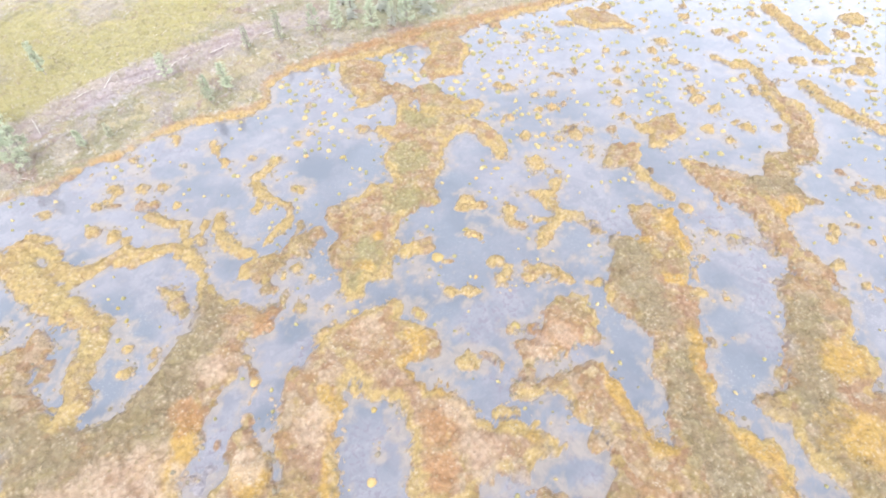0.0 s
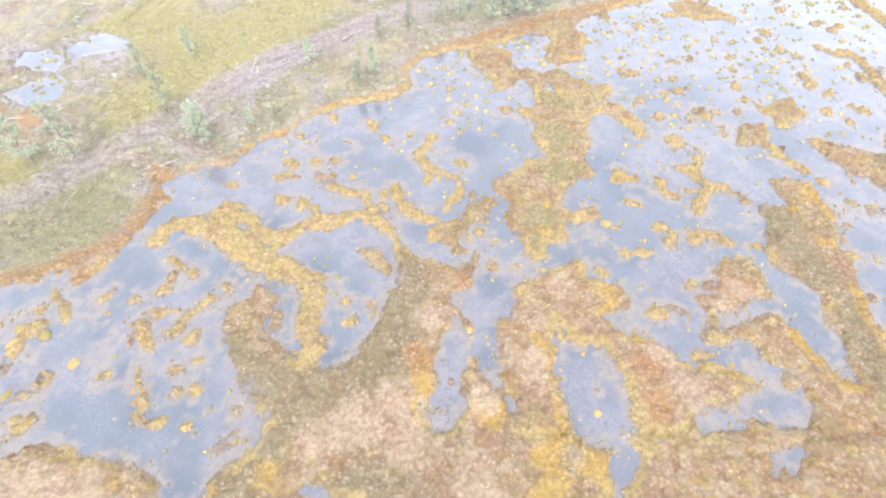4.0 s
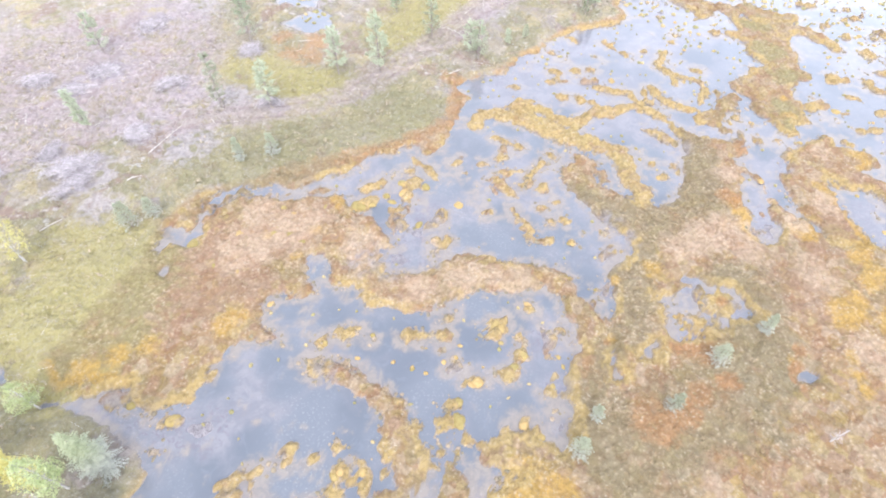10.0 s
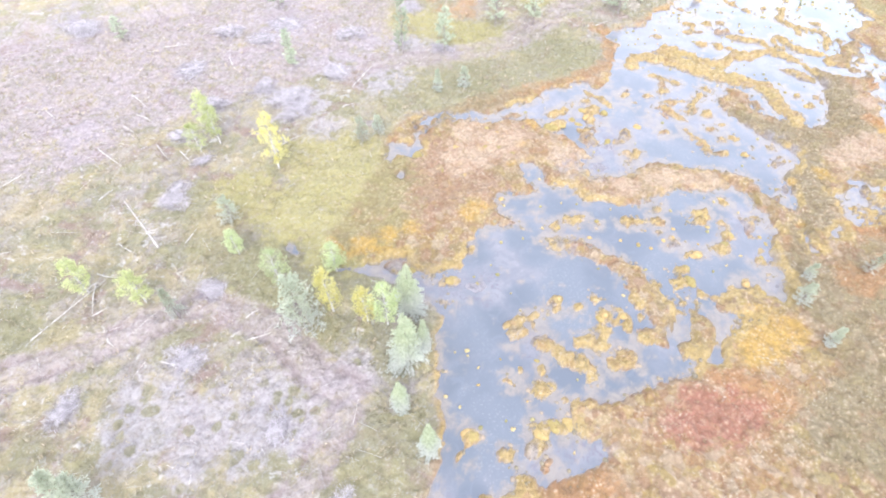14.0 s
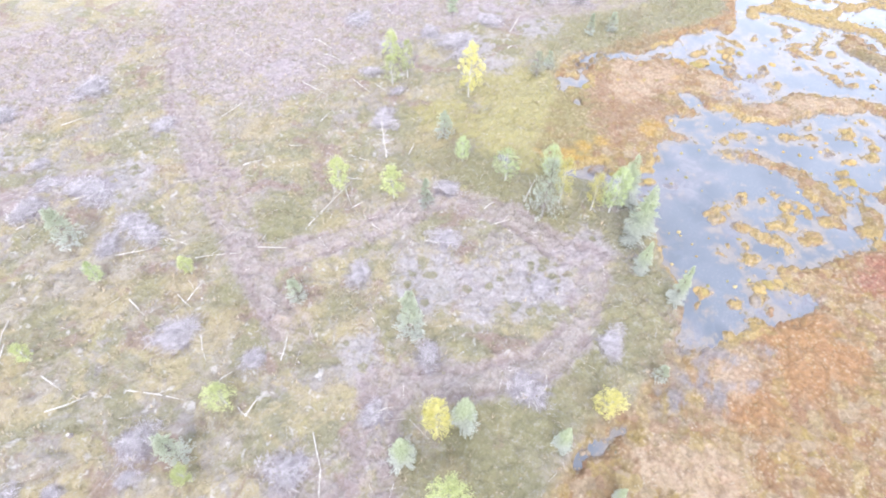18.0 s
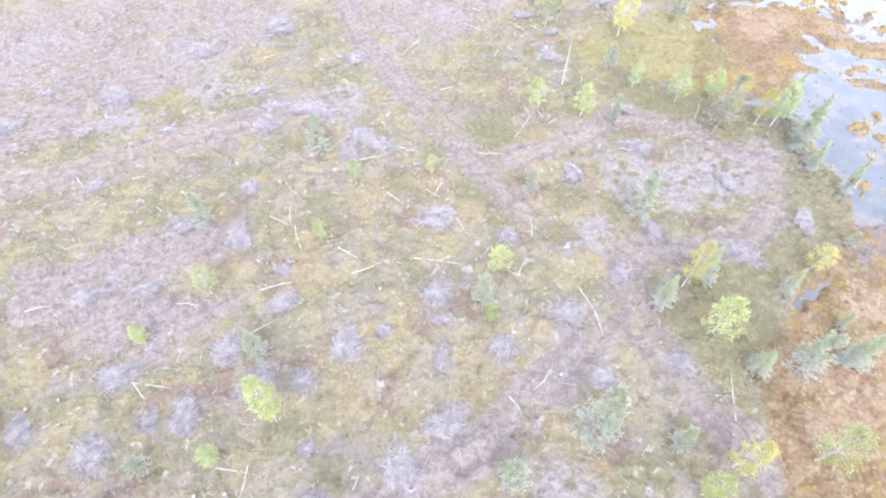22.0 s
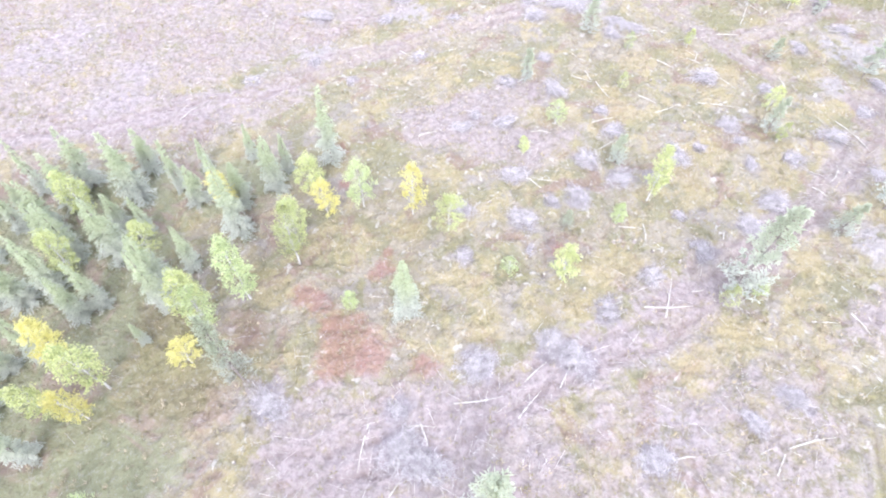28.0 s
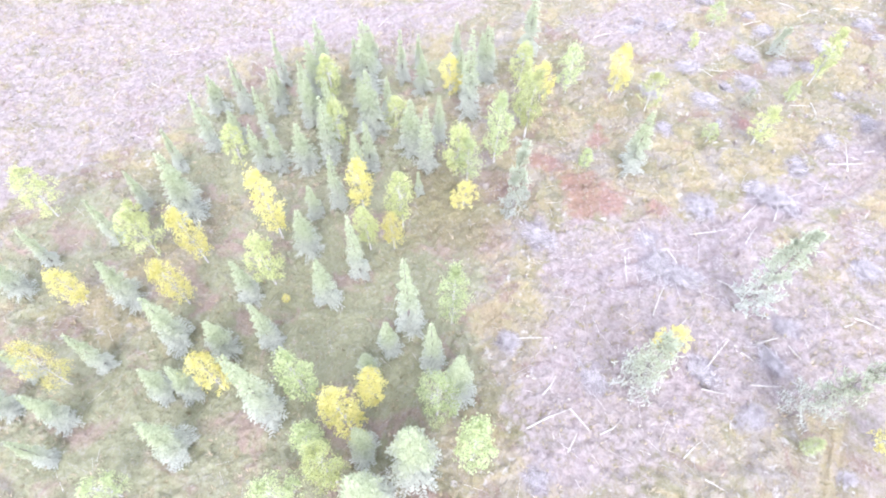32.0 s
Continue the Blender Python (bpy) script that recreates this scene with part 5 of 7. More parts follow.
# more cushions on the pink moss
cushion([(-54.5, -0.6, 0.8), (-53.8, 0.3, 0.6), (-51, 5.2, 0.5), (-46.4, 10.6, 0.5), (-43, 12.1, 0.5), (-56.5, -7.5, 0.4), (-49.3, 10.3, 0.7), (-52.4, 9.6, 0.7), (-56, 7.4, 0.6), (-48.4, 7.3, 0.5), (-59.5, 6.6, 0.6), (-55.1, 3.8, 0.4), (-51.9, 7.4, 0.5), (-57.3, 4.5, 0.4), (-53.9, 5.2, 0.4), (-59.1, -2.3, 0.4), (-50.4, 8.1, 0.4), (-54, 10.9, 0.5), (-45.3, 8.1, 0.4), (-41.7, 8.5, 0.4), (-56.4, -3.9, 0.4), (-59.5, -6.5, 0.4)])
cushion([(-51.2, 5.2, 0.5), (-50.9, 9.3, 0.5), (-49.2, 10, 0.5), (-46.9, 10.7, 0.6), (-53.2, 7.5, 0.5), (-50.8, 6.6, 0.4), (-48.9, 7.5, 0.4), (-47.3, 8.4, 0.4), (-53, 10.2, 0.5), (-46.2, 12.7, 0.4), (-42.9, 13.2, 0.4), (-41.1, 12.7, 0.3), (-42.9, 11.7, 0.3), (-29.8, 6.5, 0.2), (-45.8, 10.7, 0.4)])
# clear deeper water: x, y, radius
deep([(0.5, 30.3, 2.11), (1.8, 26.9, 2.23), (0, 25.7, 1.75), (-1.7, 24, 1.28), (-1.8, 19.3, 1.1), (0, 19, 1.57), (-9.6, 22.5, 1.46), (-11, 23.3, 1.05), (-7.4, 34.2, 1.98), (-11.2, 32.8, 1.95), (-23.1, 18.6, 1.56), (-21, 16.9, 1.51), (-21.4, 14.4, 1.63), (-21.2, 12.2, 1.39), (-25, 16, 0.93), (-24.3, 12.9, 0.77), (-29.4, 18.6, 1.56), (19, 14.4, 1.43), (19.4, 12.9, 1.04), (18.3, 12.5, 1.04), (-13.1, 17.7, 1.15), (-10.3, 17.3, 1.14), (-10.9, 11.1, 0.74), (12.3, 14.8, 0.9), (11.9, 11.8, 0.68), (-4.3, 31.3, 1.9), (-6.3, 32.7, 1.46)])
deep([(-35.2, 6.7, 1.91), (-33.5, 5.9, 1.7), (-32.3, 8, 1.57), (-34.6, 9.6, 1.41), (-29.8, 6.7, 1.72), (-28.7, 3.5, 1.08), (-29.3, 2.4, 1.06), (-28.1, 0.7, 0.85), (-36.6, 0.7, 1.71), (-39.6, -0.7, 1.66), (-34, 1.4, 1.38), (-41.7, -1.3, 1.64), (-33.8, 21, 1.92), (-30.2, 17.8, 1.84), (-25.3, 15, 0.97), (-45, 10, 1.01), (-42.1, 15.4, 1.11), (-37.3, 7.5, 1.55), (-27.7, 22.7, 1.23), (-31.9, 1, 0.86), (-46.8, 2, 1.05)])
deep([(-37.3, -1.4, 2.41), (-39.5, -5.3, 2.25), (-42.9, -1.4, 2.01), (-40.7, -7.6, 1.79), (-35.5, -6.5, 1.83), (-47.2, -7.2, 2.17), (-48.3, -10, 2.05), (-44.5, -1.8, 1.99), (-47.4, -0.4, 1.63), (-49.7, -4.8, 1.51), (-50.7, -3.1, 1.56), (-51.1, -9.3, 1.39), (-54.1, -11.3, 2), (-47.4, -12, 1.64), (-51.1, -13.2, 1.6), (-45, -7.9, 1.78), (-35.4, 1, 2.09), (-42.1, -4, 1.91), (-38, -10.1, 1.37), (-36.8, -8, 1.42), (-34.9, -1.4, 1.6), (-43.5, -11.4, 1.33), (-40.8, -10.7, 1.01), (-55.1, -12.6, 1.62), (-49.1, 3.7, 0.96), (-50.9, 0.8, 1.25)])
deep([(-55.8, -12.7, 1.88), (-55.1, -15.1, 2.15), (-54.4, -17.9, 2.04), (-52.7, -16.9, 1.73), (-56.5, -17.3, 1.38), (-55.7, -20.2, 1.62), (-49, -15.1, 1.44), (-51.1, -9.3, 1.6), (-45.2, -11.9, 1.52), (-45, -8.8, 2.01), (-41, -5.3, 2.13), (-40.4, -12.4, 1.13), (-41.6, -14.4, 1.09), (-49.3, -11.1, 1.93), (-52.9, -14.3, 1.46), (-44.3, -15.1, 1.43), (-47, -11.1, 1.55), (-36.6, -7.4, 1.65), (-47.8, -8.3, 2.03)])
deep([(-55.3, -15.8, 2.13), (-55.6, -19.7, 1.8), (-55.6, -22.4, 1.34), (-52.9, -18.8, 1.83), (-55.3, -12.5, 1.8), (-48.5, -17.8, 1.03), (-46.6, -15.3, 1.29)])
# shallow mud: x, y, radius
mud([(-19.1, 19.5, 0.99), (-17.9, 17.7, 0.96), (-19.9, 21, 0.81), (-5, 10.1, 0.83), (-4.3, 9.1, 0.97), (-4.8, 8.2, 0.95), (-3.4, 10.4, 0.67), (-9.3, 15.8, 0.74), (-9.3, 14.8, 0.65), (-13.5, 8.5, 0.8), (-13.8, 7.3, 0.78), (-13.5, 9.5, 0.59), (8, 51.9, 2.46), (5.5, 50.8, 1.52), (-12, 45.2, 1.72), (-12.7, 42.4, 1.66), (-10.7, 44.3, 1.13), (2.7, 18.1, 1.54), (4.3, 19, 1.37), (5.3, 17.2, 1.14), (1.9, 16.8, 1.13), (13.2, 26.2, 1.32), (12, 26.8, 1.33), (20.3, 28, 1.13), (21.5, 26.2, 1.54), (22.6, 24.5, 1.5), (22.5, 21.9, 1.64), (21.8, 19, 1.36), (21.2, 16.4, 1.3), (2.6, 36.8, 0.92)])
mud([(-24.6, 35, 2.01), (-26.6, 32.1, 1.93), (-29.9, 30.8, 1.66), (-33.7, 28.9, 1.62), (3.8, 12.9, 1.05), (2.8, 14, 0.89), (3.4, 7.3, 1.09), (6.8, 9.8, 1.15), (8.1, 7.6, 0.94)])
mud([(-26.4, 8.5, 1.18), (-25.2, 7.2, 1.16), (-27, 5.1, 0.93), (-27.9, 2.1, 0.7), (-42.3, 7.5, 1.55), (-40.9, 9.3, 1.6), (-43.3, 5, 1.3), (-43.6, 3.8, 1.09), (-40.7, 5, 1.11), (-21.2, 1.4, 0.69), (-18.9, 0.4, 0.68), (-20.6, -0.9, 0.66), (-22.3, -1.5, 0.65), (-4.8, 9.5, 1.41), (-4.5, 6.8, 1.15), (-13.9, 7.7, 0.7), (-13.6, 9.9, 0.73)])
mud([(-38.7, -4.2, 0.69), (-39.4, -4, 0.54), (-61.6, -7.1, 0.9), (-58.5, -7.9, 1.25), (-55.6, -8.3, 1.42), (-60.5, -6.4, 0.92), (-33, -1.9, 1.19), (-32.4, -5.3, 0.82), (-32.5, -8, 0.78), (-45.7, 4.8, 1.33), (-47.5, -4, 1.15), (-54.2, -7.9, 1.25)])
mud([(-57.5, -23.5, 1.46), (-56, -25, 1.59), (-58.3, -25.7, 1.22), (-54.5, -25.7, 1.4), (-60.1, -27.4, 1.18), (-53, -24.3, 0.9), (-57.2, -26.8, 1.2)])
mud([(-49.2, -19.6, 0.98), (-47.9, -19.6, 0.82), (-51.2, -20.2, 1.13), (-56.7, -8.3, 1.22), (-54.3, -8.3, 1.22), (-51.3, -12.8, 1.31)])
# piles of cut branches: x, y, half length
slash([(-118, -30, 0.8), (-114.1, -29.4, 0.9), (-118.5, -39.5, 0.9), (-118.6, -44.4, 0.8), (-113.7, -40.9, 1.2), (-107.2, -34.1, 1.1), (-114, -36, 1.2), (-108.8, -38.5, 1.1), (-111, -38.9, 0.8), (-113.5, -43.9, 0.4), (-104.5, -27.5, 0.7), (-104.1, -30.4, 1), (-99.2, -33.9, 1.1), (-104.7, -36.5, 1.1), (-93, -29.8, 1.2), (-93, -22.5, 1.3), (-92.7, -34.8, 0.6), (-92.7, -31.9, 0.6), (-88.5, -34.2, 1.1), (-83.7, -31.4, 1.2), (-82.1, -36.4, 0.9), (-92.5, -39.3, 1.3), (-95.2, -42, 1.2), (-100.1, -44, 1.1), (-100.9, -40.6, 0.6), (-104.6, -46.4, 0.9), (-108.6, -49.1, 1.1), (-69, -26.8, 1.2), (-75.5, -23.9, 1), (-76.9, -35.7, 0.8)])
slash([(-87.2, -24.3, 0.8), (-113.2, -23.3, 1), (-108.6, -24.4, 1), (-125.6, -11.4, 0.9), (-122, -18.6, 1), (-118.1, -11.3, 0.8), (-138.7, -22.6, 0.9), (-131.6, -5.7, 1), (-132.8, -19.5, 0.7), (-110.7, -5.4, 0.9), (-128.9, -22.6, 0.7), (-100, -12.3, 1.3), (-108.9, -18.8, 0.9), (-96.7, -32.7, 0.7), (-63.1, -23.5, 0.9), (-80.8, -17.3, 1.1), (-67.1, -18.7, 0.9), (-108.8, -7.6, 1.4), (-101.6, 0.3, 1.2), (-98.2, -13.5, 1.2), (-100.8, -14.6, 1.1), (-74.2, -13.8, 1), (-78.9, -28, 0.9), (-73.9, -8.3, 0.9), (-80.1, 1.1, 1.2), (-118.2, -53.1, 1.2), (-123.3, -56.1, 0.9), (-121.8, -59.5, 1.2), (-113, -51.7, 1), (-107.9, -59.5, 1.1)])
slash([(-97.8, -55.9, 0.9), (-101.1, -57.4, 0.8), (-115.6, -63.6, 0.8), (-116.7, -28.3, 0.7), (-111.6, -52.9, 1.3), (-131.5, -55.5, 1.3), (-123.1, -58.3, 1.2), (-117.4, -65.9, 0.9), (-120.2, -69.5, 0.9), (-122.4, -66.5, 1), (-129.5, -66.6, 1), (-134.6, -64.1, 0.8), (-133.9, -72.4, 0.8), (-116, -73.2, 0.7), (-101.8, -36.2, 0.9), (-80.4, 14.6, 1.1), (-80.2, 2.8, 1), (-82.2, 9.7, 1), (-82.5, 28.8, 1.6), (-78.3, 27.6, 1.6), (-79.1, 6.1, 0.8)])
slash([(-104.2, -8.7, 1.7), (-109, -11, 1.3), (-118.2, 2.1, 1.5), (-133.3, -11.1, 1.3), (-124.5, -6.5, 1.4), (-105.8, -8.1, 1.5), (-111, 6.4, 1.8), (-73, 15.5, 2), (-68.6, 19.9, 1.4), (-68.3, 28.6, 1.5), (-61.3, 34.8, 1.6), (-85.5, 44.6, 2.1), (-74.3, 40.7, 2), (-57.5, 25.3, 1.1), (-76.4, 30.9, 2), (-100.6, 29.8, 2), (-84.6, 20.6, 1.7), (-72, 13, 1.4), (-76, 17.6, 1.4)])
# felled stems: two ends
stems([(-113.4, -36.3, -110.1, -36.8), (-112.6, -36.5, -111.3, -37.8), (-106.1, -41.7, -103.8, -42.1), (-104.2, -41.7, -104.4, -43.6), (-105.9, -49, -102.4, -49), (-104.6, -49.9, -103.2, -46.5), (-102.1, -47.8, -101.2, -47.7), (-98.2, -43.5, -97.5, -41.4), (-94.8, -26.5, -90.9, -27.1), (-86.8, -28.2, -85.8, -26.5), (-91.2, -22.5, -90.3, -24.4), (-104.3, -23.3, -103.4, -25.8), (-105, -21.4, -104.6, -23.3), (-99.4, -27.9, -97.1, -26.9), (-82.4, -29.2, -81.6, -31.4), (-81.6, -31.4, -81.4, -33.5), (-69.6, -26.9, -68.3, -27.4), (-91.2, -49.8, -90.6, -51.5), (-94.3, -50.4, -92.6, -50.5), (-93, -19.7, -92.2, -17.6), (-122.1, -31, -120.3, -30.7), (-138.2, -14.5, -138.2, -11.2), (-106.3, -32.8, -106.1, -33.9), (-94.7, -43.5, -95, -45.9)])
stems([(-88.4, -37.5, -87.7, -38.7), (-85.5, -35.9, -86.8, -37.2), (-111.7, -30.4, -109.9, -30.7), (-106.6, -22.1, -104.8, -23.2), (-109.6, -29.4, -108.5, -30.3), (-105.9, -29.4, -103.3, -28.6), (-114.2, -29.7, -113.5, -29.6), (-116.4, -20.9, -114.9, -22.3), (-118.9, -18.1, -118.1, -17.7), (-85.4, -12.5, -82.4, -7.3), (-67.7, -10.2, -66.3, -7.3), (-94.9, -16, -90.2, -15.3), (-124.1, -17.5, -122.4, -19.1), (-99.8, -15.6, -97.4, -15.1), (-108.7, -13.1, -108, -12), (-78.7, -28, -77.6, -27.6), (-106.2, -33, -104.3, -31.8), (-93.8, -19.2, -92.5, -20.3), (-87.5, -27.5, -86.4, -28.3), (-85.3, -24.4, -85.2, -22.4), (-83, -7.7, -82.1, -10.3), (-78.9, -28.4, -78.6, -27.7), (-100.6, -25.6, -99, -26.5), (-89, -14.7, -86.6, -14.8)])
stems([(-89.2, -26.1, -88.4, -25.2), (-111.2, 0.2, -109.7, 1.5), (-77.6, -3.7, -77.1, -2.2), (-71.1, -12.7, -67.9, -11.5), (-66.6, 17.1, -64.4, 23), (-89.2, 15.9, -86.9, 13.8), (-87.6, 12.7, -85.8, 11.9), (-88.1, 10.8, -86.5, 9.7), (-89.2, 7.5, -85.7, 5), (-81.3, 23.6, -79.9, 21), (-79.7, 12.8, -78.3, 11.2), (-82.8, -3.8, -80.9, -5), (-75.1, -14.3, -72.9, -13.8), (-72.4, 8.1, -70.7, 9.2), (-84, 8.2, -82, 6), (-121.9, -56.9, -121.4, -58.7), (-125.1, -56.9, -125.6, -59.7), (-127.8, -67.2, -125.9, -65.6), (-125.7, -66.2, -125.1, -67.2), (-124.3, -65.3, -124.3, -66.8), (-134.2, -69.6, -131.3, -68.5), (-131.3, -68.5, -130.3, -69.9), (-129.8, -70.1, -128.2, -69.2), (-132.9, -67.6, -131.8, -66.3)])
stems([(-131.9, -71, -131.2, -70), (-134.6, -63.7, -131.7, -63.7), (-121.9, -70.1, -121.4, -69.4), (-122.8, -67.6, -121.5, -68), (-119.5, -67.4, -117.4, -67.6), (-119.4, -65.3, -118.7, -65.9), (-118.1, -64.7, -115.5, -64.2), (-116.9, -65.2, -117.2, -66.3), (-125.1, -71.6, -123.8, -70.7), (-124.2, -72.8, -123.1, -73.5), (-110.7, -45, -111.8, -47.4), (-119.8, -55.7, -116.6, -55.3), (-122, -66.2, -119.8, -64.3), (-118.6, -62, -116.6, -61), (-124.5, -62.4, -122.8, -59.8), (-144.1, -28.6, -143, -26.6), (-165, -36.9, -163.1, -38.2), (-115.8, -64.8, -115.5, -66), (-115.1, -54.3, -113.5, -53), (-115.8, -56.7, -114.1, -54.9), (-122.6, -57.1, -121, -57.1), (-112.9, -54.8, -111.5, -52.2), (-118.9, -59.6, -118.1, -60.7), (-100.9, -60.4, -99.6, -58.8)])
stems([(-99.6, -58.9, -96.4, -58.3), (-111.6, -63.7, -110.5, -63.3), (-110.5, -63.1, -109.4, -64.1), (-105.2, -62.6, -104.5, -62.2), (-106.8, -59.4, -105.3, -59.3), (-123.4, -63.7, -122, -62.5), (-83.4, -8.2, -82.8, -7.5), (-82, -10.5, -81, -9.8), (-71, -10.7, -70.2, -10.1), (-80.2, -12.3, -79.5, -12.9), (-83.2, -6.8, -81.5, -7.2), (-75.9, -14, -74.7, -14.3), (-39, 29.4, -37.4, 30.3), (-34.5, 44.7, -34.2, 48.7), (-31.8, 45.7, -29.9, 47.6), (-36.9, 42.9, -35.7, 44.7), (-29.2, 48.7, -28.4, 50.6), (-25.7, 51.2, -23.5, 53.3), (-39.1, 39.5, -37, 37.1), (-20.7, 54.8, -18.5, 56.1), (-105.7, -9.8, -104, -8.6), (-97.1, -19.7, -95.6, -21), (-92.4, -5.3, -90.8, -4.7), (-86.3, 0.8, -85.4, 2.9)])
stems([(-96.2, -13.9, -93.9, -14.7)])
stems([(-74.43, -39.49, -73.64, -36.18), (-133.5, -5.1, -133, -3.5), (-81.6, 7.4, -79.6, 5.6), (-89.1, 24.9, -86.7, 26.1), (-96.2, 1.8, -94.3, 4.3), (-95.7, 12.4, -97.3, 13.7), (-56, 36.1, -54.5, 36.2), (-67.2, 13.5, -66.1, 14.1)])
# stumps left by the felling: x, y, radius
stumps([(-118.7, -38.1, 0.11), (-117, -37.5, 0.09), (-116.2, -39.1, 0.07), (-112.7, -46.1, 0.09), (-110, -47.5, 0.09), (-109.7, -44.8, 0.08), (-106.9, -43.3, 0.1), (-105.2, -43.2, 0.09), (-104, -44.2, 0.09), (-102.3, -45.3, 0.08), (-97.1, -29.4, 0.11), (-75, -40.4, 0.09), (-84.9, -36.3, 0.1), (-107.4, -37.1, 0.07), (-105.8, -27, 0.07), (-98.6, -23, 0.07), (-86.6, -33.6, 0.08), (-91.9, -19.6, 0.08), (-84.9, -29.4, 0.07), (-84.1, -24.5, 0.07), (-133.7, -66.4, 0.08), (-131.6, -64.5, 0.09), (-131.3, -67.9, 0.08), (-127.3, -69.7, 0.07), (-122.2, -66.9, 0.08), (-119.7, -64.9, 0.09), (-132.8, -59, 0.07)])
# trees by kind: x, y, height
trees('by', [(-64.4, -28, 2.9), (-74.8, -29.5, 5.8), (-129.2, -40.5, 4.3), (-150.6, -54.9, 7.9), (-155.8, -56.8, 6.7), (-144.6, -52.6, 5.5), (-156.2, -60.3, 5.8), (-163.3, -59.9, 4.4), (-143.3, -67.8, 6.3), (-144.6, -69.3, 8), (-71.8, 4.9, 6.1), (-64.8, -10.4, 5.3), (-62.3, -11.2, 4.3), (-142.2, -56.2, 4.6), (-149.5, -60.4, 1), (-152.7, -66.4, 5.2), (-162.3, -65.7, 6), (-136.9, -52.6, 3), (-137.3, -39.5, 4.7), (-113.6, -71.4, 3.8)])
trees('bg', [(-93.3, -17.4, 2.4), (-102, -24.4, 2.1), (-112.9, -33.5, 2.1), (-74, -33.45, 4.6), (-131.2, -43, 5.6), (-100.2, -49, 2.4), (-141.6, -54.3, 6.5), (-145.3, -72.1, 8.6), (-78.6, -9.3, 3.8), (-83.2, -8.4, 3.8), (-159.5, -56, 5.4), (-150.5, -59, 6.1), (-144, -56.1, 5.2), (-142.1, -43.8, 3.7), (-146.8, -45.7, 5.3), (-154.9, -47.2, 4.4), (-137.2, -49.1, 5.5), (-131, -44.7, 7.3), (-130.6, -37.9, 4.6), (-78, -43.7, 3.8), (-78.2, 8.6, 4.6), (-79.9, 11.2, 4.2), (-79.7, 7.5, 3.3)])
trees('bp', [(-99.9, -18, 2.3), (-109.4, -29.6, 2.8), (-97.6, -48.2, 1.9), (-134, -47.8, 7.3), (-147.4, -67.1, 7.1), (-60.9, -11.5, 5.1), (-72.7, -5.3, 2.8), (-157.3, -72.3, 3.8), (-146.5, -70.4, 5.2), (-147.6, -73.3, 6.5), (-139.5, -68.5, 5.8), (-136.4, -49.8, 5), (-126.7, -48.8, 2.2), (-137.6, -71.2, 8), (-117.9, -71.4, 2.3), (-138.3, -62.4, 7.2), (-126.5, -39.3, 5.3), (-115.4, -46.1, 2.1), (-106.3, -41.3, 2.4), (-69.1, -7.8, 3.4), (-65.1, -6.7, 3.6)])
trees('sp', [(-73.2, -28.8, 4), (-65.5, -35.8, 4.4), (-129.5, -34.3, 8.1), (-150.1, -63.4, 5.5), (-149.3, -68.3, 9.8), (-160.1, -59.8, 5.1), (-156, -63.1, 6.1), (-122.9, -49, 6.3), (-141.1, -62.7, 8.5), (-146.6, -60.6, 5.6), (-160.3, -64.7, 5.1), (-58.4, -13.1, 3.5), (-59.5, -10.1, 5.1), (-59.4, -14.2, 5.8), (-59.7, -17.2, 3.4), (-133.9, -37.1, 5.8), (-155.4, -41, 5.8), (-152.4, -41.5, 5), (-144.7, -38.3, 7.2), (-157.7, -41, 4), (-157.3, -45.7, 6.3), (-159.6, -47.7, 4.5), (-157.7, -52.4, 6.8), (-161.4, -51.5, 4), (-151.5, -48, 4.7), (-149.4, -48, 4.9), (-149.2, -43, 5.3), (-144.2, -43.9, 6.6), (-144.2, -48.2, 5.2)])
trees('sp', [(-142.8, -41.8, 4.3), (-146.5, -52, 5.8), (-139.6, -48.4, 6.9), (-144.6, -58.5, 7.2), (-148.4, -56.2, 4.8), (-140.3, -51.1, 2.6), (-166.6, -56.7, 4.3), (-162.5, -54.9, 5), (-152, -60, 4.8), (-153, -63.8, 4.4), (-156.1, -66.5, 4.1), (-154.4, -66.6, 4.5), (-164.6, -65, 4.7), (-161.4, -68.1, 5), (-154.4, -70, 5.8), (-142.4, -64.3, 4.2), (-143.7, -70.6, 5.5), (-143.3, -73.5, 9.3), (-140.9, -71.5, 8.3), (-139.7, -65.3, 6.1), (-143.7, -65.7, 3.1), (-135.8, -42, 8.5), (-138.2, -67.3, 6.4), (-153, -44.3, 5.4), (-149.7, -41.7, 5.8), (-145.1, -49.1, 5.1), (-147.4, -47.1, 6.6), (-138.5, -45.1, 4.9)])
trees('sp', [(-136.3, -38.5, 4.5), (-145.7, -37, 4.7), (-149.4, -38.9, 5.7), (-140, -34.9, 3.6), (-134.2, -35.7, 4.1), (-133.2, -35, 4.1), (-152.9, -48, 5), (-76.8, -30.9, 3.8), (-71.9, -36.1, 2.8), (-67.5, -30.2, 3.2), (-64.7, -33, 2.1), (-57.9, -19.9, 4)])
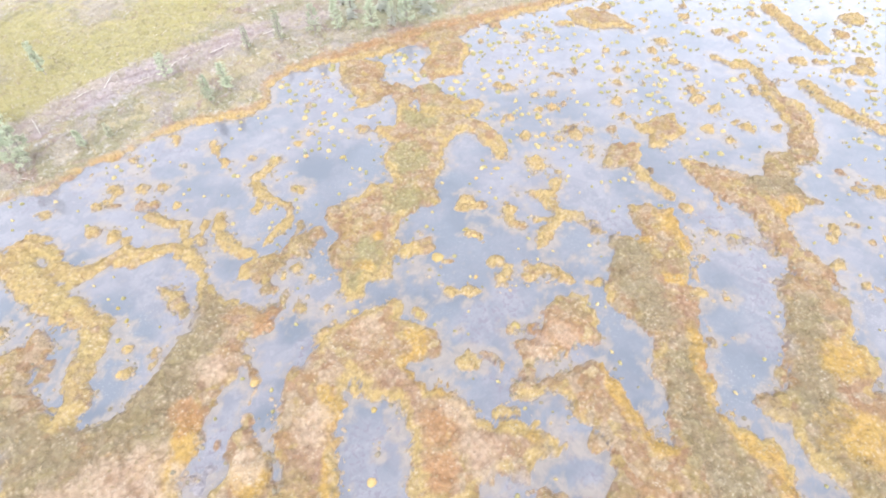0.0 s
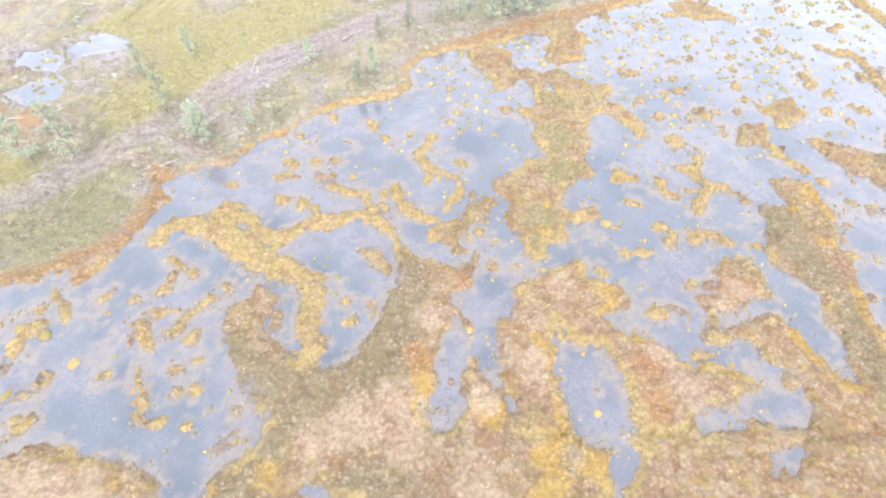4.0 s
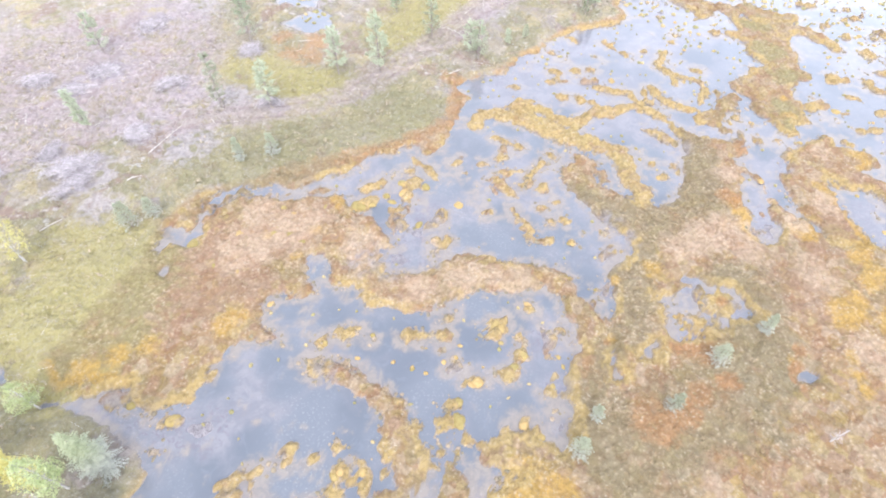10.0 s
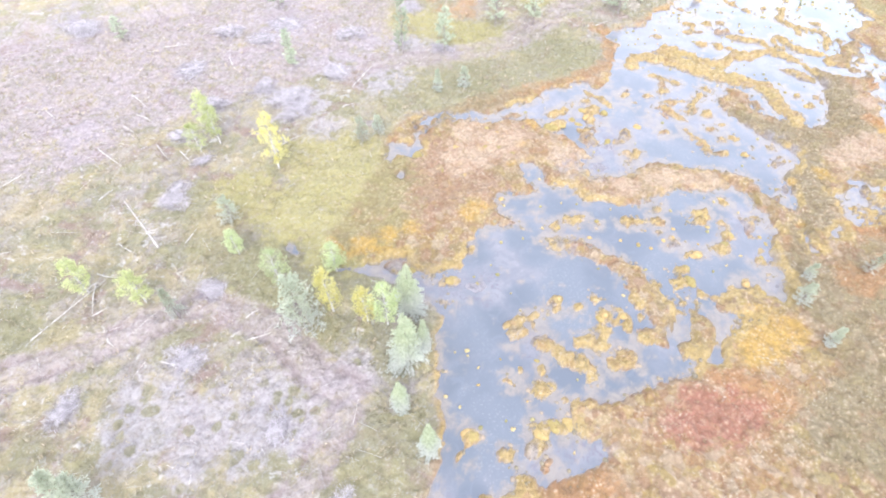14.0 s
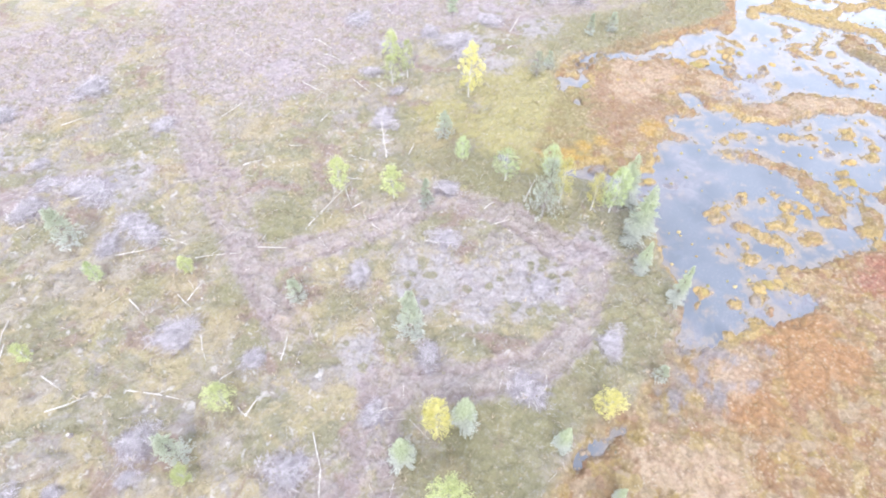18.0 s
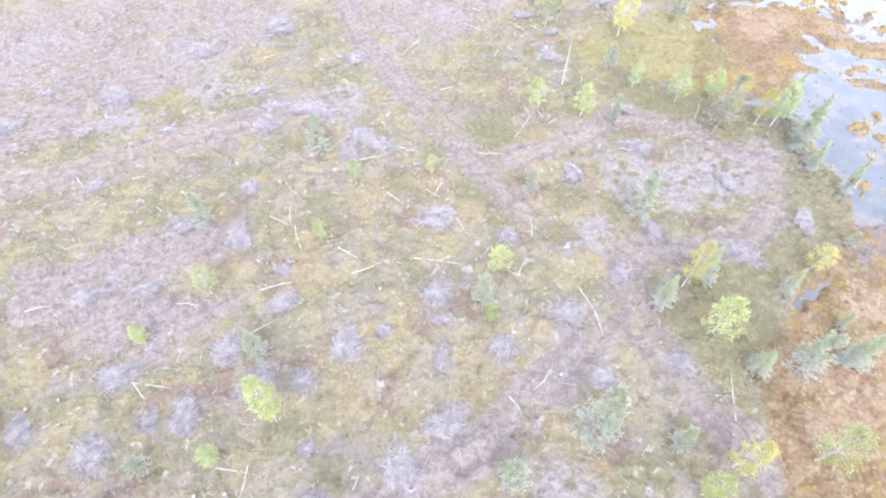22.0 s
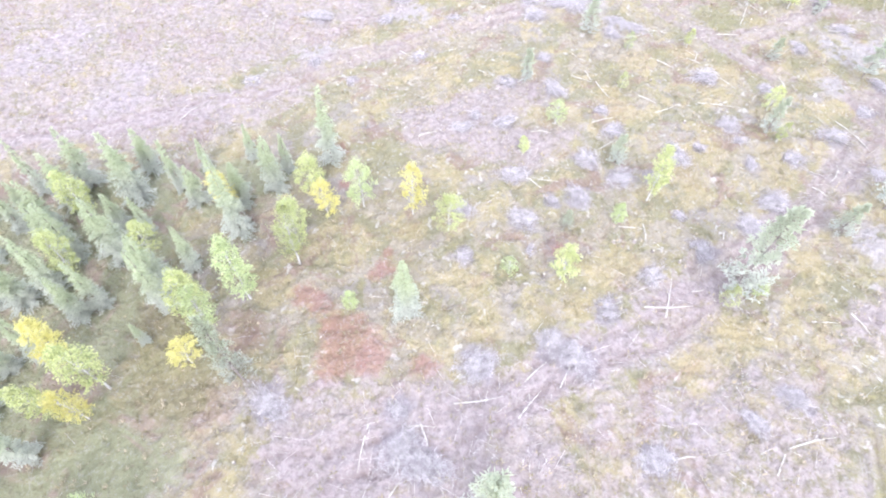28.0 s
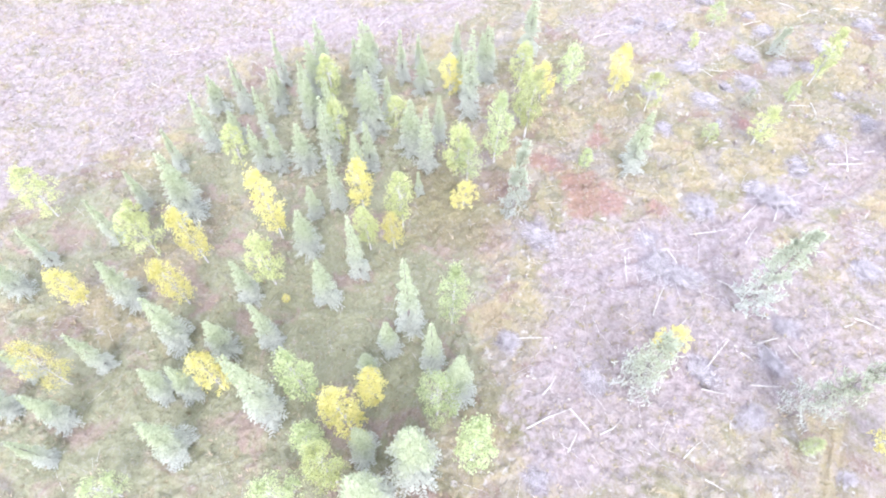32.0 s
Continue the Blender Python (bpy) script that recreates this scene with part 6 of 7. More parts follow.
trees('gy', [(-104.9, -34.6, 3.4), (-69.4, -36.3, 5.4), (-99.4, -47.9, 10), (-133.3, -53.9, 8.6), (-66.4, -11.9, 6.6), (-76.6, -22.7, 5.5), (-110.4, -41.7, 2.2), (-88.8, -42.7, 3.8), (-111.4, -23.1, 3.8), (-103.4, -14.5, 4.2), (-60.6, -25.9, 1.8), (-75.8, -10.5, 3.6), (-84.9, -19.7, 2.8), (-74.3, -1.6, 3), (-64.6, 8.1, 2.9), (-63.2, 9.2, 2.3), (-57.7, 15.8, 2.7), (-55, 16.7, 2.5), (-31.8, -9.6, 2.3), (-30.4, -7.5, 1.9), (-25.6, -7, 2.3), (-21.8, -3.8, 2.3), (-31.4, -13, 2.3), (-17.8, -1.6, 2.3)])
trees('dd', [(-79.6, -4.1, 5.3), (-16.6, -9, 2.1)])
trees('pn', [(-21.3, 51.1, 2.6), (-94.4, 26.8, 3), (-61.7, 24.3, 6.3), (-46.4, 30.1, 6.8), (-61.7, 36.5, 5.5), (-35.8, 32.2, 4.4), (-77.7, 34.3, 4.7), (-22.5, 41.5, 3), (-40.9, 37.7, 4.7), (-73.3, 20.3, 4.9), (-50.9, 30.3, 5.5), (-64.1, 43.1, 4.4), (-57, 24.7, 5.1), (-45.3, 43.3, 4.4), (-36.6, 34, 3.7), (-21.1, 43, 3.4), (-12.4, 34.6, 0.6), (-30.2, 36.6, 1.8), (-32.3, 35.5, 2.1), (-12, 54.5, 3.8), (-8.2, 54.5, 3.8), (-4.4, 55.7, 3.8), (-17.9, 52.2, 3.7), (-14.3, 53.4, 3.7), (-41.4, 47, 3.6), (-28.2, 45.9, 3)])
trees('bg', [(-70.6, -41.9, 5.2)])
trees('by', [(-122.5, -40.1, 5.6), (-124.6, -65, 3.2), (-75.6, -42.2, 4.6)])
trees('bg', [(-119.7, -41.9, 4.1), (-111.6, -46.6, 4.3), (-103.1, -38.9, 6.2), (-88.2, -27.3, 2.9), (-89.2, -31.9, 2.4)])
trees('gy', [(-83.7, -40.2, 7.4), (-78.6, -40.9, 3.2), (-118.4, -62.1, 9.8), (-117.7, -69.4, 8.4), (-127.5, -67.4, 8.2), (-89.8, -30.8, 4.2)])
# the young spruce stand
stand(4, [(-160.7, -49.6), (-160.2, -43.9), (-156.5, -40.4), (-151.6, -39.1), (-145.4, -39.2), (-140.2, -40.9), (-140.8, -48.5), (-146.8, -48.9), (-153.9, -50.4), (-157.5, -52)])
stand(8, [(-161, -43.4), (-159.2, -39.5), (-153.1, -37.6), (-147.1, -35.5), (-137.6, -33.3), (-132.2, -35), (-133.2, -38), (-139.9, -40.6), (-144.1, -43.7), (-149, -47.7), (-156.4, -48.6)])
stand(3, [(-171.3, -54.7), (-167, -49.4), (-158.5, -51.4), (-159.6, -55.6), (-165.1, -58.3), (-168, -62.5)])
stand(1, [(-155.9, -53.7), (-148.7, -48.2), (-141.3, -47.2), (-141.3, -55.3), (-146.1, -59.9), (-152.5, -63.1), (-158.6, -63.6)])
stand(2, [(-167.7, -63.3), (-158.4, -64.4), (-151.5, -68.9), (-153.1, -71.9), (-164.2, -71.5)])
stand(9, [(-10.8, 55.1), (-0.6, 57.5), (0.7, 62.9), (-13.1, 63.1)])
copse([(-168, -62.5), (-158.8, -62.8), (-152.8, -61.4), (-145.4, -58.1), (-139.6, -55.3), (-135.6, -58.4), (-136.6, -65.2), (-139.3, -69.4), (-143.9, -73.5), (-163.7, -72.7)])
# ground strewn with cut sticks, and far ground tinted for haze
brash_and_haze([(-132.7, -54.5), (-127.5, -54.7), (-120.2, -53.9), (-114.6, -54.6), (-112.2, -60.3), (-111.1, -63), (-111.3, -68.5), (-115.1, -69.7), (-119.4, -68.8), (-123, -70.1), (-127.9, -73), (-133.8, -73.4), (-134.7, -70.9), (-135.1, -68.2), (-132.3, -63.8), (-130.2, -60.5)])
brash_and_haze([(-128.2, -57.1), (-123.5, -55.1), (-118.4, -54.9), (-112.9, -51.8), (-107, -49.8), (-105, -51.5), (-110.4, -54.6), (-116.4, -56.7), (-120, -59.3), (-126.5, -61), (-129.8, -60.3)])
brash_and_haze([(-90.4, -48.8), (-86, -46.8), (-79.9, -45.7), (-77.6, -46.2), (-81, -52.2), (-93.1, -52)])
brash_and_haze([(-119, -30.5), (-112.7, -29.2), (-107.1, -30.5), (-112.3, -35.6), (-116.7, -33.9)])
brash_and_haze([(-124.3, -27.8), (-113, -22.7), (-107.4, -23.6), (-117.1, -32.5), (-123.1, -32.4)])
# six far areas: distance haze painted as lavender tint over the slash
brash_and_haze([(-188.5, -22.5), (-130.1, -24), (-141.2, -31.7), (-157.8, -33.1), (-162.6, -43.8), (-171, -49.3), (-174, -54.1)], 0.75)
brash_and_haze([(-175.3, -5.2), (-120.8, -5), (-140.3, -21.6), (-152.3, -30), (-160.3, -34.8)], 0.7)
brash_and_haze([(-162.7, 5.8), (-115.3, 7), (-123.5, -10.1), (-136.4, -19.3), (-146.5, -25.3)], 0.75)
brash_and_haze([(-147.1, 18.5), (-107.7, 18.8), (-111.2, 3.6), (-119.8, -6.1), (-132.5, -8.5)], 0.75)
brash_and_haze([(-120.9, 40.4), (-78.5, 40.1), (-71.4, 23.4), (-78.1, 14.9), (-85.7, 10.4), (-90.8, 2.6), (-100, 4.8)], 0.75)
brash_and_haze([(-96.2, 48.9), (-73.2, 48.9), (-64.1, 35.9), (-62.7, 25.8), (-68.9, 20.7), (-77, 15.5)], 0.7)
brash_and_haze([(-111.5, -55.6), (-96.9, -53.1), (-94.7, -58.6), (-100.7, -68.2), (-114.2, -67.8)], 0.65)
brash_and_haze([(-107.1, -47), (-98.3, -46.1), (-98.2, -49), (-105.9, -50.2)])


# ---- the ground as one sheet ----
STEP, SLOPE = 0.18, 0.55
X0, X1, V0, V1 = -212.0, 72.0, -7.0, 84.0


def value_noise(x, y, size, seed):
    """Smooth noise of the given grain in metres, 0 to 1."""
    table = np.random.RandomState(seed).rand(256, 256)
    u, v = x / size + 1000.0, y / size + 1000.0
    i, j = np.floor(u).astype(int), np.floor(v).astype(int)
    a, b = u - i, v - j
    a, b = a * a * (3 - 2 * a), b * b * (3 - 2 * b)
    i0, j0, i1, j1 = i % 256, j % 256, (i + 1) % 256, (j + 1) % 256
    return (table[i0, j0] * (1 - a) + table[i1, j0] * a) * (1 - b) + (table[i0, j1] * (1 - a) + table[i1, j1] * a) * b


def fractal(x, y, size, seed, octaves=4):
    total, weight, amp = 0.0, 0.0, 1.0
    for o in range(octaves):
        total = total + amp * value_noise(x, y, size / 2**o, seed + o)
        weight, amp = weight + amp, amp * 0.55
    return total / weight


def lumps(x, y, size, seed):
    """Rounded hummocks: 1 on each top, 0 in the grooves between them."""
    u, v = x / size, y / size
    i, j = np.floor(u), np.floor(v)
    best = np.full(x.shape, 9.0)
    for a in (-1, 0, 1):
        for b in (-1, 0, 1):
            p, q = i + a, j + b
            h = np.sin(p * 127.1 + q * 311.7 + seed) * 43758.5453
            k = np.sin(p * 269.5 + q * 183.3 + seed) * 28001.8384
            best = np.minimum(best, (u - p - 0.15 - 0.7 * (h - np.floor(h))) ** 2 + (v - q - 0.15 - 0.7 * (k - np.floor(k))) ** 2)
    return np.clip(1 - best * 1.6, 0, 1)


def to_line(x, y, points, closed=False):
    """Distance to a chain of points; with closed, positive inside and negative outside."""
    p = np.array(points, float)
    q = np.roll(p, -1, 0) if closed else p[1:]
    best, inside = np.full(x.shape, 1e9), np.zeros(x.shape, bool)
    if len(p) == 1:
        return np.hypot(x - p[0, 0], y - p[0, 1])
    for (ax, ay), (bx, by) in zip(p, q):
        dx, dy = bx - ax, by - ay
        t = np.clip(((x - ax) * dx + (y - ay) * dy) / max(dx * dx + dy * dy, 1e-9), 0, 1)
        best = np.minimum(best, np.hypot(x - ax - t * dx, y - ay - t * dy))
        if closed and ay != by:
            inside ^= ((ay > y) != (by > y)) & (x < dx * (y - ay) / dy + ax)
    return np.where(inside, best, -best) if closed else best


def near(x, y, points, margin):
    p = np.array(points, float)
    lo, hi = p.min(0) - margin, p.max(0) + margin
    return np.nonzero((x > lo[0]) & (x < hi[0]) & (y > lo[1]) & (y < hi[1]))[0]


def smooth(v, lo, hi):
    t = np.clip((v - lo) / (hi - lo), 0, 1)
    return t * t * (3 - 2 * t)


def survey(x, y):
    """Height and cover of the ground at the given places."""
    wx = x + 0.5 * (fractal(x, y, 2.0, 11) - 0.5) + 0.4 * (fractal(x, y, 0.7, 17, 2) - 0.5)
    wy = y + 0.5 * (fractal(x, y, 2.0, 31) - 0.5) + 0.4 * (fractal(x, y, 0.7, 37, 2) - 0.5)
    bog = to_line(wx, wy, SHORE, True)
    land = np.full(x.shape, 4.0)
    crest = np.zeros(x.shape)
    for kind, half, points in OPS:
        i = near(x, y, points, half + 5.0)
        if kind == "ridge":
            crest[i] = np.maximum(crest[i], 1 - smooth(to_line(wx[i], wy[i], points), half * 0.9, half + 0.5))
        d = half - to_line(wx[i], wy[i], points) if kind == "ridge" else to_line(wx[i], wy[i], points, True)
        land[i] = np.minimum(land[i], -d) if kind == "pool" else np.maximum(land[i], d)
    hummock = 0.6 * lumps(wx, wy, 0.95, 3.0) + 0.4 * lumps(wx, wy, 0.48, 8.0)
    ragged = 0.85 * (fractal(x, y, 1.0, 101, 4) - 0.5) + 0.55 * (hummock - 0.62) - 0.02
    land = land + ragged * (1 - smooth(np.abs(land), 0.8, 2.2))
    dry = smooth(-bog, -0.3, 0.8)
    layer = {key: np.zeros(x.shape) for key in ("pale", "gold", "orange", "red", "russet", "olive", "green", "track", "lichen", "mud", "deep", "slash", "brash_and_haze", "stand")}
    for kind, half, points in TINTS:
        i = near(x, y, points, half * 1.6 + 1)
        layer[kind][i] = np.maximum(layer[kind][i], 1 - smooth(to_line(wx[i], wy[i], points), half * 0.25, half * 1.6))
    ruts = np.zeros(x.shape)
    for half, points in TRACKS:
        i = near(x, y, points, half * 1.6 + 1)
        d = to_line(wx[i], wy[i], points)
        layer["track"][i] = np.maximum(layer["track"][i], 1 - smooth(d, half * 0.6, half * 1.4))
        ruts[i] = np.maximum(ruts[i], 1 - smooth(np.abs(d - 0.9), 0.12, 0.4))
    for key, rows in (("lichen", LICHEN), ("mud", MUD), ("deep", DEEP), ("slash", SLASH)):
        for a, b, r in rows:
            i = near(x, y, [(a, b)], r * 1.6 + 1)
            layer[key][i] = np.maximum(layer[key][i], 1 - smooth(np.hypot(wx[i] - a, wy[i] - b), r * 0.3, r * 1.7))
    for key, areas in (("brash_and_haze", BRASH_AND_HAZE), ("stand", [(q, 1.0) for q in [q for _, q in STANDS] + COPSE])):
        for points, much in areas:
            i = near(x, y, points, 3.0)
            layer[key][i] = np.maximum(layer[key][i], much * smooth(to_line(wx[i], wy[i], points, True), -1.5, 1.5))
    layer["track"] *= dry
    layer["track"] *= 0.7 + 0.3 * smooth(fractal(x, y, 5.0, 161, 3), 0.38, 0.56)
    layer["rut"] = ruts * layer["track"]
    # loose tufts of moss stand in the shallows
    tufts = (fractal(x, y, 1.9, 111, 3) - 0.78 - 0.05 * (fractal(x, y, 14.0, 121, 2) - 0.5) + 0.05 * layer["mud"] - 0.13 * layer["deep"] + 0.06 * smooth(land, -2.0, -0.2)) * 5.0
    land = np.where((land < -0.2) & (dry < 0.1), np.maximum(land, tufts), land)
    # shapes
    rough = fractal(x, y, 0.7, 51, 3) - 0.5
    swell = fractal(x, y, 9.0, 61, 3) - 0.5
    shallow = np.clip(layer["mud"] * 0.75 + 0.55 * (fractal(x, y, 7.0, 71, 3) - 0.45), 0, 1)
    bed = -0.16 + 0.17 * shallow + 0.13 * (fractal(x, y, 1.6, 81, 4) - 0.5)
    moss = 0.02 + 0.24 * smooth(land, -0.05, 0.55) + (0.2 * rough + 0.34 * (hummock - 0.5)) * smooth(land, 0.0, 0.4) + 0.10 * swell * smooth(land, 0.5, 2)
    z = np.where(land > 0, moss, np.maximum(bed, 0.02 + 0.5 * np.minimum(land, 0)))
    up = dry * smooth(land, 0.2, 3.0)
    z = z + up * (0.1 + 0.4 * swell + 0.28 * rough - 0.14 * ruts * layer["track"])
    z = z - 0.5 * smooth(-bog, 3.0, 12.0) * smooth(land, 1.0, 3.6)
    mudness = np.maximum(smooth(-land, -0.05, 0.12), 0.8 * layer["mud"] * (1 - dry) * smooth(fractal(x, y, 0.8, 171, 4), 0.42, 0.62))
    wet_edge = (1 - smooth(np.abs(land - 0.25), 0.15, 0.6)) * smooth(fractal(x, y, 5.0, 91, 3), 0.46, 0.62) * (1 - dry)
    wet_edge = np.maximum(wet_edge, 0.8 * crest * (1 - dry))
    rim = (1 - smooth(np.abs(bog - 0.2), 0.5, 1.4)) * (land > 0)
    layer["orange"] = np.maximum(layer["orange"], rim * 0.6 * smooth(y + 0.4 * x, -14, 0))
    fringe = 0.9 * smooth(land, -1.5, -0.02) * smooth(fractal(x, y, 2.2, 131, 4) + 0.25 * hummock, 0.47, 0.72)
    layer["fringe"] = np.maximum(fringe, 0.35 * smooth(-land, 0.1, 0.5) * smooth(hummock + 0.9 * (fractal(x, y, 3.5, 141, 3) - 0.5), 0.86, 1.0))
    layer["deep"] = np.maximum(layer["deep"], 0.62 * smooth(-land, -0.5, 0.35) * smooth(fractal(x, y, 8.0, 151, 4), 0.36, 0.6)) * (1 - 0.75 * layer["mud"])
    return z, dry, mudness, wet_edge, land, layer


gx = np.arange(X0, X1, STEP)
gv = np.arange(V0, V1, STEP)
NX, NV = len(gx), len(gv)
px = np.repeat(gx, NV)
py = SLOPE * px + np.tile(gv, NX)
HEIGHT, DRY, MUDNESS, EDGE, LAND, LAYER = survey(px, py)


def cell(x, y):
    i = np.clip(np.rint((np.asarray(x) - X0) / STEP).astype(int), 0, NX - 1)
    j = np.clip(np.rint((np.asarray(y) - SLOPE * gx[i] - V0) / STEP).astype(int), 0, NV - 1)
    return i * NV + j


def floor_at(x, y):
    return HEIGHT[cell(x, y)]


def build_ground():
    idx = np.arange(NX * NV).reshape(NX, NV)
    quads = np.stack([idx[:-1, :-1], idx[1:, :-1], idx[1:, 1:], idx[:-1, 1:]], -1).reshape(-1, 4)
    verts = np.stack([px, py, HEIGHT], 1)
    # a wide skirt out to the horizon, joined on to the rim of the fine sheet
    rim = np.concatenate([idx[:, 0], idx[-1, 1:], idx[-2::-1, -1], idx[0, -2:0:-1]])
    mid = verts.mean(0)
    rings, faces, last = [], [quads], rim
    for far, up in ((1.25, 0.5), (2.0, 0.8), (5.0, 1.0), (14.0, 1.0)):
        ring = mid + (verts[rim] - mid) * far
        ring[:, 2] = up
        this = np.arange(len(rim)) + len(verts) + sum(len(r) for r in rings)
        rings.append(ring)
        faces.append(np.stack([last, np.roll(last, -1), np.roll(this, -1), this], -1)[:, ::-1])
        last = this
    verts = np.concatenate([verts, *rings])
    faces = np.concatenate(faces)
    me = bpy.data.meshes.new("ground")
    me.vertices.add(len(verts))
    me.vertices.foreach_set("co", verts.ravel().astype(np.float32))
    me.loops.add(len(faces) * 4)
    me.loops.foreach_set("vertex_index", faces.ravel().astype(np.int32))
    me.polygons.add(len(faces))
    me.polygons.foreach_set("loop_start", np.arange(len(faces), dtype=np.int32) * 4)
    me.update(calc_edges=True)
    me.polygons.foreach_set("use_smooth", np.ones(len(faces), bool))
    more = len(verts) - len(px)
    zones = {
        "zone_a": (DRY, LAYER["track"], LAYER["lichen"], MUDNESS),
        "zone_b": (LAYER["gold"], LAYER["orange"], LAYER["red"], LAYER["russet"]),
        "zone_c": (LAYER["olive"], LAYER["green"], EDGE, LAYER["pale"]),
        "zone_d": (LAYER["slash"], LAYER["brash_and_haze"], LAYER["stand"], LAYER["rut"]),
    }
    for name, cover in zones.items():
        rows = np.stack(cover, 1)
        rows = np.concatenate([rows, np.tile([1.0 if name == "zone_a" else 0.0, 0, 0, 0], (more, 1))])
        me.attributes.new(name, "FLOAT_COLOR", "POINT").data.foreach_set("color", rows.ravel().astype(np.float32))
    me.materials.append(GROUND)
    me.validate()
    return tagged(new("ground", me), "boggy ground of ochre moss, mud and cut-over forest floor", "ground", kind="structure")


def mesh_of(name, verts, faces, material, shade=False):
    me = bpy.data.meshes.new(name)
    me.from_pydata([tuple(v) for v in verts], [], [tuple(f) for f in faces])
    if shade:
        me.polygons.foreach_set("use_smooth", np.ones(len(me.polygons), bool))
    me.materials.append(material)
    return me


def build_water():
    """One level sheet under the pools, cut back to where there is water."""
    idx = np.arange(NX * NV).reshape(NX, NV)
    wet = (LAND.reshape(NX, NV) < 0.8)
    wet = wet[:-1, :-1] | wet[1:, :-1] | wet[1:, 1:] | wet[:-1, 1:]
    quads = np.stack([idx[:-1, :-1], idx[1:, :-1], idx[1:, 1:], idx[:-1, 1:]], -1)[wet]
    used, faces = np.unique(quads, return_inverse=True)
    faces = faces.reshape(-1, 4).astype(np.int32)
    verts = np.stack([px[used], py[used], np.zeros(len(used))], 1)
    me = bpy.data.meshes.new("water")
    me.vertices.add(len(verts))
    me.vertices.foreach_set("co", verts.ravel().astype(np.float32))
    me.loops.add(len(faces) * 4)
    me.loops.foreach_set("vertex_index", faces.ravel())
    me.polygons.add(len(faces))
    me.polygons.foreach_set("loop_start", np.arange(len(faces), dtype=np.int32) * 4)
    me.update(calc_edges=True)
    rows = np.stack([LAYER["deep"][used], 1 - smooth(-LAND[used], 0.05, 0.7), LAYER["fringe"][used], LAYER["mud"][used]], 1)
    me.attributes.new("depth", "FLOAT_COLOR", "POINT").data.foreach_set("color", rows.ravel().astype(np.float32))
    me.materials.append(WATER)
    return tagged(new("water", me), "still blue-grey peat water of the bog pools", "water", kind="structure")


build_ground()
build_water()

# ---- growing things ----


def part(name, me, parent, label=""):
    ob = new(name, me)
    ob.parent = parent
    return tagged(ob, label)


class Heap:
    """Gathers sticks, blades and leaves for one mesh."""

    def __init__(self):
        self.v, self.f = [], []

    def stick(self, a, b, r0, r1, sides=4, ends=True):
        a, b = Vector(a), Vector(b)
        way = (b - a).normalized()
        s = way.orthogonal().normalized()
        c = way.cross(s)
        n = len(self.v)
        for at, r in ((a, r0), (b, r1)):
            for k in range(sides):
                w = 2 * math.pi * k / sides
                self.v.append(at + (s * math.cos(w) + c * math.sin(w)) * r)
        for k in range(sides):
            m = (k + 1) % sides
            self.f.append((n + k, n + m, n + sides + m, n + sides + k))
        if ends:
            self.f.append(tuple(n + sides + k for k in range(sides)))
            self.f.append(tuple(n + k for k in reversed(range(sides))))

    def leaf(self, at, way, across, length, width):
        n = len(self.v)
        at = Vector(at)
        self.v += [at, at + way * length * 0.5 + across * width * 0.5, at + way * length, at + way * length * 0.5 - across * width * 0.5]
        self.f.append((n, n + 1, n + 2, n + 3))

    def mesh(self, name, material, shade=False):
        return mesh_of(name, self.v, self.f, material, shade)


def any_way(rnd, up=0.0):
    while True:
        v = Vector((rnd.uniform(-1, 1), rnd.uniform(-1, 1), rnd.uniform(-1, 1)))
        if 0.05 < v.length < 1:
            v = v.normalized()
            v.z += up
            return v.normalized()


def birch(seed, kind, slim):
    """A birch 6 m high: bent white stem with limbs, and a loose crown of leaf clumps."""
    rnd = random.Random(seed)
    root = new("birch_tree")
    wood, crown = Heap(), Heap()
    lean = Vector((rnd.uniform(-0.25, 0.25), rnd.uniform(-0.25, 0.25), 0))
    spine = [Vector((0, 0, -0.15))] + [lean * (z / 6) ** 2 + Vector((rnd.uniform(-0.06, 0.06), rnd.uniform(-0.06, 0.06), z)) for z in (0.8, 1.8, 2.9, 4.0, 5.0, 5.8)]
    for k in range(6):
        wood.stick(spine[k], spine[k + 1], 0.085 * (1 - k / 6.6), 0.085 * (1 - (k + 1) / 6.6), 6)
    for c in range(84):
        z = rnd.uniform(1.5, 5.9)
        h = (z - 1.3) / 4.7
        reach = slim * (0.35 + 1.15 * math.sin(math.pi * min(1, h * 0.75 + 0.2))) * rnd.uniform(0.35, 1.0) * (1.0 if h < 0.75 else (1.15 - h) / 0.4)
        w = rnd.uniform(0, 2 * math.pi)
        base = spine[min(5, int(z / 1.05))].lerp(spine[min(6, int(z / 1.05) + 1)], 0.3)
        base = Vector((base.x, base.y, z - 0.55 * reach - 0.2))
        hub = Vector((base.x + reach * math.cos(w), base.y + reach * math.sin(w), z))
        wood.stick(base, hub, 0.013, 0.005, 3)
        size = rnd.uniform(0.22, 0.5)
        for _ in range(34):
            at = hub + any_way(rnd) * size * rnd.uniform(0.2, 1.0)
            at.z -= rnd.uniform(0, 0.25)
            way = any_way(rnd, -0.4)
            crown.leaf(at, way, way.orthogonal().normalized(), rnd.uniform(0.09, 0.18), rnd.uniform(0.07, 0.12))
    part("trunk", wood.mesh("birch_trunk", BARK_WHITE), root, "white birch stem with thin limbs")
    part("crown", crown.mesh("birch_crown", LEAF[kind]), root)
    return root


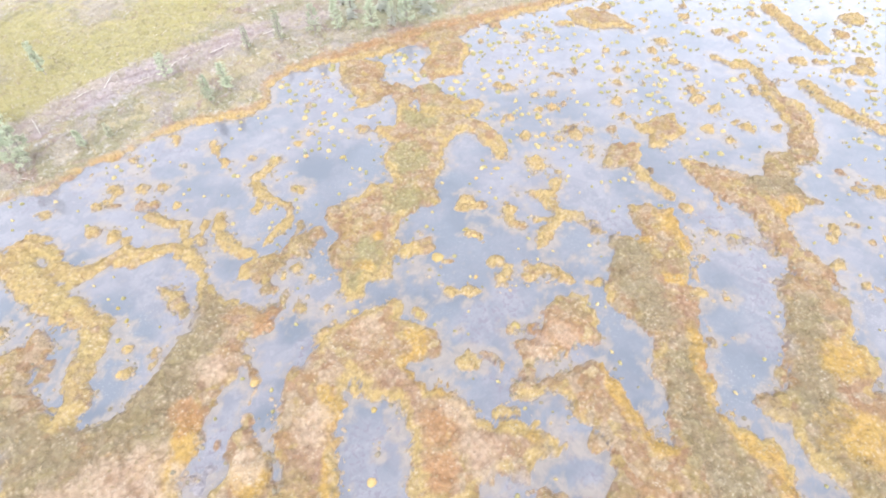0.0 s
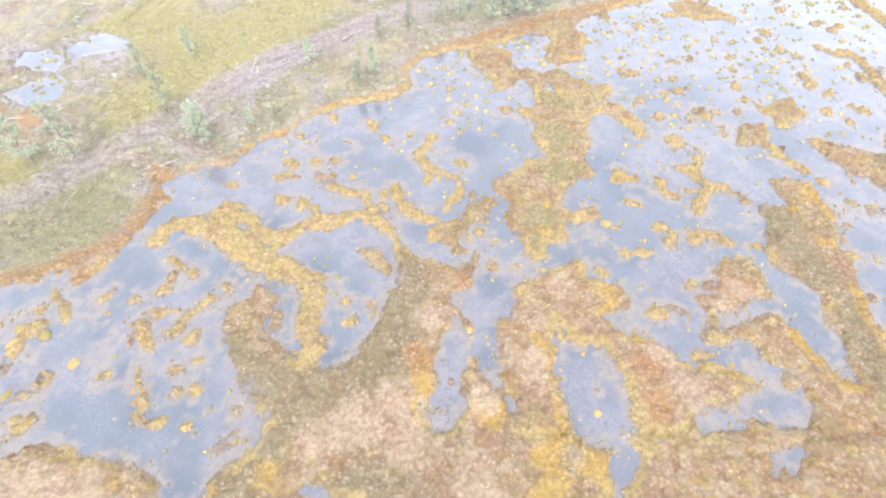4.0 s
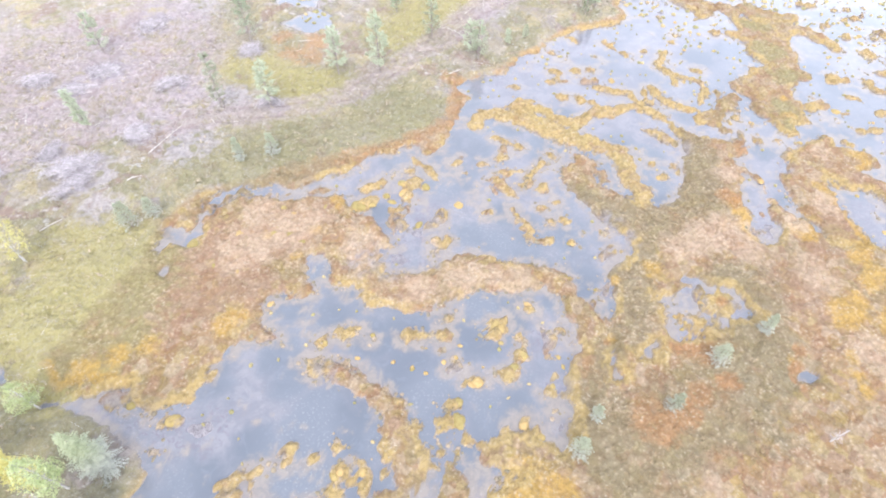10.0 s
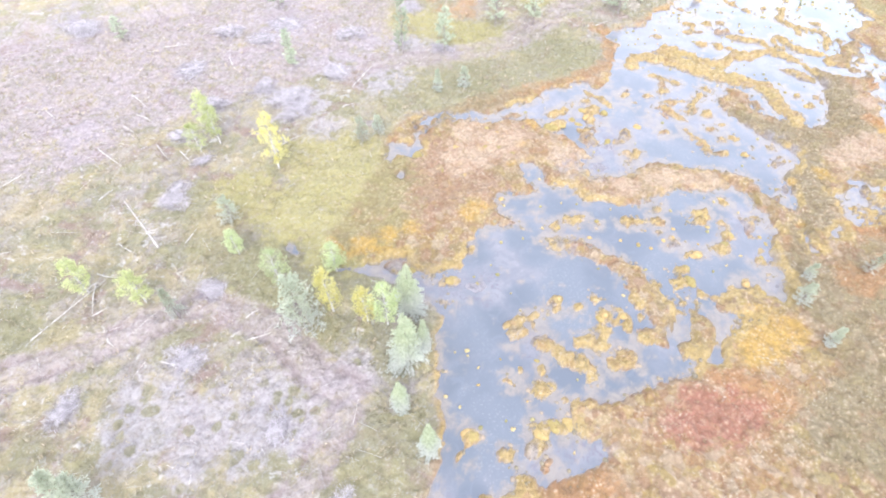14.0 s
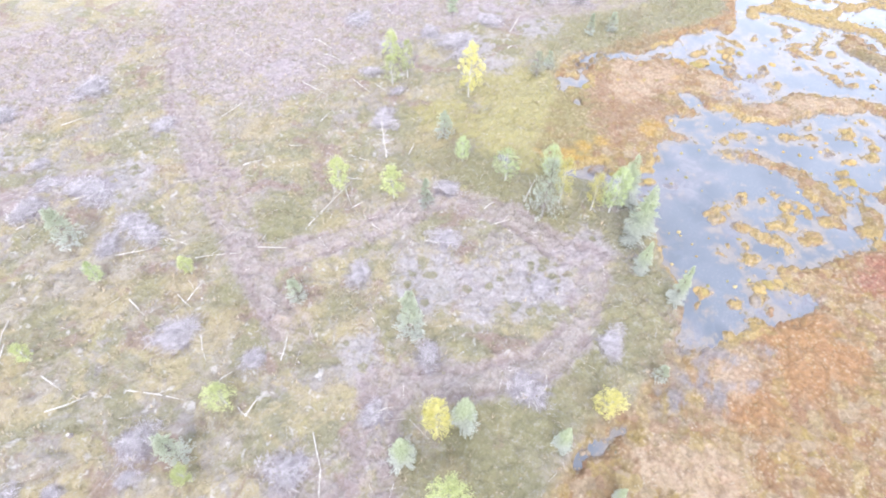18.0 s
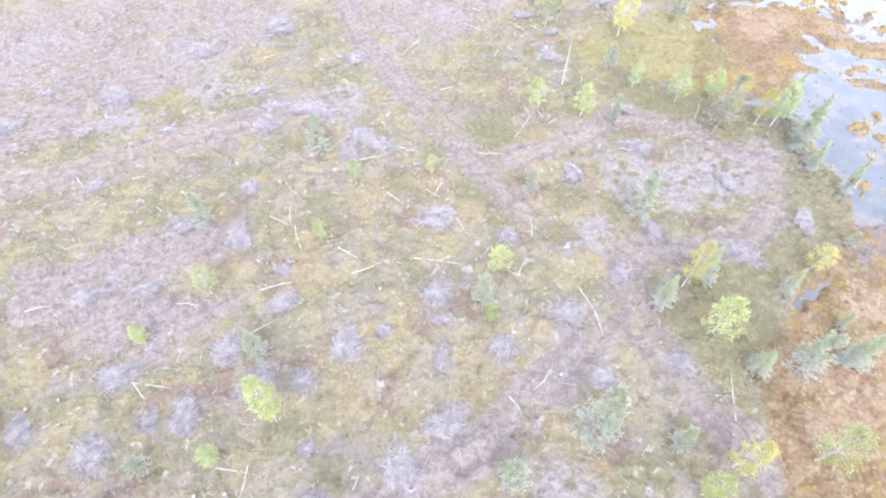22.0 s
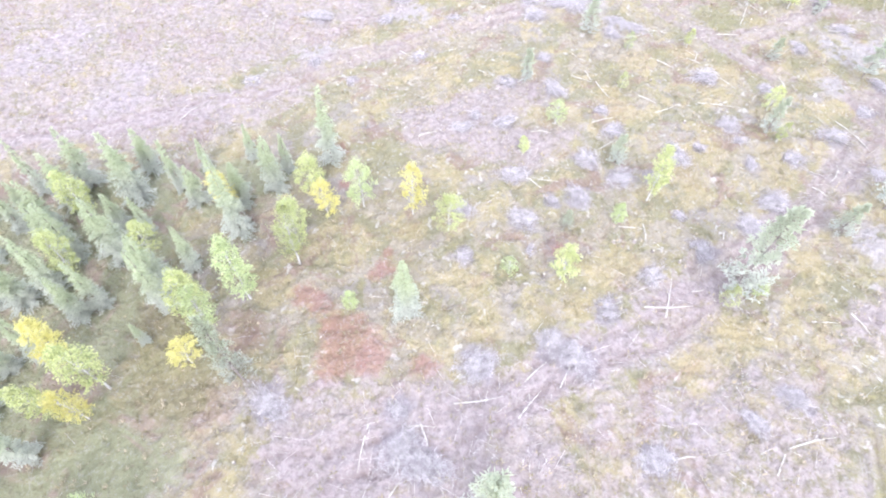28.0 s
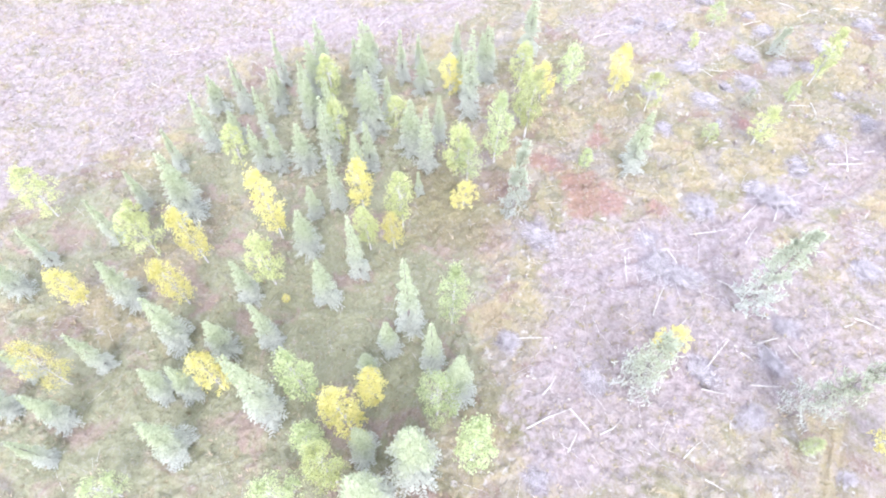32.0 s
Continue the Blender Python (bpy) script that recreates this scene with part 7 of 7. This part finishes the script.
def spruce(seed, slim):
    """A spruce 6 m high: whorls of drooping boughs with sprays of needles."""
    rnd = random.Random(seed)
    root = new("spruce_tree")
    wood, crown = Heap(), Heap()
    wood.stick((0, 0, -0.15), (0, 0, 3.0), 0.09, 0.05, 6)
    wood.stick((0, 0, 3.0), (0, 0, 6.0), 0.05, 0.008, 5)
    z = 0.35
    while z < 5.8:
        h = z / 6
        reach = slim * (1.5 * (1 - h) ** 0.85 + 0.06)
        for b in range(8 if h < 0.7 else 6):
            w = rnd.uniform(0, 2 * math.pi)
            r = reach * rnd.uniform(0.6, 1.1)
            out = Vector((math.cos(w), math.sin(w), 0))
            side = Vector((-out.y, out.x, 0))
            tip = Vector((0, 0, z)) + out * r + Vector((0, 0, -0.28 * r + 0.1 * rnd.random()))
            crown.stick((0, 0, z), tip, 0.014, 0.005, 3)
            steps = max(3, int(r / 0.11))
            for s in range(1, steps + 1):
                q = s / steps
                at = Vector((0, 0, z)).lerp(tip, q)
                size = (0.34 * (1 - 0.55 * q) + 0.05) * min(1.0, 0.4 + r)
                for sgn in (-1, 1):
                    way = (side * sgn + out * rnd.uniform(0.4, 0.9) + Vector((0, 0, rnd.uniform(-0.5, 0.05)))).normalized()
                    crown.leaf(at, way, Vector((-way.y, way.x, rnd.uniform(-0.5, 0.5))).normalized(), size * rnd.uniform(0.8, 1.2), size * 0.42)
        z += 0.22 + 0.12 * (1 - h)
    for _ in range(8):
        way = any_way(rnd, 1.2)
        crown.leaf((0, 0, 5.75), way, way.orthogonal().normalized(), 0.3, 0.08)
    part("trunk", wood.mesh("spruce_trunk", BARK_GREY), root, "grey spruce stem")
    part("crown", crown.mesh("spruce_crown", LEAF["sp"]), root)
    return root


def pine(seed, slim):
    """A thin pine 4 m high: open whorls that end in needle tufts."""
    rnd = random.Random(seed)
    root = new("pine_tree")
    wood, crown = Heap(), Heap()
    wood.stick((0, 0, -0.1), (0.04, 0.02, 2.0), 0.05, 0.032, 6)
    wood.stick((0.04, 0.02, 2.0), (0, 0, 4.0), 0.032, 0.008, 5)
    for k in range(12):
        z = 0.7 + 3.2 * k / 12 + rnd.uniform(-0.1, 0.1)
        h = z / 4
        for b in range(5):
            w = rnd.uniform(0, 2 * math.pi)
            r = slim * rnd.uniform(0.6, 1.0) * (0.3 + 0.75 * math.sin(math.pi * min(1.0, 0.25 + 0.72 * h)))
            tip = Vector((math.cos(w) * r, math.sin(w) * r, z + 0.4 * r))
            wood.stick((0, 0, z), tip, 0.014, 0.006, 3)
            for q in (0.5, 0.72, 0.9, 1.0):
                hub = Vector((0, 0, z)).lerp(tip, q) + any_way(rnd) * 0.07
                for _ in range(9):
                    way = any_way(rnd, 0.5)
                    crown.leaf(hub, way, way.orthogonal().normalized(), rnd.uniform(0.14, 0.24), 0.045)
    part("trunk", wood.mesh("pine_trunk", BARK_GREY), root, "thin grey pine stem")
    part("crown", crown.mesh("pine_crown", LEAF["pn"]), root)
    return root


def pale_pine(seed, slim):
    """A bushy young pine 6 m high: rising whorls in a broad cone of soft needle tufts."""
    rnd = random.Random(seed)
    root = new("pale_pine_tree")
    wood, crown = Heap(), Heap()
    wood.stick((0, 0, -0.1), (0.05, 0.02, 3.0), 0.07, 0.045, 6)
    wood.stick((0.05, 0.02, 3.0), (0, 0, 6.0), 0.045, 0.008, 5)
    for k in range(17):
        z = 0.5 + 5.3 * k / 17 + rnd.uniform(-0.1, 0.1)
        h = z / 6
        for b in range(6):
            w = rnd.uniform(0, 2 * math.pi)
            r = slim * rnd.uniform(0.65, 1.1) * (1.25 * (1 - h) ** 0.75 + 0.1)
            tip = Vector((math.cos(w) * r, math.sin(w) * r, z + 0.3 * r))
            wood.stick((0, 0, z), tip, 0.016, 0.006, 3)
            for q in (0.45, 0.65, 0.85, 1.0):
                hub = Vector((0, 0, z)).lerp(tip, q) + any_way(rnd) * 0.1
                for _ in range(7):
                    way = any_way(rnd, 0.5)
                    crown.leaf(hub, way, way.orthogonal().normalized(), rnd.uniform(0.16, 0.32), 0.07)
    part("trunk", wood.mesh("pale_pine_trunk", BARK_GREY), root, "thin grey pine stem")
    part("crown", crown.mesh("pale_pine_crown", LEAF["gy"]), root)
    return root


def snag(seed):
    """A dead standing tree 4 m high with bare branches."""
    rnd = random.Random(seed)
    root = new("dead_tree")
    wood, twigs = Heap(), Heap()
    wood.stick((0, 0, -0.1), (0.1, 0, 4.0), 0.07, 0.015, 6)
    for k in range(60):
        z = rnd.uniform(0.6, 3.9)
        w, r = rnd.uniform(0, 6.28), rnd.uniform(0.25, 0.8) * (1.2 - z / 4.4)
        twigs.stick((0.025 * z, 0, z), (0.025 * z + math.cos(w) * r, math.sin(w) * r, z + rnd.uniform(-0.2, 0.25)), 0.014, 0.004, 3)
    part("trunk", wood.mesh("snag_trunk", WOOD_PALE), root)
    part("branches", twigs.mesh("snag_branches", TWIGS), root)
    return root


BIRCH_WORDS = {
    "by": "young birch in bright yellow autumn leaf with a white stem",
    "bg": "young birch in lime-green to yellow leaf with a white stem",
    "bp": "young birch in pale green leaf with a white stem",
}
MODELS = {}
for kind in ("by", "bg", "bp"):
    MODELS[kind] = [(birch(n + 40 * len(MODELS), kind, s), 6.0, BIRCH_WORDS[kind], "birch") for n, s in enumerate((0.65, 0.85, 1.02))]
MODELS["sp"] = [(spruce(200 + n, s), 6.0, "young spruce with yellow-green tips and lichen-grey lower boughs", "spruce") for n, s in enumerate((0.55, 0.68, 0.82, 1.0))]
MODELS["pn"] = [(pine(300 + n, s), 4.0, "thin pale pine sapling with open whorls", "pine") for n, s in enumerate((0.5, 0.62, 0.8))]
MODELS["gy"] = [(pale_pine(350 + n, s), 6.0, "soft pale grey-green young pine", "pine") for n, s in enumerate((0.8, 1.0, 1.2))]
MODELS["dd"] = [(snag(400), 4.0, "bare grey dead tree with thin branches", "dead tree")]
USED, SPOTS = set(), []


def plant(kind, x, y, height, rnd):
    """One tree of its kind, on the ground, unless another stands there already."""
    if any(abs(a - x) < 0.7 and abs(b - y) < 0.7 for a, b in SPOTS):
        return
    SPOTS.append((x, y))
    model, tall, words, family = rnd.choice(MODELS[kind])
    s = height / tall
    if family == "birch" and height > 6.5:
        model = MODELS[kind][0][0]
    wide = s * rnd.uniform(0.9, 1.1) * min(1.35, 1.15 * (4.2 / height) ** (0.55 if family == "birch" else 0.42))
    m = pose(x, y, float(floor_at(x, y)) - 0.02, 0, 0, rnd.uniform(0, 360)) @ Matrix.Diagonal((wide, wide, s, 1))
    if model.name not in USED:
        USED.add(model.name)
        model.matrix_basis = m
        ob = model
    else:
        made = {}
        for o in (model, *model.children_recursive):
            made[o] = o.copy()
            scene.collection.objects.link(made[o])
            made[o].parent = made.get(o.parent, o.parent)
        made[model].matrix_basis = m
        ob = made[model]
    size = "small " if height < 2.2 else "tall " if height > 7.5 else ""
    tagged(ob, size + words, family + " tree" if family != "dead tree" else family, group=family + " trees of the bog edge")


tree_rnd = random.Random(7)
for kind, x, y, height in TREES:
    plant(kind, x, y, max(0.8, height), tree_rnd)
for count, points in STANDS:
    box = np.array(points)
    tries = 0
    while count and tries < 4000:
        tries += 1
        x, y = (tree_rnd.uniform(box[:, n].min(), box[:, n].max()) for n in (0, 1))
        if to_line(np.array([x]), np.array([y]), points, True)[0] < 0 or any(math.hypot(a - x, b - y) < 1.6 for a, b in SPOTS):
            continue
        plant("sp" if tree_rnd.random() < 0.86 else tree_rnd.choice(("bg", "bp")), x, y, tree_rnd.uniform(3.6, 6.4), tree_rnd)
        count -= 1
for rows in MODELS.values():
    for model, *_ in rows:
        if model.name not in USED:
            for o in (*model.children_recursive, model):
                bpy.data.objects.remove(o)

# ---- moss cushions in the water ----


def dome(seed, rings=4, sides=12):
    rnd = random.Random(seed)
    v, f = [(0, 0, 1.0)], []
    for r in range(1, rings + 1):
        for s in range(sides):
            w = 2 * math.pi * s / sides
            q = r / rings * (1 + 0.28 * noise.noise((math.cos(w) * 1.3 + seed, math.sin(w) * 1.3, 0)) + rnd.uniform(-0.06, 0.06))
            v.append((q * math.cos(w), q * math.sin(w), (1 - (r / rings) ** 2.4) + rnd.uniform(-0.1, 0.1) - (0.35 if r == rings else 0)))
    for s in range(sides):
        f.append((0, 1 + s, 1 + (s + 1) % sides))
    for r in range(rings - 1):
        for s in range(sides):
            a, b = 1 + r * sides + s, 1 + r * sides + (s + 1) % sides
            f.append((a, a + sides, b + sides, b))
    return v, f


DOMES = [mesh_of("moss_cushion", *dome(n), CUSHION, True) for n in range(6)]
rnd = random.Random(21)
for x, y, r in CUSHIONS:
    ob = new("moss_cushion", rnd.choice(DOMES))
    z = max(-0.02, min(0.14, float(floor_at(x, y)) - 0.04))
    ob.matrix_basis = pose(x, y, z, 0, 0, rnd.uniform(0, 360)) @ Matrix.Diagonal((r * rnd.uniform(0.95, 1.25), r * rnd.uniform(0.75, 1.0), 0.10 + 0.10 * r, 1))
    tagged(ob, "golden sphagnum cushion standing in the bog water", "moss", group="moss cushions in the pools")

small = Heap()
made, tries = 0, 0
while made < 1500 and tries < 90000:
    tries += 1
    x, y = rnd.uniform(-60, 66), rnd.uniform(-20, 72)
    if not 0 < y - SLOPE * x - V0 < V1 - V0 or LAND[cell(x, y)] > -0.3:
        continue
    far = float(smooth(np.array(y - 0.0 * x), 18, 50))
    if rnd.random() > 0.16 + 0.84 * far * (0.25 + 0.75 * float(value_noise(np.array(x), np.array(y), 6.0, 5) > 0.5)):
        continue
    v, f = dome(made % 7, 2, 7)
    r, n = rnd.uniform(0.10, 0.22) + 0.35 * far * rnd.random() ** 2, len(small.v)
    t, e = rnd.uniform(0, 6.28), rnd.uniform(0.5, 1.0)
    for a, b, c in v:
        a, b = a * r, b * r * e
        small.v.append((x + a * math.cos(t) - b * math.sin(t), y + a * math.sin(t) + b * math.cos(t), c * (0.10 + 0.25 * r)))
    small.f += [tuple(n + q for q in face) for face in f]
    made += 1
tagged(new("small_moss_cushions", small.mesh("small_moss_cushions", CUSHION_SMALL, True)), "small ochre moss tufts dotted over the open water", "moss", kind="stuff")


# ---- cut branches and stems on the clearing ----
def pile_model(seed):
    rnd = random.Random(seed)
    h = Heap()
    for _ in range(860):
        d = rnd.random() ** 0.6
        w = rnd.uniform(0, 6.28)
        d *= 0.72 + 0.3 * math.sin(2 * w + seed) + 0.22 * math.sin(3 * w + 2.1 * seed)
        at = Vector((d * math.cos(w), d * math.sin(w), max(0.01, 0.30 * (1 - d * d) * rnd.random() ** 0.5)))
        way = any_way(rnd)
        way.z *= 0.3
        l = rnd.uniform(0.15, 0.45)
        h.stick(at - way * l, at + way * l, 0.005, 0.0025, 3, False)
    return h.mesh("twigs", TWIGS)


PILES = [pile_model(n) for n in range(5)]
BOUGH = []
for n in range(3):
    h = Heap()
    h.stick((-0.6, 0, 0.26), (0.7, 0.1 * n, 0.14), 0.012, 0.005, 5)
    BOUGH.append(h.mesh("bough", WOOD_PALE))
rnd = random.Random(33)
heaps = []
for x, y, r in SLASH:
    if any(math.hypot(a - x, b - y) < 0.8 for a, b in heaps):
        continue
    heaps.append((x, y))
    root = new("branch_pile")
    root.matrix_basis = pose(x, y, float(floor_at(x, y)) - 0.03, 0, 0, rnd.uniform(0, 360)) @ Matrix.Diagonal((r * rnd.uniform(1.2, 1.75), r * rnd.uniform(0.95, 1.35), min(1.3, 0.75 * r + 0.2), 1))
    tagged(part("brush", rnd.choice(PILES), root), kind="stuff")
    for _ in range(3):
        b = part("bough", rnd.choice(BOUGH), root, "pale bare bough")
        b.matrix_basis = pose(rnd.uniform(-0.3, 0.3), rnd.uniform(-0.3, 0.3), 0.02, rnd.uniform(-8, 8), rnd.uniform(-8, 8), rnd.uniform(0, 360))
    tagged(root, "heap of greyish-purple cut branches on the clearing", "branch pile", group="branch piles on the clearing")

for ax, ay, bx, by in STEMS:
    h = Heap()
    a, b = Vector((ax, ay, float(floor_at(ax, ay)) + 0.06)), Vector((bx, by, float(floor_at(bx, by)) + 0.05))
    k = (a + b) / 2 + Vector((rnd.uniform(-0.12, 0.12), rnd.uniform(-0.12, 0.12), 0.04))
    k.z = max(k.z, float(floor_at(k.x, k.y)) + 0.05)
    k, b = k - a, b - a
    h.stick((0, 0, 0), k, 0.045, 0.036, 7)
    h.stick(k, b, 0.036, 0.015, 7)
    if b.length > 2.4:
        w = Vector((-b.y, b.x, 0)).normalized()
        h.stick(k, k + b * 0.22 + w * 0.5 + Vector((0, 0, 0.12)), 0.018, 0.007, 4)
    ob = new("felled_stem", h.mesh("felled_stem", WOOD_PALE, False))
    ob.location = a
    tagged(ob, "bleached pale felled birch stem lying on the clearing", "log", group="felled stems")


def stump_model(seed):
    """A low cut stump of unit radius: flared bark round a pale sawn face."""
    rnd = random.Random(seed)
    side, face = Heap(), Heap()
    flare = [rnd.uniform(0.9, 1.3) for _ in range(10)]
    rows = []
    for z, grow in ((-0.3, 1.45), (0.35, 1.12), (1.0, 1.0)):
        rows.append([(math.cos(n * 0.6283) * grow * (1 + (flare[n] - 1) * (grow - 0.8)), math.sin(n * 0.6283) * grow * (1 + (flare[n] - 1) * (grow - 0.8)), z) for n in range(10)])
    side.v = [p for row in rows for p in row]
    side.f = [(10 * k + n, 10 * k + (n + 1) % 10, 10 * k + 10 + (n + 1) % 10, 10 * k + 10 + n) for k in range(2) for n in range(10)]
    face.v = [(0, 0, 1.03)] + [(x * 0.97, y * 0.97, 1.005) for x, y, z in rows[2]]
    face.f = [(0, 1 + n, 1 + (n + 1) % 10) for n in range(10)]
    return side.mesh("bark", BARK_GREY), face.mesh("sawn_face", SAWN)


STUMP_MODELS = [stump_model(n) for n in range(4)]
for x, y, r in STUMPS:
    root = new("tree_stump")
    root.matrix_basis = pose(x, y, float(floor_at(x, y)) + 0.02, rnd.uniform(-5, 5), rnd.uniform(-5, 5), rnd.uniform(0, 360)) @ Matrix.Diagonal((r, r, rnd.uniform(0.16, 0.26), 1))
    bark, face = rnd.choice(STUMP_MODELS)
    part("bark", bark, root, "grey flared bark")
    part("sawn_face", face, root, "pale sawn top")
    tagged(root, "low grey tree stump with a pale sawn top on the clearing", "tree stump", group="tree stumps on the clearing")


# ---- sedge, heath and litter ----
def scatter(count, seed, want):
    r = np.random.RandomState(seed)
    x = r.uniform(X0 + 2, X1 - 2, count)
    y = SLOPE * x + r.uniform(V0 + 1, V1 - 1, count)
    c = cell(x, y)
    keep = r.rand(count) < want(c)
    return x[keep], y[keep], HEIGHT[c[keep]], r


def fans(name, places, blades, size, spread, material, words, family):
    """Many small fans of blades as one mesh."""
    x, y, z, r = places
    n = len(x)
    w = r.uniform(0, 2 * np.pi, (n, blades))
    tall = size * r.uniform(0.5, 1.25, (n, 1)) * r.uniform(0.7, 1.1, (n, blades))
    reach = spread * tall
    at = np.stack([x, y, z - 0.02], 1)[:, None] + np.stack([np.cos(w), np.sin(w), 0 * w], -1) * 0.3 * reach[..., None]
    side = np.stack([-np.sin(w), np.cos(w), 0 * w], -1) * (0.16 * tall)[..., None]
    tip = at + np.stack([np.cos(w) * reach, np.sin(w) * reach, tall], -1)
    v = np.stack([at - side, at + side, tip], 2).reshape(-1, 3)
    me = bpy.data.meshes.new(name)
    f = np.arange(len(v), dtype=np.int32)
    me.vertices.add(len(v))
    me.vertices.foreach_set("co", v.ravel().astype(np.float32))
    me.loops.add(len(v))
    me.loops.foreach_set("vertex_index", f)
    me.polygons.add(len(v) // 3)
    me.polygons.foreach_set("loop_start", f[::3].copy())
    me.update(calc_edges=True)
    me.materials.append(material)
    tagged(new(name, me), words, family, kind="stuff")


moss_grown = lambda c: (1 - DRY[c]) * smooth(LAND[c], 0.2, 0.8) * (0.25 + 0.75 * LAYER["olive"][c])
fans("sedge_tufts", scatter(150000, 3, moss_grown), 5, 0.17, 0.9, SEDGE, "dry straw-coloured sedge tufts on the moss", "grass")


def knobs(name, places, lo, hi, material, words):
    """Many low uneven domes of moss as one mesh."""
    x, y, z, r = places
    n, sides = len(x), 7
    turn = np.arange(sides) * 2 * np.pi / sides
    w = turn[None, None] + r.uniform(0, 1, (n, 1, 1))
    size = (lo + (hi - lo) * r.rand(n) ** 2.2)[:, None, None]
    ring = np.array([0.55, 1.0])[None, :, None] * size * r.uniform(0.75, 1.2, (n, 2, sides))
    high = np.array([0.8, -0.35])[None, :, None] * (0.03 + 0.3 * size) * np.ones((1, 1, sides))
    base = np.maximum(z, 0.0)[:, None, None]
    rows = np.stack([x[:, None, None] + ring * np.cos(w), y[:, None, None] + ring * np.sin(w), base + high], -1).reshape(n, -1, 3)
    top = np.stack([x, y, np.maximum(z, 0.0) + 0.035 + 0.32 * size[:, 0, 0]], -1)[:, None]
    v = np.concatenate([top, rows], 1).reshape(-1, 3)
    tri = [(0, 1 + k, 1 + (k + 1) % sides) for k in range(sides)]
    for k in range(sides):
        a, b = 1 + k, 1 + (k + 1) % sides
        tri += [(a, a + sides, b + sides), (a, b + sides, b)]
    f = (np.array(tri, dtype=np.int32)[None] + (np.arange(n, dtype=np.int32) * (1 + 2 * sides))[:, None, None]).ravel()
    me = bpy.data.meshes.new(name)
    me.vertices.add(len(v))
    me.vertices.foreach_set("co", v.ravel().astype(np.float32))
    me.loops.add(len(f))
    me.loops.foreach_set("vertex_index", f)
    me.polygons.add(len(f) // 3)
    me.polygons.foreach_set("loop_start", np.arange(0, len(f), 3, dtype=np.int32))
    me.polygons.foreach_set("use_smooth", np.ones(len(f) // 3, dtype=bool))
    me.update(calc_edges=True)
    me.materials.append(material)
    tagged(new(name, me), words, "moss", kind="stuff")


PATCHY = smooth(fractal(px, py, 2.4, 211, 3), 0.44, 0.6)
shore_grown = lambda c: (1 - smooth(DRY[c], 0.0, 0.2)) * PATCHY[c] * smooth(LAND[c], -0.6, -0.05) * (1 - smooth(LAND[c], 0.05, 0.35))
knobs("shore_moss", scatter(240000, 9, shore_grown), 0.06, 0.2, MOSS_KNOB, "knobbly tan and ochre moss clumps along the broken pool shores")
heath_grown = lambda c: DRY[c] * smooth(LAND[c], 0.3, 1.0) * (1 - 0.85 * LAYER["track"][c]) * (1 - 0.7 * LAYER["lichen"][c]) * 0.45
fans("heath_shrubs", scatter(110000, 4, heath_grown), 6, 0.24, 0.9, HEATH, "low olive and brown heath shrubs on the forest floor", "shrubs")

litter = Heap()
x, y, z, r = scatter(30000, 6, lambda c: DRY[c] * smooth(LAND[c], 0.3, 1.0) * np.clip(0.12 + 0.4 * LAYER["track"][c] + 0.9 * LAYER["brash_and_haze"][c], 0, 1))
for a, b, c in zip(x, y, z):
    w, l = r.uniform(0, 6.28), r.uniform(0.2, 0.7) + 0.6 * r.rand() ** 5
    d = Vector((math.cos(w) * l, math.sin(w) * l, r.uniform(-0.03, 0.05)))
    at = Vector((a, b, c + 0.05))
    litter.stick(at - d, at + d, 0.011, 0.005, 3, False)
tagged(new("twig_litter", litter.mesh("twig_litter", STICKS)), "scattered cut twigs on the clearing floor", "twigs", kind="stuff")
